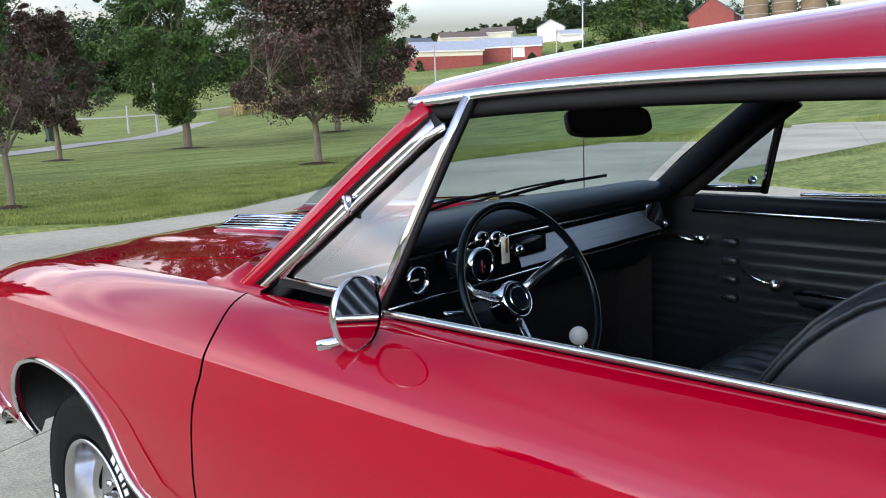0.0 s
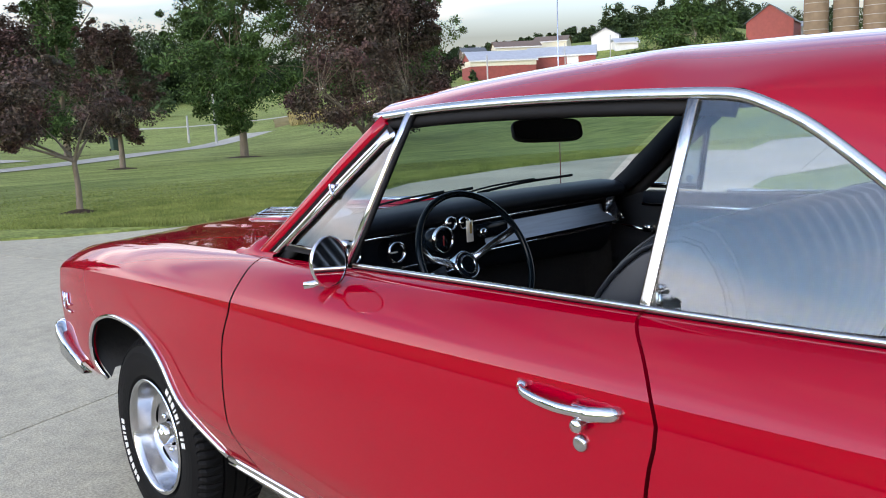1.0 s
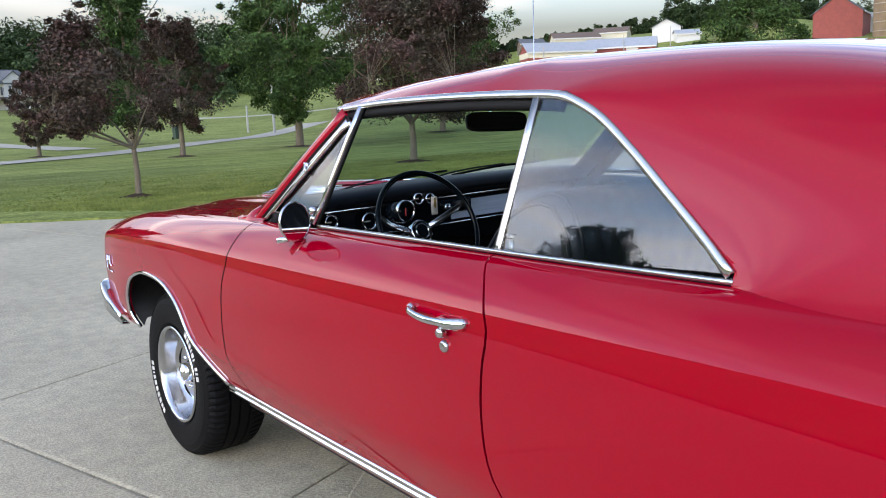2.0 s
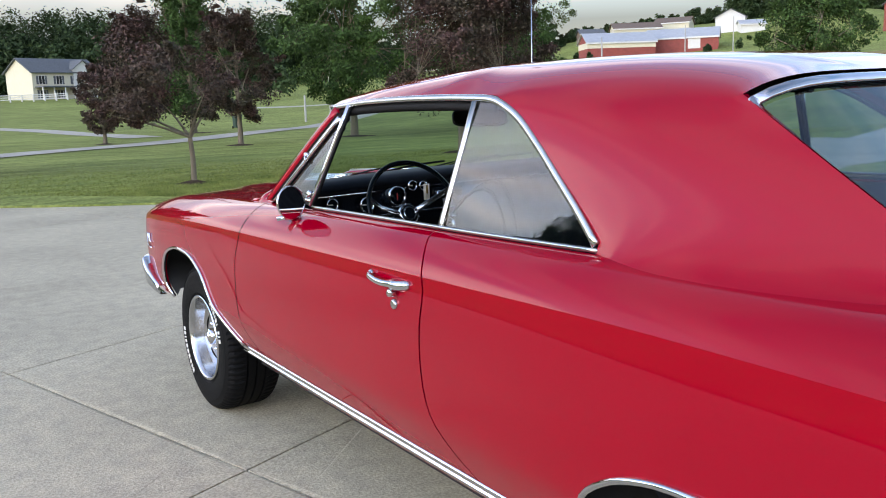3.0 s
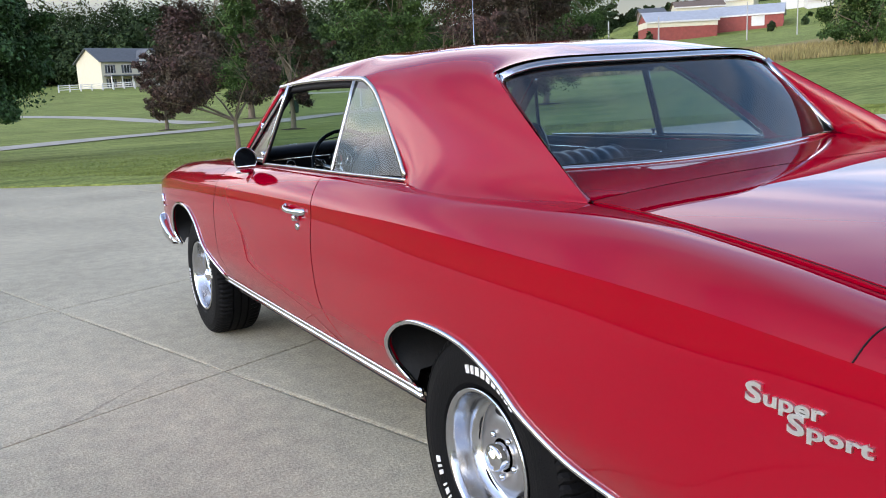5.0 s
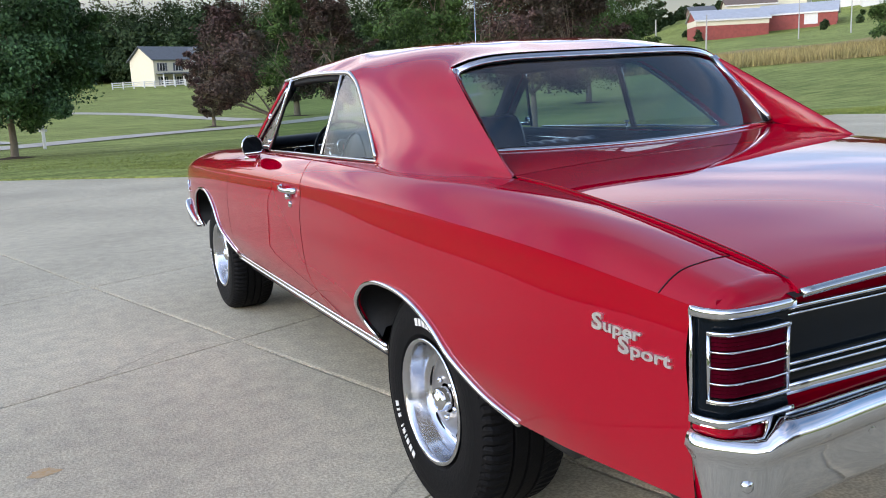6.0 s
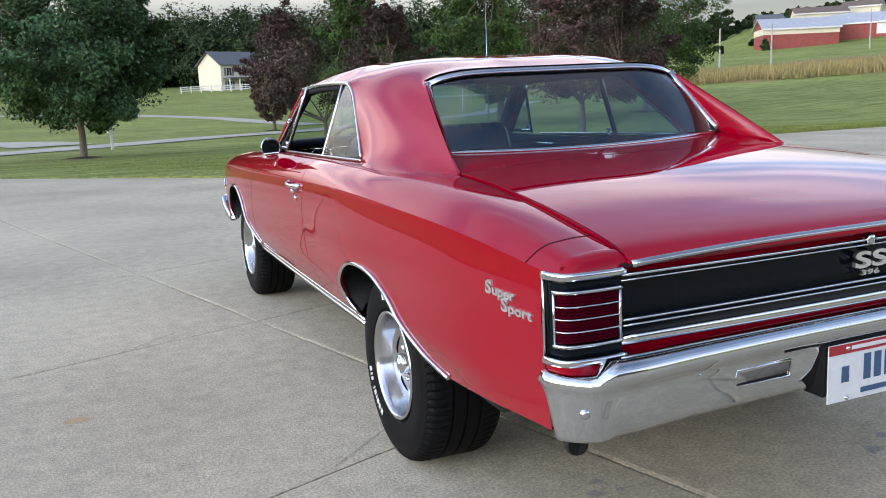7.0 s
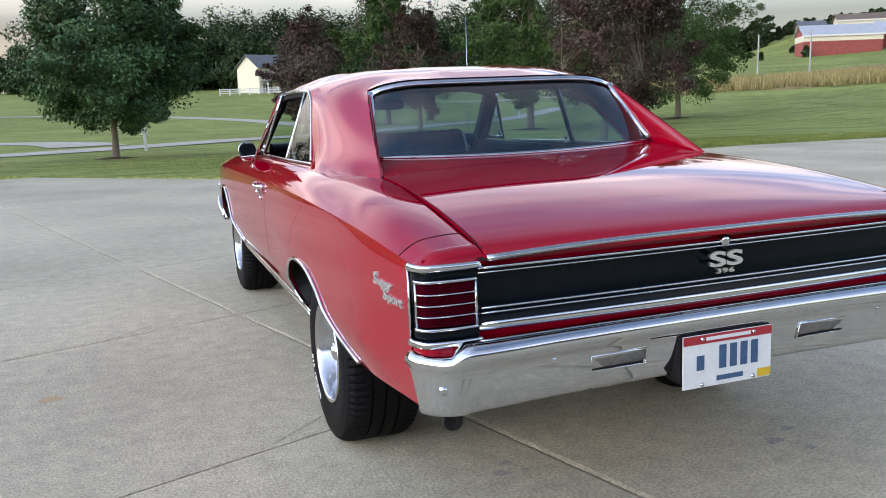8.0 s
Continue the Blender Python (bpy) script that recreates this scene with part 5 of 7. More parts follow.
# belt mouldings under the glass
for vf in both(sweep([(-belt_x(y) + 0.004, y, belt_z(y) + 0.007) for y in [-0.962 + 0.0303 * k for k in range(45)]], strip(0.011, 0.009))):
    raw("belt_trim", *vf, M_SATIN, car)
for vf in both(sweep([(-belt_x(y) + 0.022, y, belt_z(y) - 0.004) for y in [-0.92 + 0.03 * k for k in range(44)]], strip(0.012, 0.008))):
    raw("belt_seal", *vf, M_SEAL, car)

# vent window: a three-cornered pane in a bright frame
VENT = [(0.398, 1.010), (0.672, 1.010), (0.318, 1.270)]


def vent_pt(y, z, d=0.0):
    return Vector((-lean_x(y, z) - d, y, z))


def vent_window(sx):
    make = (lambda vf: vf) if sx < 0 else (lambda vf: ([(x, y + 0.080, z) for x, y, z in mirror(vf)[0]], mirror(vf)[1]))
    base = raw("vent_window", *make(flip(grid([[tuple(vent_pt(*VENT[0]).lerp(vent_pt(*VENT[1]), u).lerp(vent_pt(*VENT[2]), v)) for u in [j / 8 for j in range(9)]] for v in [k / 8 * 0.98 for k in range(9)]]))), M_VENT, car, "three-cornered vent window in a bright frame")
    base.visible_shadow = False
    raw("vent_post", *make(sweep([vent_pt(y, z, 0.005) for y, z in ((0.398, 1.0), (0.356, 1.12), (0.312, 1.24), (0.280, 1.322))], strip(0.016, 0.014), up=(-1, 0, 0.3))), M_CHROME, base)
    raw("vent_seal", *make(sweep([vent_pt(y, z, 0.0) for y, z in ((0.387, 1.0), (0.345, 1.12), (0.301, 1.24), (0.269, 1.322))], strip(0.008, 0.010), up=(-1, 0, 0.3))), M_SEAL, base)
    raw("vent_frame", *make(sweep([vent_pt(y, z, 0.005) for y, z in ((0.678, 1.016), (0.56, 1.108), (0.44, 1.198), (0.355, 1.262), (0.316, 1.280))], strip(0.013, 0.012), up=(-1, 0, 0.3))), M_CHROME, base)
    raw("vent_frame", *make(sweep([vent_pt(y, z, 0.004) for y, z in ((0.40, 1.016), (0.55, 1.014), (0.68, 1.016))], strip(0.009, 0.010), up=(-1, 0, 0.3))), M_CHROME, base)
    raw("vent_seal", *make(grid([[vent_pt(0.40, 1.0), vent_pt(0.60, 1.0), vent_pt(0.70, 1.0)], [vent_pt(0.40, 1.018), vent_pt(0.60, 1.018), vent_pt(0.69, 1.018)]])), M_SEAL, base)
    raw("vent_seal", *make(grid([[vent_pt(y, z, -0.004) for y, z in ((0.685, 1.012), (0.56, 1.108), (0.44, 1.198), (0.33, 1.282))], [vent_pt(y, z, -0.004) for y, z in ((0.745, 1.012), (0.630, 1.108), (0.505, 1.198), (0.36, 1.300))]])), M_SEAL, base)
    v, f = lathe([(0.0, -0.012), (0.010, -0.011), (0.013, -0.005), (0.013, 0.004)], 16, "x")
    raw("vent_knob", *make(([(a - lean_x(0.42, 1.035) - 0.004, b + 0.424, c + 1.036) for a, b, c in v], f)), M_CHROME, base)
    raw("vent_latch", *make(join(tube([vent_pt(0.525, 1.165, 0.010), vent_pt(0.512, 1.150, 0.014), vent_pt(0.508, 1.136, 0.008)], 0.004, 8, up=(-1, 0, 0)), boxvf(-lean_x(0.53, 1.16) - 0.012, 0.512, 1.150, -lean_x(0.53, 1.16) + 0.004, 0.536, 1.168, 0.004))), M_CHROME, base)


vent_window(-1)
vent_window(1)


def door_handle(sx, door):
    make = (lambda vf: vf) if sx < 0 else mirror
    put = lambda y, z, d: (-side(y, min(z, crease_z(y))) - d, y, z)
    bar = pathline([put(-0.262, 0.893, 0.002), put(-0.276, 0.893, 0.018), put(-0.310, 0.891, 0.028), put(-0.360, 0.888, 0.030), put(-0.410, 0.888, 0.022)], 16)
    prof = [(math.cos(2 * math.pi * k / 10) * 0.0065, math.sin(2 * math.pi * k / 10) * 0.0085) for k in range(10)]
    ob = raw("door_handle", *make(sweep(bar, prof, up=(0, 0.2, 1))), M_CHROME, door, "chrome door handle with push button")
    raw("handle_base", *make(sweep([put(-0.372, 0.884, 0.0), put(-0.384, 0.885, 0.016), put(-0.412, 0.887, 0.020), put(-0.438, 0.888, 0.006), put(-0.450, 0.889, -0.004)], [(math.cos(2 * math.pi * k / 12) * 0.011, math.sin(2 * math.pi * k / 12) * 0.012) for k in range(12)])), M_CHROME, ob)
    raw("handle_base", *make(sweep([put(-0.254, 0.895, -0.004), put(-0.272, 0.894, 0.010)], ring(0.009, 10))), M_CHROME, ob)
    v, f = lathe([(0.0, -0.012), (0.009, -0.011), (0.011, -0.007), (0.011, 0.006)], 16, "x")
    raw("push_button", *make(([(a - side(-0.38, 0.862) - 0.012, b - 0.388, c + 0.864) for a, b, c in v], f)), M_CHROME, ob)
    v, f = lathe([(0.0, -0.008), (0.009, -0.008), (0.012, -0.006), (0.0135, -0.002), (0.0135, 0.006)], 20, "x")
    raw("door_lock", *make(([(a - side(-0.385, 0.83), b - 0.384, c + 0.832) for a, b, c in v], f)), M_STEEL, door, "round key lock")


door_handle(-1, left_door)
door_handle(1, right_door)


def door_mirror():
    """Round chrome mirror on a short arm; its glass faces back."""
    c = Vector((-0.876, 0.322, 1.027))
    turn = Euler((radians(-3), 0, radians(12))).to_matrix()
    prof = [(0.0, 0.026), (0.020, 0.024), (0.040, 0.016), (0.050, 0.006), (0.0545, -0.002), (0.0540, -0.006), (0.0510, -0.007)]
    v, f = lathe(prof, 40, "y")
    head = raw("door_mirror", [tuple(c + turn @ Vector(p)) for p in v], f, M_CHROME, left_door, "round chrome door mirror on a short arm")
    v, f = lathe([(0.0, -0.0045), (0.0515, -0.0045)], 40, "y")
    raw("mirror_glass", [tuple(c + turn @ Vector(p)) for p in v], f, M_MIRROR, head)
    arm = pathline([c + Vector((0.0, 0.016, -0.035)), (-0.872, 0.360, 0.985), (-0.850, 0.385, 0.972), (-0.828, 0.385, 0.968)], 8)
    raw("mirror_arm", *sweep(arm, [(math.cos(2 * math.pi * k / 10) * 0.010, math.sin(2 * math.pi * k / 10) * 0.006) for k in range(10)]), M_CHROME, head)
    raw("mirror_base", *sweep([(-0.890, 0.400, 0.970), (-0.868, 0.380, 0.974), (-0.838, 0.350, 0.976)], [(-0.012, -0.006), (0.012, -0.006), (0.009, 0.007), (-0.009, 0.007)]), M_CHROME, head)


M_MIRROR = material("mirror_glass", (0.9, 0.9, 0.9), 0.02, 1.0)
door_mirror()

# front bumper
fhalf = [(-0.858, 2.035, -0.075), (-0.868, 2.10, -0.048), (-0.874, 2.18, -0.014), (-0.866, 2.245, 0.010), (-0.84, 2.290, 0.016), (-0.7, 2.325, 0.018), (-0.4, 2.345, 0.02)]
fplan = pathline(fhalf + [(0, 2.35, 0.02)] + [(-x, y, z) for x, y, z in reversed(fhalf)], 80)


def front_section(t):
    k = min(1.0, min(t, 1 - t) / 0.10)
    h = 0.014 + 0.028 * k
    return [(0.04, 0.535 + h), (0.006, 0.540 + h), (0.000, 0.538 + h), (-0.004, 0.53 + h * 0.8), (-0.004, 0.53 + h * 0.3), (0.006, 0.53 - h * 0.4), (0.004, 0.525 - h), (0.04, 0.52 - h * 1.05)]


fb = bumper_rows(fplan, front_section)
front_bumper = raw("front_bumper", *grid(fb), M_CHROME, car, "chrome front bumper wrapping the fender")
thicken(front_bumper, 0.006, 0.0)
raw("grille", *grid([[(x, 2.225 - 0.02 * (x / 0.8) ** 2, z) for x in [-0.72 + 1.44 * k / 12 for k in range(13)]] for z in (0.5, 0.62, 0.75, 0.84)]), M_BLACK, car)

# antenna on the far front fender
antenna = raw("antenna", *tube([(0.79, 1.12, 0.955), (0.79, 1.115, 1.3), (0.792, 1.105, 1.83)], 0.0022, 8, up=(1, 0, 0)), M_STEEL, car, "thin whip antenna")
raw("antenna_base", *tube([(0.79, 1.12, 0.93), (0.79, 1.12, 0.972)], 0.012, 12, up=(1, 0, 0)), M_CHROME, antenna)

# ---- underbody and wheel wells ----
raw("underbody", *boxvf(-0.70, -1.95, 0.27, 0.70, 2.0, 0.36, 0.03), M_UNDER, car)
for yc, arch in ((-1.46, REAR_ARCH), (1.46, FRONT_ARCH)):
    well = []
    for y, z in arch:
        yy = yc + (y - yc) * 1.04
        well.append([(-side(y, z) + 0.010, y, z + 0.002), (-side(y, z) + 0.03, yy, z + 0.03), (-0.60, yy, z + 0.05), (-0.48, yy, z + 0.02)])
    for vf in both(grid(well)):
        raw("wheel_well", *vf, M_UNDER, car)
    for vf in both(grid([[(-0.48, y, z + 0.03) for y, z in arch], [(-0.48, y, 0.30) for y, z in arch]])):
        raw("wheel_well", *vf, M_UNDER, car)


# ---- wheels ----
def wheel(name_side, y, half_w, x_mid, radius, first, second):
    """Raised-block tyre on a deep polished rim with a slotted centre."""
    w = new("wheel")
    w.parent = car
    w.matrix_basis = LEVEL.inverted()  # the wheels stand level on the ground
    tagged(w, "deep-dish polished wheel on a raised-letter tyre")
    R, r0 = radius, 0.187
    hw = half_w
    seg = 216
    prof = [(r0 - 0.006, hw - 0.012), (r0 + 0.012, hw + 0.004), (r0 + 0.018, hw + 0.010), (r0 + 0.04, hw + 0.013), (r0 + 0.055, hw + 0.0145), (r0 + 0.075, hw + 0.0145), (r0 + 0.092, hw + 0.013),
            (R - 0.030, hw + 0.004), (R - 0.027, hw + 0.006), (R - 0.016, hw - 0.001), (R - 0.006, hw - 0.014), (R - 0.001, hw - 0.030)]
    tread = []
    groove = 0.009
    for g in range(4):
        a0 = (hw - 0.032) - (2 * hw - 0.064) * g / 4
        a1 = (hw - 0.032) - (2 * hw - 0.064) * (g + 1) / 4
        tread += [(R, a0 - 0.002), (R, a1 + 0.008), (R - groove, a1 + 0.006), (R - groove, a1 + 0.002)]
    prof += tread[:-2] + [(r, -a) for r, a in reversed(prof)]
    v, f = lathe(prof, seg, "x")
    n = len(prof)
    v = [list(p) for p in v]
    cut = [i for i, (r, a) in enumerate(prof) if R - 0.020 < r and abs(a) > hw * 0.45]
    for s in range(seg):
        if s % 3 == 0:
            for i in cut:
                p = v[s * n + i]
                rr = math.hypot(p[1], p[2])
                k = (rr - 0.008) / rr
                p[1], p[2] = p[1] * k, p[2] * k
    sx = -1 if name_side < 0 else 1
    to = lambda vv: [(sx * (a + x_mid), b + y, c + radius - 0.004) for a, b, c in vv]
    fl = (lambda q: [tuple(reversed(t)) for t in q]) if sx < 0 else (lambda q: q)
    tyre = raw("tyre", to(v), fl(f), M_RUBBER, w, "black tyre with raised white lettering", False)
    # raised white lettering as plain blocks round the sidewall
    def letters(a_start, sizes, r_mid):
        a = a_start
        for wd in sizes:
            wd = wd * 0.86
            if wd > 0:
                rows = []
                for rr, hh in ((r_mid - 0.011, 0.0165), (r_mid + 0.011, 0.0165)):
                    rows.append([(hw + hh, rr * math.cos(a + wd * q), rr * math.sin(a + wd * q)) for q in (0, 0.5, 1)])
                vv, ff = grid(rows)
                ob = raw("letter", to(vv), fl(ff), M_WHITE, tyre, smooth=False)
                thicken(ob, 0.002, 0.0)
            a += abs(wd) + 0.032
    letters(math.radians(first), (0.085, 0.075, 0.075, 0.030, 0.075, 0.028, -0.05, 0.06, 0.035, 0.08), r0 + 0.055)
    letters(math.radians(second), (0.085, 0.07, 0.085, 0.085, 0.085, 0.085, 0.07, 0.03, 0.07, 0.075), r0 + 0.055)
    rim = raw("rim", to(lathe([(r0 - 0.002, hw - 0.006), (r0 + 0.006, hw + 0.006), (r0 + 0.003, hw + 0.012), (r0 - 0.004, hw + 0.012), (r0 - 0.009, hw + 0.004), (r0 - 0.014, hw - 0.010), (r0 - 0.020, hw - 0.05), (r0 - 0.030, hw - 0.075), (r0 - 0.045, hw - 0.082)], 64, "x")[0]),
              fl(lathe([(0, 0)] * 9, 64, "x")[1]), M_RIMPOL, w, "polished deep rim")
    d0 = hw - 0.080
    disc_prof = [(r0 - 0.040, d0 - 0.002), (r0 - 0.055, d0 + 0.004), (r0 - 0.070, d0 + 0.018), (r0 - 0.085, d0 + 0.030), (r0 - 0.105, d0 + 0.034), (r0 - 0.125, d0 + 0.030), (r0 - 0.135, d0 + 0.028), (0.045, d0 + 0.030)]
    v, f = lathe(disc_prof, 60, "x")
    disc = raw("wheel_centre", to(v), fl(f), M_RIM, w, "silver slotted wheel centre")
    for k in range(5):
        a = 2 * math.pi * k / 5 + 0.3
        rows = []
        for q in range(13):
            b = 2 * math.pi * q / 12
            rr, aa = r0 - 0.062 + 0.015 * math.cos(b), a + 0.30 * math.sin(b)
            rows.append((rr, aa))
        vv = [(d0 + 0.0145 + (0.004), (r0 - 0.062) * math.cos(a), (r0 - 0.062) * math.sin(a))] + [(d0 + 0.012 + max(0, (r0 - 0.055 - rr)) * 0.9 + 0.003, rr * math.cos(aa), rr * math.sin(aa)) for rr, aa in rows[:-1]]
        ff = [(0, 1 + q, 1 + (q + 1) % 12) for q in range(12)]
        raw("slot", to(vv), fl(ff), M_SEAL, disc)
        b = a + math.pi / 5
        vn, fn = lathe([(0.0, 0.012), (0.008, 0.010), (0.010, 0.0)], 8, "x")
        raw("lug_nut", to([(p + d0 + 0.030, q + 0.060 * math.cos(b), s + 0.060 * math.sin(b)) for p, q, s in vn]), fl(fn), M_CHROME, disc)
    v, f = lathe([(0.0, d0 + 0.072), (0.018, d0 + 0.071), (0.020, d0 + 0.066), (0.030, d0 + 0.066), (0.036, d0 + 0.060), (0.038, d0 + 0.03)], 32, "x")
    raw("hub_cap", to(v), fl(f), M_CHROME, w)
    v, f = lathe([(r0 - 0.02, -hw * 0.4), (0.02, -hw * 0.4)], 32, "x")
    raw("brake_drum", to(v), fl(f), M_UNDER, w)


M_RIMPOL = material("polished_rim", (0.56, 0.57, 0.59), 0.18, 1.0, var=0.1, scale=12, rough_var=0.06)
for sgn in (-1, 1):
    wheel(sgn, 1.485, 0.112, 0.718, 0.330, 128, -52)
    wheel(sgn, -1.478, 0.130, 0.745, 0.342, -62, 76)
raw("rear_axle", *tube([(-0.6, -1.46, 0.34), (0.6, -1.46, 0.34)], 0.05, 12), M_UNDER, car)


# ---- cabin ----
raw("cabin_floor", *boxvf(-0.70, -1.35, 0.355, 0.70, 0.95, 0.375), M_CARPET, car)
raw("firewall", *grid([[(x, 0.93 + 0.06 * (1 - (x / 0.7) ** 2), z) for x in [-0.7 + 0.14 * k for k in range(11)]] for z in (0.36, 0.6, 0.95)]), M_CARPET, car)
raw("tunnel", *sweep([(0, 0.9, 0.37), (0, 0.2, 0.37), (0, -0.9, 0.37)], [(-0.14, 0), (0.14, 0), (0.10, 0.11), (0.04, 0.14), (-0.04, 0.14), (-0.10, 0.11)]), M_CARPET, car)

# dashboard: padded top, dark face, bright panel on the passenger's side
dash_prof = [(0.910, 0.930), (0.905, 1.000), (0.875, 1.028), (0.82, 1.038), (0.755, 1.035), (0.722, 1.024), (0.710, 1.008), (0.720, 0.990), (0.755, 0.978), (0.765, 0.915), (0.775, 0.855), (0.80, 0.80), (0.86, 0.77)]
dash_rows = []
for k in range(25):
    x = -0.70 + 1.40 * k / 24
    c = 0.05 * (1 - (x / 0.7) ** 2)
    fore = 0.080 * ease(x / 0.7) - 0.025 * (x / 0.7) ** 6
    dash_rows.append([(x * 0.95, y + fore if y > 0.84 else y + c * 0.25, z + c * 0.15) for y, z in dash_prof])
dashboard = raw("dashboard", *flip(grid(dash_rows)), M_DASH, car, "black padded dashboard with a bright panel")
raw("dash_panel", *flip(grid([[(x, y - 0.01, z) for y, z in ((0.760, 0.960), (0.740, 0.896))] for x in [-0.02 + 0.095 * k for k in range(8)]])), M_PANEL, dashboard, "brushed bright dash panel")
raw("dash_panel_trim", *sweep([(x, 0.740, 0.980) for x in (-0.62, 0.0, 0.66)], strip(0.008, 0.006), up=(0, -1, 0)), M_CHROME, dashboard)
raw("dash_panel_trim", *sweep([(x, 0.728, 0.884) for x in (-0.62, 0.0, 0.66)], strip(0.008, 0.006), up=(0, -1, 0)), M_CHROME, dashboard)
raw("dash_end", *grid([[(0.56, 0.735, 0.976), (0.60, 0.715, 0.985)], [(0.575, 0.742, 0.93), (0.63, 0.718, 0.935)], [(0.56, 0.747, 0.890), (0.68, 0.722, 0.892)]]), M_CHROME, dashboard)
raw("radio", *boxvf(-0.075, 0.722, 0.922, 0.075, 0.77, 0.972, 0.006), M_BLACK, dashboard)
for x, z in ((-0.055, 0.946), (0.055, 0.946)):
    v, f = lathe([(0.0, -0.030), (0.012, -0.029), (0.015, -0.024), (0.015, 0.0)], 16, "y")
    raw("radio_knob", [(a + x, b + 0.728, c + z) for a, b, c in v], f, M_CHROME, dashboard)
raw("glovebox_lock", *[q for q in lathe([(0.0, 0.732), (0.010, 0.733), (0.013, 0.75)], 16, "y")], M_SEAL, dashboard)
dashboard.children[-1].location = (0.33, 0, 0.935)


def gauge(x, z, r):
    v, f = lathe([(r * 0.86, -0.01), (r * 0.9, -0.024), (r, -0.024), (r * 1.04, -0.010), (r * 1.04, 0.03)], 28, "y")
    g = raw("gauge", [(a + x, b + 0.735, c + z) for a, b, c in v], f, M_CHROME, dashboard, "round gauge in a bright ring")
    v, f = lathe([(0.0, -0.012), (r * 0.88, -0.012)], 28, "y")
    raw("dial", [(a + x, b + 0.735, c + z) for a, b, c in v], f, M_BLACK, g)
    raw("needle", *boxvf(x - r * 0.6, 0.7205, z - 0.002, x + r * 0.2, 0.7225, z + 0.002), M_WHITE, g)


gauge(-0.535, 0.950, 0.024)
gauge(-0.25, 0.948, 0.038)
gauge(-0.385, 0.935, 0.030)
gauge(-0.175, 0.990, 0.020)
gauge(-0.125, 0.985, 0.018)
for k in range(4):
    raw("dash_switch", *boxvf(-0.63 + 0.03 * k, 0.735, 0.885, -0.615 + 0.03 * k, 0.77, 0.905, 0.003), M_CHROME, dashboard)


def steering():
    c = Vector((-0.346, 0.440, 0.932))
    axis = Vector((0, -0.90, 0.43)).normalized()
    turn = axis.to_track_quat("Z", "Y").to_matrix()
    put = lambda vv: [tuple(c + turn @ Vector(p)) for p in vv]
    s = new("steering_wheel")
    s.parent = car
    tagged(s, "black thin-rimmed steering wheel with three bright spokes")
    R = 0.184
    rimpts = [Vector((R * math.cos(2 * math.pi * k / 72), R * math.sin(2 * math.pi * k / 72), 0.012)) for k in range(72)]
    v, f = tube(rimpts, 0.0088, 10, True)
    raw("wheel_rim", put(v), f, M_BLACK, s)
    for a in (20, 160, 270):
        d = Vector((math.cos(radians(a)), math.sin(radians(a)), 0))
        v, f = sweep([d * 0.030 + Vector((0, 0, -0.050)), d * 0.11 + Vector((0, 0, -0.042)), d * 0.178 + Vector((0, 0, 0.008))], strip(0.019, 0.006))
        raw("spoke", put(v), f, M_STEEL, s, "bright metal spoke")
    for prof, mat in (([(0.0, 0.018), (0.022, 0.018)], M_BLACK), ([(0.022, 0.018), (0.024, 0.021), (0.026, 0.018)], M_CHROME), ([(0.026, 0.018), (0.033, 0.014)], M_BLACK), ([(0.033, 0.014), (0.036, 0.016), (0.040, 0.010), (0.040, -0.03)], M_CHROME)):
        v, f = lathe(prof, 36, "z")
        raw("horn_button", put([(p, q, r - 0.045) for p, q, r in v]), f, mat, s)
    v, f = tube([Vector((0, 0, -0.03)), Vector((0, -0.0, -0.33))], 0.030, 16, up=(1, 0, 0))
    raw("steering_column", put(v), f, M_DASH, s)
    v, f = tube([Vector((-0.03, 0.0, -0.10)), Vector((-0.15, 0.02, -0.09))], 0.005, 8)
    raw("turn_stalk", put(v), f, M_CHROME, s)


steering()
tach = raw("column_tachometer", *tube([(-0.330, 0.650, 0.962), (-0.330, 0.580, 0.974)], 0.034, 28), M_BLACK, car, "round tachometer on the steering column")
raw("tach_ring", *[q for q in ([(a - 0.330, b + 0.577, c + 0.974) for a, b, c in lathe([(0.031, 0.0), (0.033, -0.005), (0.036, -0.004), (0.036, 0.008)], 28, "y")[0]], lathe([(0, 0)] * 4, 28, "y")[1])], M_CHROME, tach)
raw("tach_needle", *boxvf(-0.332, 0.575, 0.958, -0.329, 0.577, 0.984), M_PLATE_RED, tach)

# inside mirror
def rounded(a, b, y, n=40):
    """A rounded oblong of half-sizes a, b across the y axis."""
    c = [(math.cos(2 * math.pi * k / n), math.sin(2 * math.pi * k / n)) for k in range(n)]
    return [(math.copysign(abs(p) ** 0.42, p) * a, y, math.copysign(abs(q) ** 0.5, q) * b) for p, q in c]


rings = [rounded(0.004, 0.002, -0.011), rounded(0.100, 0.028, -0.011), rounded(0.104, 0.031, -0.015), rounded(0.108, 0.034, -0.012), rounded(0.108, 0.034, -0.002), rounded(0.100, 0.029, 0.010), rounded(0.080, 0.020, 0.018), rounded(0.004, 0.002, 0.020)]
inside_mirror = raw("inside_mirror", *grid([r + [r[0]] for r in rings]), M_SEAL, car, "black inside mirror on a bright arm")
inside_mirror.matrix_local = pose(0.0, 0.485, 1.246, -22, 2, -24)
raw("mirror_arm", *tube([(0.0, 0.01, 0.02), (0.0, 0.05, 0.055)], 0.006, 8), M_CHROME, inside_mirror)
raw("mirror_pane", *grid([r + [r[0]] for r in (rounded(0.002, 0.001, -0.0128), rounded(0.099, 0.0275, -0.0128))]), M_MIRROR, inside_mirror)


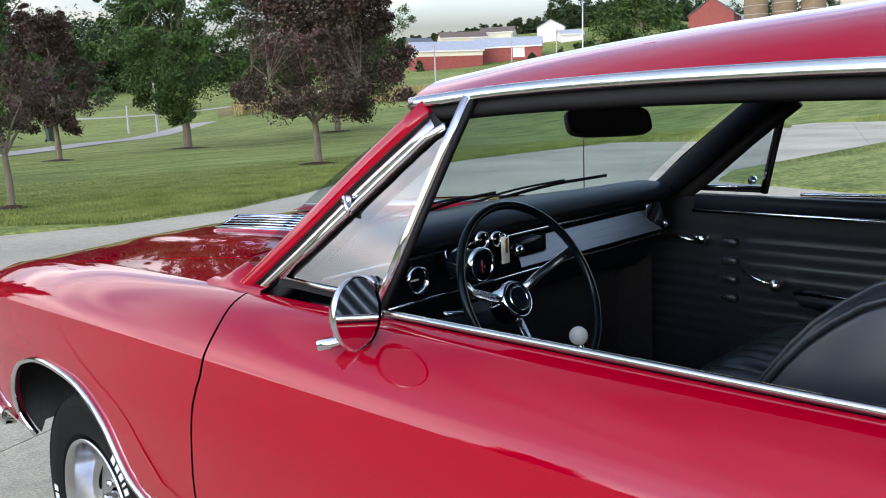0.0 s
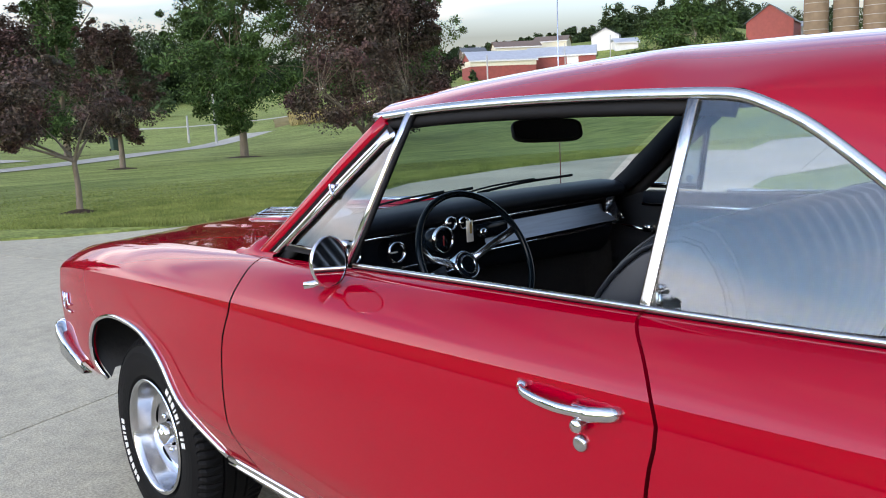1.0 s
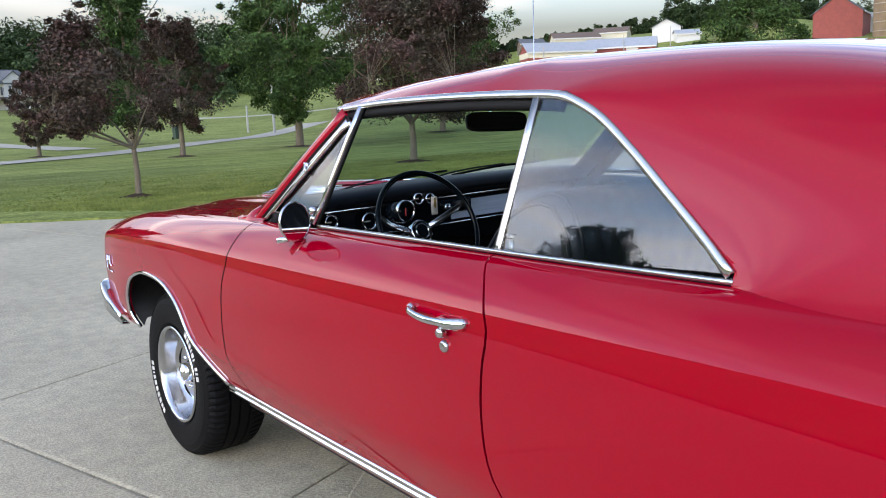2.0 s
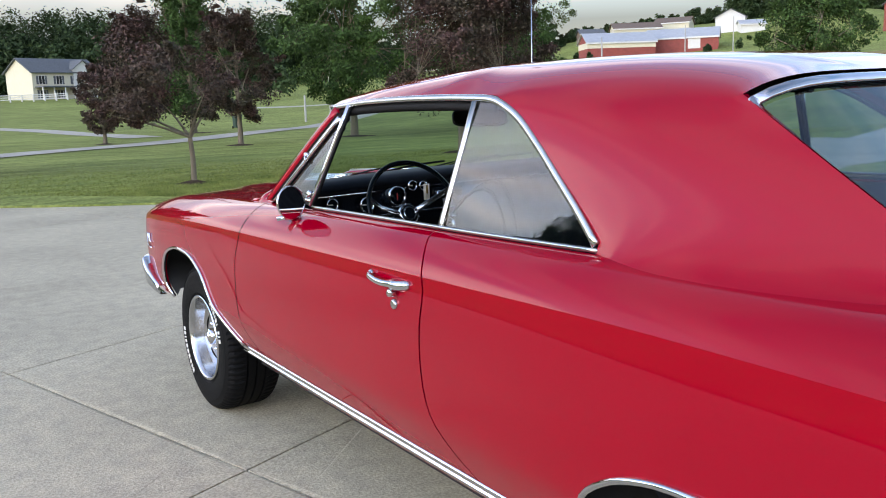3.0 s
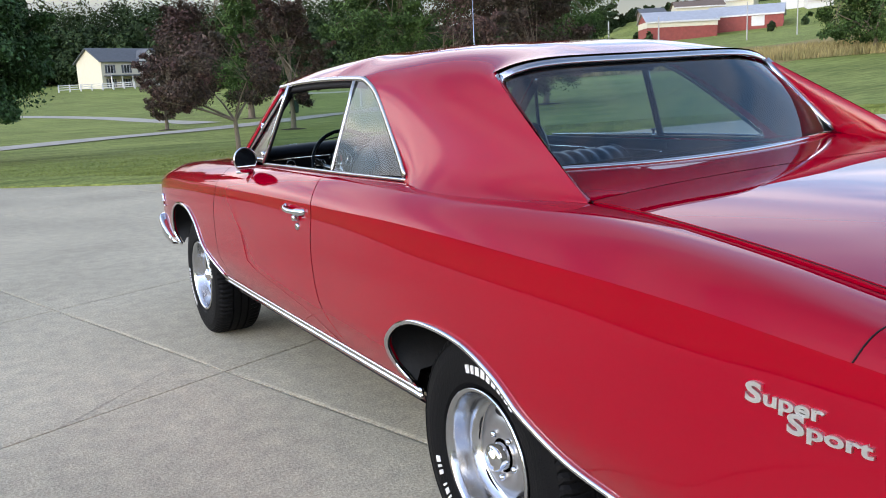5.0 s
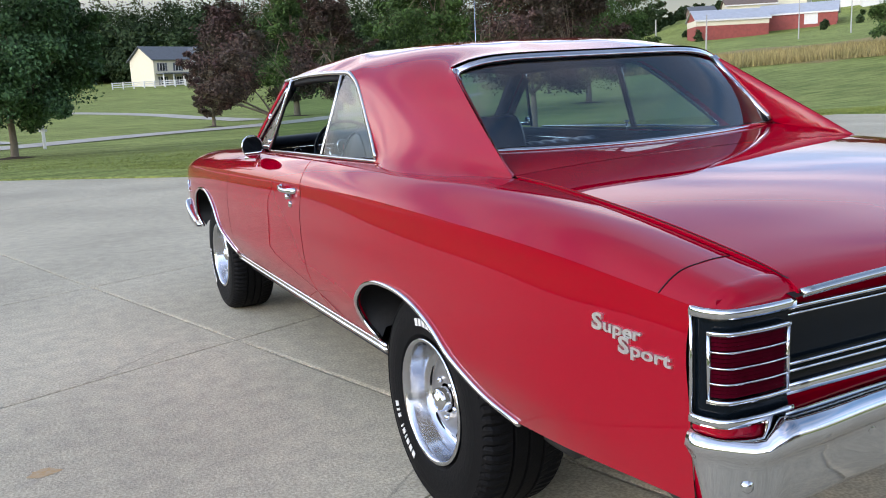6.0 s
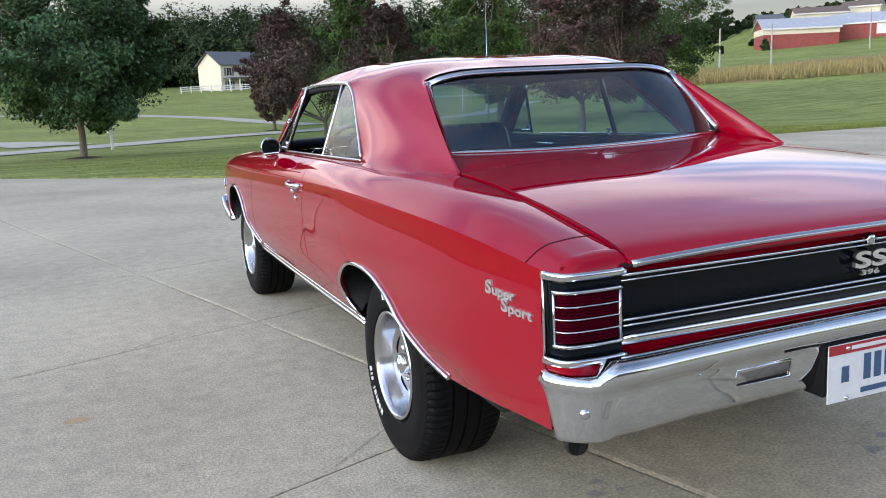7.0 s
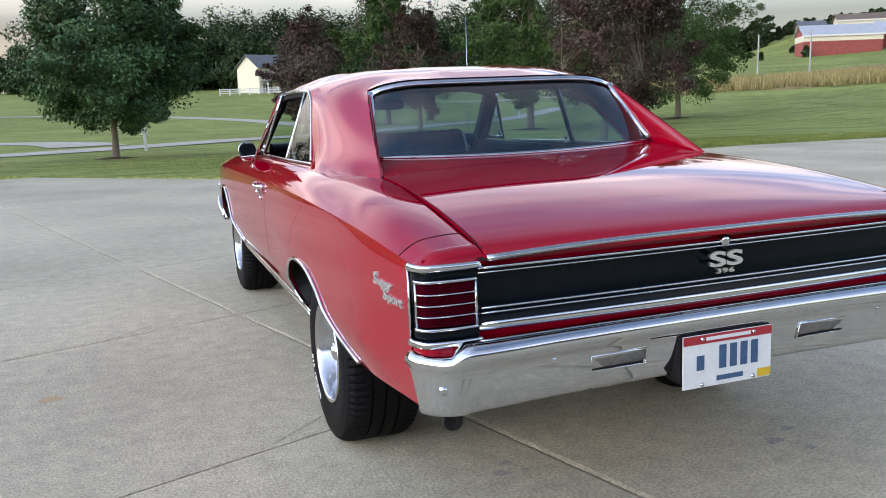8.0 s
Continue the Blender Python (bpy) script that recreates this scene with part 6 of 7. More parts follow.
def sun_visor(x0, x1):
    raw("sun_visor", *boxvf(x0, 0.28, 1.312, x1, 0.42, 1.330, 0.008), M_HEAD, car)


sun_visor(-0.56, -0.13)
sun_visor(0.13, 0.56)

# key with a paper tag, hanging at the dash
key = raw("key", *boxvf(-0.132, 0.680, 0.955, -0.124, 0.684, 0.990, 0.003), M_BRASS, car, "brass key with a paper tag")
raw("key_tag", *boxvf(-0.142, 0.686, 0.930, -0.114, 0.688, 0.994, 0.001), M_TAG, key)
raw("key_ring", *tube([Vector((-0.131, 0.688 + 0.010 * math.cos(a), 0.990 + 0.010 * math.sin(a))) for a in [2 * math.pi * k / 14 for k in range(14)]], 0.0015, 6, True, (1, 0, 0)), M_CHROME, key)

# shifter with a white ball
shifter = raw("gear_lever", *tube([(0.02, 0.52, 0.46), (-0.08, 0.50, 0.66), (-0.118, 0.488, 0.775)], 0.007, 10), M_CHROME, car, "chrome gear lever with a white ball knob")
bm = bmesh.new()
bmesh.ops.create_uvsphere(bm, u_segments=24, v_segments=16, radius=0.021)
for v in bm.verts:
    v.co += Vector((-0.124, 0.486, 0.786))
part("ball_knob", bm, M_BALL, shifter, "white ball knob", True)


def padded(x0, x1, yz, pleats, depth, n=48):
    """An upholstered shell: a side outline (y, z) pulled across x, with rounded ends and sewn pleats."""
    rows = []
    for k in range(n + 1):
        q = k / n
        x = x0 + (x1 - x0) * q
        e = min(q, 1 - q) * (x1 - x0)
        r = 1 - math.sqrt(max(0.0, 1 - min(1.0, e / 0.05) ** 2)) if False else math.sqrt(max(0.0, 1 - (1 - min(1.0, e / 0.06)) ** 2))
        cy = sum(p[0] for p in yz) / len(yz)
        cz = sum(p[1] for p in yz) / len(yz)
        inner = 0.12 < q < 0.88
        pl = depth * (abs(math.sin(math.pi * pleats * (q - 0.12) / 0.76)) - 1.0) if inner else 0.0
        s = 0.86 + 0.14 * r
        row = []
        for y, z in yz:
            d = Vector((0, y - cy, z - cz))
            d = d * s + (d.normalized() * pl if d.length > 0 else Vector())
            row.append((x, cy + d.y, cz + d.z))
        rows.append(row)
    v, f = grid(rows)
    m = len(yz)
    f = list(f) + [tuple(range(m - 1, -1, -1)), tuple(n * m + j for j in range(m))]
    return v, f


def outline(pts, n=36):
    p = pathline([(y, z, 0) for y, z in pts + [pts[0]]], n)
    return [(a.x, a.y) for a in p]


def front_seat(x0, x1, top, label):
    """Half of the split front bench."""
    seat = new("front_seat")
    seat.parent = car
    tagged(seat, label)
    d = top - 1.02
    raw("seat_cushion", *padded(x0, x1, outline([(0.36, 0.56), (0.385, 0.63), (0.33, 0.672), (0.05, 0.655), (-0.10, 0.63), (-0.14, 0.50), (0.08, 0.48), (0.30, 0.49)]), max(4, int((x1 - x0) / 0.075)), 0.008), M_VINYL, seat)
    raw("seat_back", *padded(x0, x1, outline([(-0.02, 0.60), (-0.040, 0.80), (-0.125, 0.918), (-0.222, 1.000 + d * 0.6), (-0.31, 1.045 + d * 0.8), (-0.40, 1.04 + d), (-0.45, 0.97 + d), (-0.38, 0.74), (-0.26, 0.54), (-0.12, 0.52)]), max(4, int((x1 - x0) / 0.075)), 0.008), M_VINYL, seat)
    edge = outline([(-0.02, 0.60), (-0.040, 0.80), (-0.125, 0.918), (-0.222, 1.000 + d * 0.6), (-0.31, 1.045 + d * 0.8), (-0.40, 1.04 + d), (-0.45, 0.97 + d), (-0.38, 0.74), (-0.26, 0.54), (-0.12, 0.52)])
    cy, cz = sum(p[0] for p in edge) / len(edge), sum(p[1] for p in edge) / len(edge)
    for x, s in ((x0 + 0.034, 0.987), (x1 - 0.034, 0.987), (x0 + 0.004, 0.925)):
        raw("seat_piping", *tube([(x, cy + (y - cy) * s, cz + (z - cz) * s) for y, z in edge[1:26]], 0.0048, 6), M_VINYL, seat)
    raw("seat_base", *boxvf(x0 + 0.03, -0.10, 0.37, x1 - 0.03, 0.30, 0.50, 0.02), M_SEAL, seat)


front_seat(-0.62, 0.16, 1.09, "black vinyl front seat with a tall padded back")
front_seat(0.18, 0.62, 0.94, "black vinyl passenger seat with sewn pleats")
rear_seat = new("rear_seat")
rear_seat.parent = car
tagged(rear_seat, "black vinyl rear bench")
raw("seat_cushion", *padded(-0.62, 0.62, outline([(-0.60, 0.52), (-0.58, 0.60), (-0.65, 0.63), (-0.95, 0.58), (-1.0, 0.48), (-0.8, 0.46)]), 14, 0.008), M_VINYL, rear_seat)
raw("seat_back", *padded(-0.62, 0.62, outline([(-0.92, 0.58), (-1.0, 0.78), (-1.08, 0.945), (-1.13, 0.965), (-1.18, 0.94), (-1.12, 0.75), (-1.04, 0.54)]), 14, 0.002), M_VINYL, rear_seat)
raw("parcel_shelf", *grid([[(x, y, 1.02 + 0.03 * q) for y, q in ((-1.14, 0), (-1.26, 0.8), (-1.40, 1.4))] for x in [-0.62 + 0.124 * k for k in range(11)]]), M_HEAD, car)


def door_card(sx, parent):
    """Inside of the door: ribbed vinyl, bright rail, crank and pull."""
    make = mirror if sx > 0 else (lambda vf: vf)
    rows = []
    for k in range(61):
        z = 0.42 + ((0.985 if sx > 0 else 0.958) - 0.42) * k / 60
        rib = 0.006 * abs(math.sin(math.pi * (z - 0.56) / 0.035)) if 0.56 < z < 0.90 else 0.006
        rows.append([(-(min(side(0.2, z), 0.80) - 0.065) + (rib if abs(y - 0.557) > 0.045 or z > 0.9 else 0.002), y, z) for y in [-0.52 + 1.36 * j / 60 for j in range(61)]])
    card = raw("door_card", *make(flip(grid(rows))), M_VINYL, parent, "black ribbed vinyl door card")
    raw("card_trim", *make(sweep([(-0.697, y, 0.948) for y in (-0.50, 0.2, 0.66)], strip(0.012, 0.008), up=(1, 0, 0))), M_CHROME, card)
    raw("card_cap", *make(sweep([(-0.728, y, 0.976 if sx > 0 else 0.945) for y in (-0.50, 0.2, 0.66)], [(-0.028, -0.02), (0.028, -0.02), (0.024, 0.018), (-0.024, 0.018)])), M_DASH, card)
    raw("inner_handle", *make(tube([(-0.715, 0.76, 0.865), (-0.700, 0.70, 0.862), (-0.700, 0.655, 0.855)], 0.007, 8)), M_CHROME, card)
    raw("inner_handle", *make(boxvf(-0.725, 0.62, 0.845, -0.690, 0.66, 0.875, 0.006)), M_CHROME, card)
    raw("window_crank", *make(tube([(-0.715, 0.515, 0.780), (-0.690, 0.46, 0.762), (-0.690, 0.41, 0.752)], 0.006, 8)), M_CHROME, card)
    v, f = lathe([(0.0, 0.030), (0.014, 0.028), (0.020, 0.018), (0.018, 0.0)], 18, "x")
    raw("crank_knob", *make(([(a - 0.705, b + 0.403, c + 0.750) for a, b, c in v], f)), M_STEEL, card)
    raw("arm_rest", *make(boxvf(-0.74, -0.10, 0.70, -0.665, 0.345, 0.745, 0.02)), M_VINYL, card)
    raw("arm_rest_trim", *make(sweep([(-0.663, y, 0.742) for y in (-0.08, 0.1, 0.34)], strip(0.010, 0.006), up=(1, 0, 0))), M_CHROME, card)
    for k in range(4):
        raw("card_louvre", *make(boxvf(-0.745, 0.53, 0.675 + 0.056 * k, -0.715, 0.585, 0.70 + 0.056 * k, 0.006)), M_VINYL, card)
    raw("lock_button", *make(tube([(-0.745, -0.40, 0.985), (-0.745, -0.40, 1.035)], 0.006, 10, up=(1, 0, 0))), M_CHROME, card)
    raw("lock_button_head", *make(tube([(-0.745, -0.40, 1.033), (-0.745, -0.40, 1.042)], 0.012, 12, up=(1, 0, 0))), M_CHROME, card)


door_card(-1, left_door)
door_card(1, right_door)
# inner quarter trim
for vf in both(grid([[(-0.72, y, z) for y in (-1.15, -0.52)] for z in (0.45, 1.0)])):
    raw("quarter_trim", *vf, M_VINYL, car)
belt = raw("lap_belt", *sweep(pathline([(0.12, 0.10, 0.655), (0.25, 0.16, 0.664), (0.45, 0.12, 0.66), (0.60, -0.02, 0.64)], 14), strip(0.045, 0.004)), M_SEAL, car, "black lap belt with a square buckle on the seat")
raw("buckle", *boxvf(0.20, 0.13, 0.664, 0.27, 0.19, 0.688, 0.005), M_BLACK, belt)
for vf in both(grid([[(-0.695, y, z) for y in (0.80, 0.88, 0.98)] for z in (0.36, 0.7, 0.96)])):
    raw("kick_panel", *vf, M_CARPET, car)


# ---- trees ----
def leaf_mesh(name, parent, mat, cl, size, out, n, leaf, g, flat=0.75):
    """Many small leaves gathered round the clump centres cl, turned outwards and up so that each clump has a lit top and a dark underside."""
    n_cl = len(cl)
    which = g.integers(0, n_cl, n)
    ball = g.normal(size=(n, 3))
    ball *= (g.uniform(0, 1, n) ** 0.45 * 1.75 / np.linalg.norm(ball, axis=1))[:, None]
    p = cl[which] + ball * size[which][:, None] * np.array([1, 1, flat])
    nr = out[which] * 0.7 + np.array([0, 0, 0.55]) + g.normal(size=(n, 3)) * 0.65
    nr /= np.linalg.norm(nr, axis=1)[:, None]
    u = np.cross(nr, g.normal(size=(n, 3)))
    u /= np.linalg.norm(u, axis=1)[:, None]
    v = np.cross(nr, u)
    s = leaf * g.uniform(0.55, 1.35, n)[:, None]
    quad = np.stack([p - u * s, p + v * s * 0.5 + nr * s * 0.15, p + u * s - nr * s * 0.2, p - v * s * 0.5 + nr * s * 0.15], 1).reshape(-1, 3)
    me = bpy.data.meshes.new(name)
    me.vertices.add(len(quad))
    me.vertices.foreach_set("co", quad.ravel().astype(np.float32))
    me.loops.add(4 * n)
    me.loops.foreach_set("vertex_index", np.arange(4 * n, dtype=np.int32))
    me.polygons.add(n)
    me.polygons.foreach_set("loop_start", np.arange(0, 4 * n, 4, dtype=np.int32))
    me.update(calc_edges=True)
    me.validate()
    me.materials.append(mat)
    ob = new(name, me)
    if parent:
        ob.parent = parent
    return ob


def limb(pts, r0, r1, n=8, seg=9):
    p = pathline(pts, n)
    rows = []
    for i, q in enumerate(p):
        d = (p[min(i + 1, n)] - p[max(i - 1, 0)]).normalized()
        s = d.cross(Vector((0.31, 0.9, 0.2))).normalized()
        u = s.cross(d)
        r = r0 + (r1 - r0) * i / n
        rows.append([tuple(q + (s * math.cos(2 * math.pi * k / seg) + u * math.sin(2 * math.pi * k / seg)) * r * (1 + 0.08 * noise.noise(q * 5 + Vector((k, 0, 0))))) for k in range(seg + 1)])
    return grid(rows)


def rough_field(g, k=3):
    """A smooth random field over directions or places, built of a few plane waves."""
    w = g.normal(size=(9, 3)) * k
    ph = g.uniform(0, 6.28, 9)
    return lambda p: np.cos(p @ w.T + ph).mean(axis=1) * 1.5


SHAPES = {"round": ((0, 0.30), (0.12, 0.72), (0.35, 1.0), (0.6, 0.92), (0.85, 0.55), (1, 0.12)),
          "oval": ((0, 0.35), (0.1, 0.72), (0.3, 1.0), (0.55, 0.88), (0.8, 0.55), (1, 0.10)),
          "wide": ((0, 0.35), (0.15, 0.85), (0.4, 1.0), (0.7, 0.80), (0.9, 0.50), (1, 0.20))}


def tree(x, y, height, spread, trunk_h, trunk_r, mat, seed, n, leaf, label, shape="round", split=False, lean=(0.0, 0.0), clumps=150, gap=-0.28, group="lawn trees", mulch=True, crown_base=None):
    g, h = np.random.default_rng(seed), random.Random(seed)
    t = empty("tree", label, "tree", group, at=(x, y, terrain(x, y)))
    base = crown_base or trunk_h * 0.72
    ch = height - base
    f = g.uniform(0, 1, clumps * 2) ** 0.85
    a = g.uniform(0, 2 * math.pi, clumps * 2)
    q = g.uniform(0.12, 1.0, clumps * 2) ** 0.5
    prof = np.array(SHAPES[shape])
    r = np.interp(f, prof[:, 0], prof[:, 1]) * spread
    way = np.stack([np.cos(a), np.sin(a), f * 2 - 0.8], 1)
    bump = 1 + 0.30 * rough_field(g, 2.2)(way) + g.normal(size=clumps * 2) * 0.06
    r = r * q * bump * 0.93
    cl = np.stack([np.cos(a) * r + lean[0] * np.minimum(1, f * 2 + 0.3), np.sin(a) * r + lean[1] * np.minimum(1, f * 2 + 0.3), base + ch * (0.03 + 0.94 * f * (0.93 + 0.07 * bump)) - 0.10 * r * q], 1)
    keep = rough_field(g, 3.2 / spread)(cl) > gap
    cl, q, f = cl[keep][:clumps], q[keep][:clumps], f[keep][:clumps]
    out = cl - np.array([lean[0], lean[1], base + ch * 0.4])
    out /= np.linalg.norm(out, axis=1)[:, None] + 1e-6
    size = g.uniform(0.065, 0.14, len(cl)) * spread
    # leafy shoots that break the outline
    tips = np.flatnonzero((q > 0.72) & (g.uniform(0, 1, len(q)) < 0.5))
    shoot = out[tips] + np.array([0, 0, 0.35]) + g.normal(size=(len(tips), 3)) * 0.35
    reach = (g.uniform(0.05, 0.13, len(tips)) * spread)[:, None]
    cl = np.concatenate([cl, cl[tips] + shoot * reach, cl[tips] + shoot * reach * 1.9])
    cl[:, 2] = np.maximum(cl[:, 2], base * 0.85)
    out = np.concatenate([out, out[tips], out[tips]])
    size = np.concatenate([size, size[tips] * 0.62, size[tips] * 0.42])
    pieces = [limb([(0, 0, -0.05), (0.02, 0.01, trunk_h * 0.5), (0.0, 0.02, trunk_h * 1.02)], trunk_r * 1.25, trunk_r * 0.85)]
    if not split:
        pieces.append(limb([(0, 0.02, trunk_h), (0.05, 0, trunk_h + ch * 0.35), (lean[0], lean[1] + 0.03, base + ch * 0.86)], trunk_r * 0.85, trunk_r * 0.15))
    mains = 5 if split else 8
    ends = []
    for k in range(mains):
        ang = 2 * math.pi * k / mains + h.uniform(-0.4, 0.4)
        z0 = trunk_h * h.uniform(0.90, 1.0) + (0 if split else ch * 0.45 * k / mains)
        e = spread * h.uniform(0.5, 0.72)
        z1 = min(height * 0.85, z0 + ch * h.uniform(0.22, 0.5))
        c = (math.cos(ang) * e + lean[0], math.sin(ang) * e + lean[1], z1)
        mid = (c[0] * 0.42, c[1] * 0.42, z0 + (z1 - z0) * 0.5)
        pieces.append(limb([(0, 0, z0), mid, c], trunk_r * (0.62 if split else 0.42), trunk_r * 0.12, 7, 7))
        ends.append((mid, trunk_r * 0.3))
        ends.append((c, trunk_r * 0.14))
    for i in range(0, len(cl), 3):
        p = Vector(cl[i])
        m, rr = min(ends, key=lambda e: (Vector(e[0]) - p).length)
        m = Vector(m)
        pieces.append(limb([m, m.lerp(p, 0.5) + Vector((0, 0, 0.04 * spread)), p], rr * 0.6, rr * 0.2, 4, 5))
    raw("trunk", *join(*pieces), M_BARK, t)
    leaf_mesh("crown", t, mat, cl, size, out, n, leaf, g)
    if mulch:
        bm = bmesh.new()
        k0 = 0.5 * trunk_r / 0.08
        ring0 = [bm.verts.new((math.cos(2 * math.pi * k / 20) * k0 * h.uniform(0.8, 1.2), math.sin(2 * math.pi * k / 20) * k0 * h.uniform(0.8, 1.2), 0.0)) for k in range(20)]
        mid = bm.verts.new((0, 0, 0.07))
        for k in range(20):
            bm.faces.new((ring0[k], ring0[(k + 1) % 20], mid))
        part("mulch_bed", bm, M_MULCH, t, "low bed of brown mulch")
    return t


PUR, GRN = "purple-leaved ornamental tree on the lawn", "green-leaved shade tree on the lawn"
tree(2.86, 13.05, 2.95, 1.42, 0.84, 0.045, M_PURPLE, 11, 26000, 0.031, "purple-leaved ornamental tree with low spreading limbs", "wide", True, (-0.45, 0.20), 150, -0.10, crown_base=1.12)
tree(11.2, 32.6, 5.4, 1.85, 1.5, 0.10, M_PURPLE, 12, 30000, 0.055, PUR, "wide")
tree(18.4, 36.0, 11.5, 3.9, 2.0, 0.17, M_GREEN, 13, 70000, 0.075, "tall green-leaved shade tree on the lawn", "oval", clumps=260)
tree(10.8, 16.0, 4.4, 2.40, 1.02, 0.080, M_PURPLE, 14, 62000, 0.040, "wide dark purple-leaved tree with a forked trunk", "wide", True, clumps=220, gap=-0.22, crown_base=1.25)
tree(29.5, 38.9, 11.3, 4.3, 1.35, 0.16, M_GREEN, 15, 56000, 0.070, GRN, "oval", clumps=260)
tree(-1.72, 22.4, 6.1, 2.75, 1.15, 0.09, M_MAPLE, 16, 110000, 0.055, "broad rounded green maple on the lawn", "oval", clumps=310, gap=-0.4, crown_base=0.95)
tree(8.0, 42.5, 3.9, 1.3, 0.75, 0.09, M_PURPLE, 17, 14000, 0.065, "small purple-leaved tree by the lane")
tree(*polar(56.3, 86), 7.8, 5.0, 1.5, 0.2, M_GREEN, 18, 30000, 0.13, "round green tree on the hillside", split=True, clumps=200)
tree(*polar(17.5, 60), 10.5, 3.5, 1.6, 0.2, M_GREEN, 19, 34000, 0.10, "tall green tree beyond the lane", "oval", clumps=240)
tree(*polar(-62, 38), 7.0, 4.0, 1.3, 0.2, M_GREEN, 20, 16000, 0.12, GRN)
tree(*polar(-44, 23), 7.4, 3.6, 1.3, 0.14, M_GREEN, 21, 40000, 0.08, "round green tree on the lawn beside the driveway", clumps=240, gap=-0.4)


# far woods
def woods(name, spec, seed, label, n_each=860, leaf=0.47):
    """A belt of joined far crowns: rows of (bearing, distance, height)."""
    g = np.random.default_rng(seed)
    lobes = []
    for a0, a1, r, h, cnt in spec:
        for k in range(cnt):
            az, rr = a0 + (a1 - a0) * (k + g.uniform(0, 1)) / cnt, r * g.uniform(0.95, 1.08)
            x, y = polar(az, rr)
            hh = h * g.uniform(0.72, 1.08)
            w = hh * g.uniform(0.26, 0.38)
            z = terrain(x, y)
            lobes.append((x, y, z + hh * 0.55, w, hh * 0.45))
            lobes.append((x + g.normal() * w * 0.5, y, z + hh * 0.3, w, hh * 0.3))
    lob = np.repeat(np.array(lobes), 16, axis=0)
    d = g.normal(size=(len(lob), 3))
    d /= np.linalg.norm(d, axis=1)[:, None]
    cl = lob[:, :3] + d * g.uniform(0.5, 1.0, (len(lob), 1)) * np.stack([lob[:, 3], lob[:, 3], lob[:, 4]], 1)
    ob = leaf_mesh(name, None, M_DARKGREEN, cl, g.uniform(0.18, 0.32, len(lob)) * lob[:, 3], d, n_each * len(lobes), leaf, g)
    return tagged(ob, label, "woods", kind="stuff")


woods("woods", [(1, 30, 226, 13, 64), (0, 29, 240, 19, 70), (1, 28, 262, 23, 60), (-14, 3, 262, 10, 36), (-14, 2, 285, 10, 30), (-40, -14, 300, 15, 30)], 31, "dark green deciduous woods on the far hill")
woods("woods", [(28, 37, 262, 12, 26), (36.5, 41, 258, 9, 16), (41, 47.5, 268, 3.6, 26), (47.5, 52, 300, 7, 14), (52, 60, 290, 12, 24), (60, 75, 330, 14, 30)], 32, "broken line of trees along the ridge")
woods("bushes", [(38, 44, 196, 2.2, 5), (50, 58, 185, 2.5, 6), (14, 24, 150, 5, 9)], 33, "low shrubs along the field edges", 200, 0.4)


woods("woods", [(-95, -12, 112, 12, 66), (-95, -14, 96, 7.0, 50)], 34, "low dark tree line beyond the lawn", 260, 0.45)

# ---- buildings ----
def face_pose(az, r, turn=0.0):
    x, y = polar(az, r)
    return pose(x, y, terrain(x, y), 0, 0, -az + turn)


def gable_mass(w, d, h, rise, over=0.3, along="x"):
    """Walls with gables and a separate roof; ridge along x."""
    v = [(-w / 2, -d / 2, -1.5), (w / 2, -d / 2, -1.5), (w / 2, d / 2, -1.5), (-w / 2, d / 2, -1.5), (-w / 2, -d / 2, h), (w / 2, -d / 2, h), (w / 2, d / 2, h), (-w / 2, d / 2, h), (-w / 2, 0, h + rise), (w / 2, 0, h + rise)]
    f = [(0, 1, 5, 4), (2, 3, 7, 6), (1, 2, 6, 9, 5), (3, 0, 4, 8, 7)]
    k = rise / (d / 2)
    o = over
    rv = [(-w / 2 - o, -d / 2 - o, h - k * o + 0.02), (w / 2 + o, -d / 2 - o, h - k * o + 0.02), (w / 2 + o, 0, h + rise + 0.02), (-w / 2 - o, 0, h + rise + 0.02), (-w / 2 - o, d / 2 + o, h - k * o + 0.02), (w / 2 + o, d / 2 + o, h - k * o + 0.02)]
    rv += [(a, b, c + 0.18) for a, b, c in rv]
    rf = [(6, 7, 8, 9), (9, 8, 11, 10), (0, 3, 2, 1), (3, 4, 5, 2), (0, 1, 7, 6), (4, 10, 11, 5), (1, 2, 8, 7), (2, 5, 11, 8), (0, 6, 9, 3), (3, 9, 10, 4)]
    return (v, f), (rv, rf)


def window(parent, x, y, z, w, h, mat=None):
    b = raw("window", *boxvf(x - w / 2 - 0.1, y - 0.10, z - 0.1, x + w / 2 + 0.1, y + 0.05, z + h + 0.1), M_WHITEWALL, parent, smooth=False)
    raw("pane", *boxvf(x - w / 2, y - 0.13, z, x + w / 2, y - 0.08, z + h), M_PANE, b, smooth=False)
    for s in (-1, 1):
        raw("shutter", *boxvf(x + s * (w / 2 + 0.33) - 0.2, y - 0.08, z - 0.05, x + s * (w / 2 + 0.33) + 0.2, y + 0.05, z + h + 0.05), M_ROOF, b, smooth=False)
    raw("muntin", *boxvf(x - 0.04, y - 0.15, z, x + 0.04, y - 0.12, z + h), M_WHITEWALL, b, smooth=False)


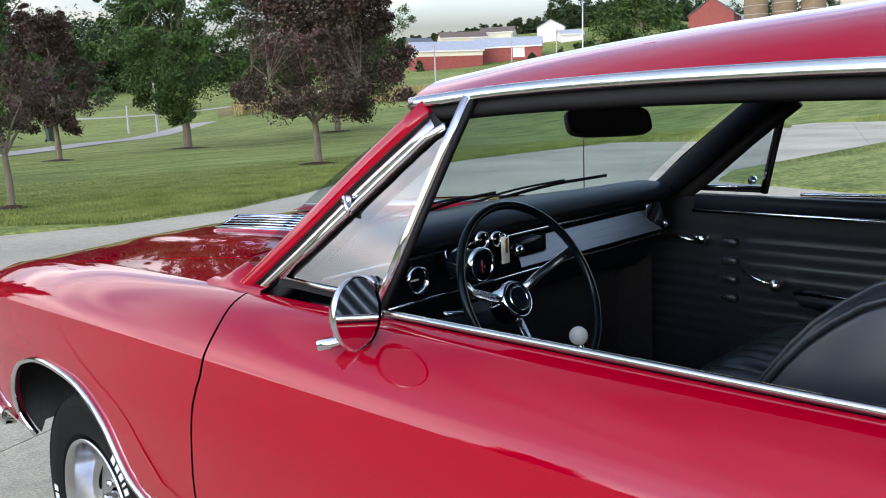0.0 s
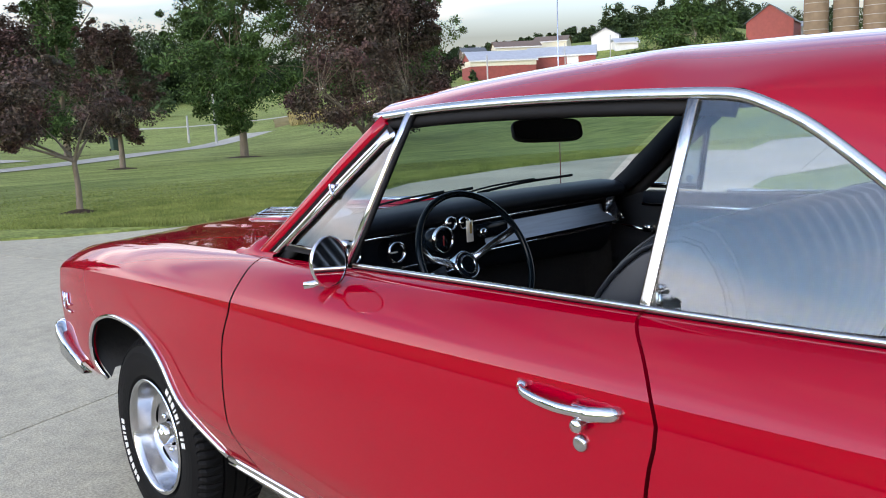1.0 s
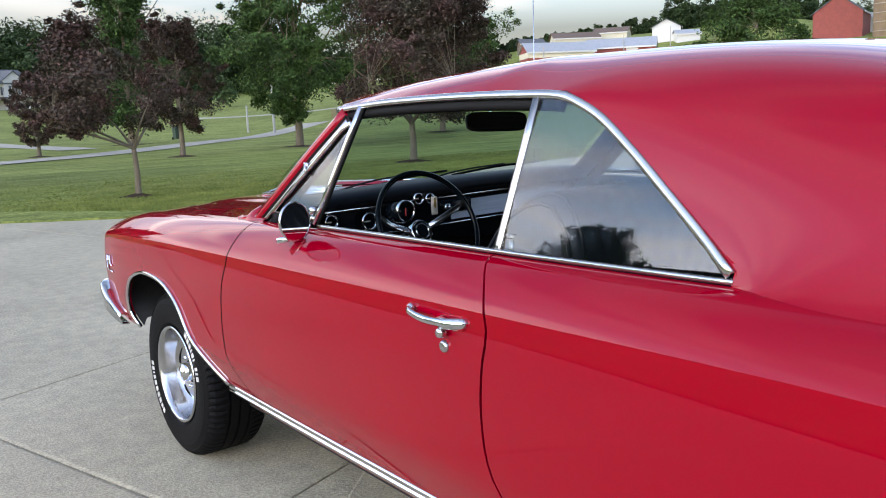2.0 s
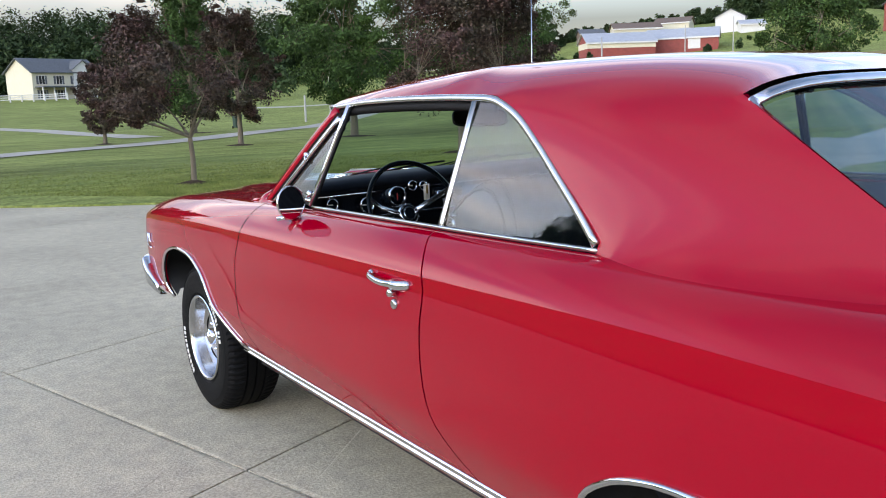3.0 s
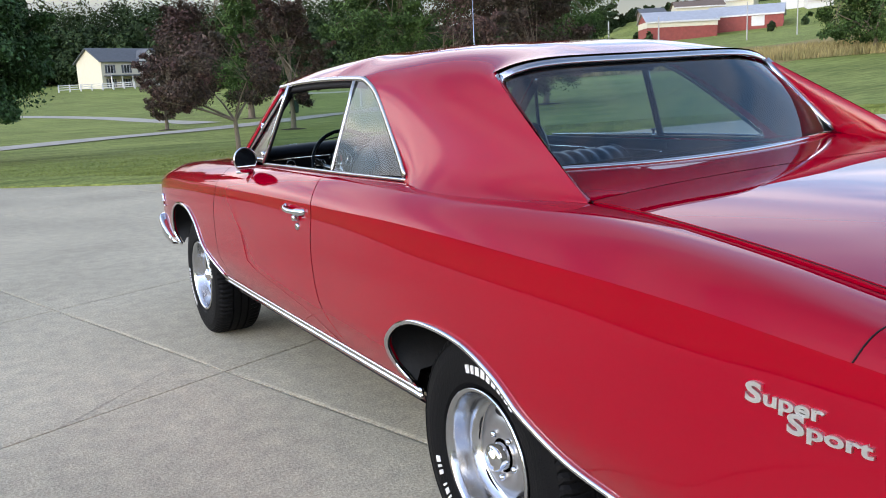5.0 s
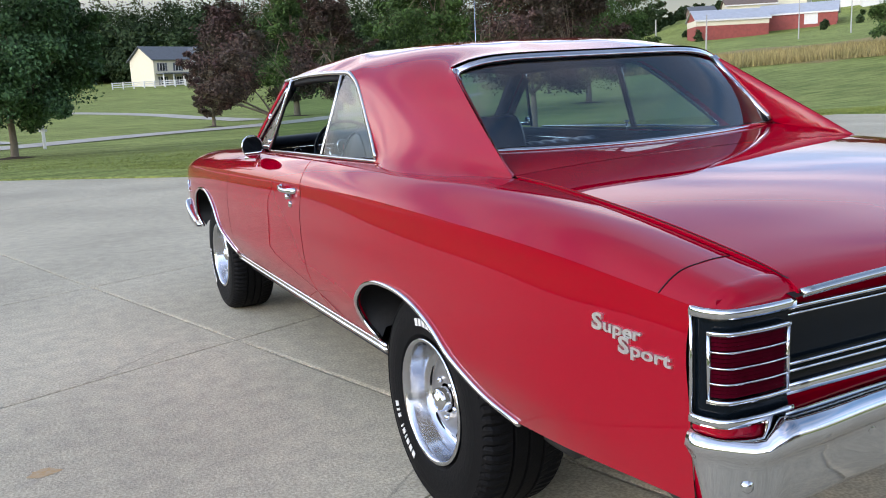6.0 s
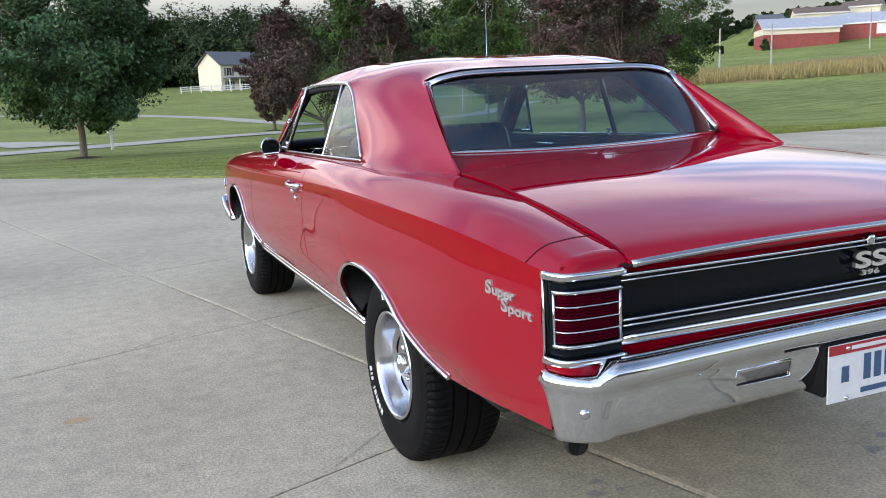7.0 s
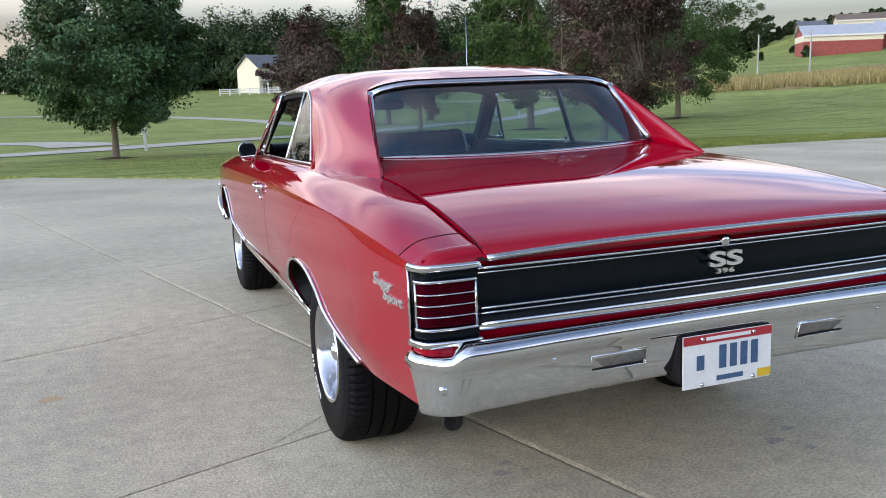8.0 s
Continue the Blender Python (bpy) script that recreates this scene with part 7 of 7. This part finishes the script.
def farm_house():
    h = empty("house", "cream two-storey house with grey roof and white porch", "house")
    w, r = gable_mass(14.6, 9, 5.6, 2.6, 0.5)
    raw("wall", *w, M_SIDING, h, smooth=False)
    raw("roof", *r, M_ROOF, h, smooth=False)
    for k in range(4):
        window(h, -5.4 + 3.6 * k, -4.5, 3.3, 1.1, 1.5)
    for k in (0, 1, 3):
        window(h, -5.4 + 3.6 * k, -4.5, 0.6, 1.1, 1.5)
    raw("door", *boxvf(1.4, -4.62, 0.0, 2.5, -4.45, 2.2, 0.02), M_WHITEWALL, h, smooth=False)
    w2, r2 = gable_mass(4.2, 4.2, 5.6, 1.6, 0.3)
    turn = Matrix.Rotation(math.pi / 2, 4, "Z")
    raw("dormer", [tuple(turn @ Vector(p) + Vector((3.4, -2.7, 0.6))) for p in w2[0]], w2[1], M_WHITEWALL, h, smooth=False)
    raw("dormer_roof", [tuple(turn @ Vector(p) + Vector((3.4, -2.7, 0.6))) for p in r2[0]], r2[1], M_ROOF, h, smooth=False)
    window(h, 3.4, -4.85, 3.5, 1.2, 1.5)
    raw("porch_roof", *boxvf(-6.9, -7.2, 2.6, 7.2, -4.5, 2.85, 0.03), M_ROOF, h, smooth=False)
    raw("porch_deck", *boxvf(-6.9, -7.2, -1.2, 7.2, -4.5, 0.0), M_WHITEWALL, h, smooth=False)
    for k in range(7):
        raw("porch_post", *boxvf(-6.8 + 2.3 * k - 0.09, -7.1, 0, -6.8 + 2.3 * k + 0.09, -6.9, 2.6), M_WHITEWALL, h, smooth=False)
    for z in (0.45, 0.95):
        raw("porch_rail", *boxvf(-6.8, -7.05, z - 0.05, 7.1, -6.95, z + 0.05), M_WHITEWALL, h, smooth=False)
    h.matrix_world = face_pose(10.0, 192, 32)
    h.location.z = terrain(*polar(10.0, 185)) - 0.3


farm_house()


def yard_fence():
    """White rail fence down the slope beside the porch."""
    f = empty("fence", "white wooden rail fence beside the cream house", "fence")
    spots = [polar(6.3 + 0.62 * k, 178) for k in range(8)]
    for k, (x, y) in enumerate(spots):
        z = terrain(x, y)
        raw("post", *boxvf(x - 0.11, y - 0.11, z - 0.3, x + 0.11, y + 0.11, z + 1.35, 0.02), M_WHITEWALL, f, smooth=False)
        if k:
            px, py = spots[k - 1]
            pz = terrain(px, py)
            for h in (0.45, 0.85, 1.22):
                raw("rail", *sweep([(px, py, pz + h), (x, y, z + h)], strip(0.05, 0.14)), M_WHITEWALL, f, smooth=False)


yard_fence()


def brick_house():
    """The house behind the driveway, seen only in the bumper."""
    h = empty("house", "brown brick house with a white garage door behind the driveway", "house")
    w, r = gable_mass(22, 9, 3.0, 2.2, 0.5)
    raw("wall", *w, M_BRICK, h, smooth=False)
    raw("roof", *r, M_ROOF, h, smooth=False)
    for x in (-6.5, -0.5):
        d = raw("garage_door", *boxvf(x - 2.4, 4.46, 0.0, x + 2.4, 4.58, 2.3, 0.02), M_WHITEWALL, h, smooth=False)
        for k in range(3):
            raw("door_groove", *boxvf(x - 2.35, 4.57, 0.55 + 0.58 * k, x + 2.35, 4.60, 0.58 + 0.58 * k), M_POLE, d, smooth=False)
    for x in (5.0, 8.5):
        v = raw("window", *boxvf(x - 0.7, 4.45, 0.9, x + 0.7, 4.58, 2.2), M_WHITEWALL, h, smooth=False)
        raw("pane", *boxvf(x - 0.6, 4.55, 1.0, x + 0.6, 4.61, 2.1), M_PANE, v, smooth=False)
    h.matrix_world = pose(-1.0, -22.0, 0.0, 0, 0, 0)


M_BRICK = material("brown_brick", (0.24, 0.15, 0.10), 0.85, scale=9, color2=(0.15, 0.10, 0.075), bump=0.3, bump_scale=30)
brick_house()


def shed(az, r, w, d, hgt, rise, turn, walls, rooft, label, cat="shed", doors=0, z_add=0.0):
    s = empty("shed" if cat == "shed" else cat.replace(" ", "_"), label, cat)
    wl2, rl = gable_mass(w, d, hgt, rise, 0.4)
    body = raw("wall", *wl2, walls, s, smooth=False)
    raw("roof", *rl, rooft, s, smooth=False)
    for k in range(doors):
        x = -w / 2 + w * (k + 0.7) / doors
        raw("door", *boxvf(x - 1.3, -d / 2 - 0.08, 0.0, x + 1.3, -d / 2 + 0.05, hgt * 0.85), M_WHITEWALL if k % 3 == 2 else M_BARN, s, smooth=False)
    raw("eave_trim", *boxvf(-w / 2 - 0.4, -d / 2 - 0.42, hgt - 0.35, w / 2 + 0.4, -d / 2 - 0.34, hgt - 0.05), M_WHITEWALL, s, smooth=False)
    s.matrix_world = face_pose(az, r, turn)
    s.location.z += z_add
    return s


first_shed = shed(45.0, 196, 14.6, 9, 2.6, 2.0, 14, M_BARN, M_TIN, "long low red shed with a pale metal roof", doors=0)
second_shed = shed(49.1, 204, 15.0, 9, 2.5, 2.0, -4, M_BARN, M_TIN, "long low red shed with a pale metal roof and white doors", doors=4)
first_shed.location.z, second_shed.location.z = 10.0, 10.9
raw("upper_wall", *boxvf(-7.36, -4.56, 1.35, 7.36, 4.56, 2.55), M_SIDING, first_shed, "cream upper boards", smooth=False)
shed(51.9, 232, 5.0, 7, 3.2, 1.9, 90, M_WHITEWALL, M_ROOF, "small white gabled farmhouse", "house")
shed(53.1, 228, 5.6, 6, 1.4, 1.0, 10, M_WHITEWALL, M_TIN, "low white farm outbuilding beside the house")
shed(43.4, 236, 6, 7, 2.4, 1.2, 10, M_BROWNROOF, M_ROOF, "dark far house with a hipped roof", "house")
shed(46.2, 240, 12, 8, 2.2, 1.5, 10, M_SIDING, M_BROWNROOF, "far house with a brown roof", "house")
shed(48.6, 248, 9, 8, 2.0, 1.4, -10, M_SIDING, M_BROWNROOF, "far house with a brown roof", "house")
shed(61.9, 205, 10, 9.5, 4.6, 3.4, 80, M_BARN, M_ROOF, "red gabled barn with grey roof", "barn")
shed(63.6, 215, 7, 8, 2.6, 1.2, 5, M_WHITEWALL, M_TIN, "low barn lean-to with a pale roof", "shed")

for az, r, turn, wide in ((-22, 88, 20, 12), (-33, 80, -8, 13), (-44, 76, 12, 12), (-56, 72, -15, 14), (-70, 70, 10, 12)):
    shed(az, r, wide, 8, 3.4, 2.2, turn, M_WHITEWALL, M_ROOF, "white house with a grey gabled roof across the lane", "house")


def silo(az, r, rad, h, label):
    s = empty("silo", label, "silo", "farm silos")
    raw("shaft", *lathe([(rad, -2), (rad, h), (rad * 0.8, h + rad * 0.5), (rad * 0.4, h + rad * 0.8), (0.02, h + rad * 0.9)], 28, "z"), M_SILO, s)
    for k in range(10):
        raw("hoop", *lathe([(rad + 0.02, h * (k + 0.5) / 10), (rad + 0.08, h * (k + 0.5) / 10 + 0.05), (rad + 0.02, h * (k + 0.5) / 10 + 0.1)], 28, "z"), M_POLE, s)
    s.matrix_world = face_pose(az, r)


for az in (64.2, 65.8, 67.4):
    silo(az, 190, 2.3, 17, "tall weathered brown silo")


def pole(az, r, h, rad, label, cross=True):
    p = empty("utility_pole", label, "pole", "utility poles")
    raw("post", *lathe([(rad * 1.2, -0.5), (rad, h * 0.5), (rad * 0.8, h)], 10, "z"), M_POLE, p)
    if cross:
        raw("crossarm", *boxvf(-0.6, -0.05, h - 0.5, 0.6, 0.05, h - 0.38), M_POLE, p, smooth=False)
    p.matrix_world = face_pose(az, r)


pole(40.8, 120, 5.0, 0.10, "slim grey pole in the field", False)
pole(43.9, 100, 5.0, 0.09, "slim grey pole in the field", False)
pole(26.2, 70, 4.2, 0.09, "slim white post beside the lane", False)
pole(24.6, 75, 2.2, 0.09, "slim white post beside the lane", False)
pole(49.15, 150, 6.0, 0.09, "slim grey pole on the slope", False)
pole(52.0, 150, 6.5, 0.09, "slim grey pole on the slope", False)


def wheelie_bin(x, y):
    b = empty("refuse_bin", "dark green wheeled refuse bin on the lawn", "bin", at=(x, y, terrain(x, y)))
    bm = box_bm(-0.29, -0.33, 0.08, 0.29, 0.33, 0.98, 0.03)
    for v in bm.verts:
        k = 0.82 + 0.18 * v.co.z
        v.co.x *= k
        v.co.y *= k
    part("tub", bm, M_BIN, b)
    part("lid", box_bm(-0.31, -0.38, 0.98, 0.31, 0.36, 1.06, 0.025), M_BIN, b)
    for s in (-0.27, 0.27):
        v, f = lathe([(0.0, -0.03), (0.10, -0.03), (0.11, 0.0), (0.10, 0.03), (0.0, 0.03)], 16, "x")
        raw("bin_wheel", [(p + s, q + 0.3, r + 0.11) for p, q, r in v], f, M_RUBBER, b)


wheelie_bin(*polar(20.25, 69))


def marker_post(x, y):
    m = empty("marker_post", "white mailbox post with a small box beside the lane", "post", at=(x, y, terrain(x, y)))
    part("shaft", box_bm(-0.05, -0.05, -0.1, 0.05, 0.05, 0.86, 0.008), M_WHITEWALL, m)
    part("cap", box_bm(-0.065, -0.065, 0.86, 0.065, 0.065, 0.90, 0.02), M_WHITEWALL, m)
    part("arm", box_bm(-0.13, -0.03, 0.58, 0.13, 0.03, 0.66, 0.008), M_WHITEWALL, m)
    part("box", box_bm(-0.14, -0.20, 0.66, -0.02, 0.20, 0.80, 0.03), M_WHITEWALL, m)


marker_post(-0.72, 28.6)
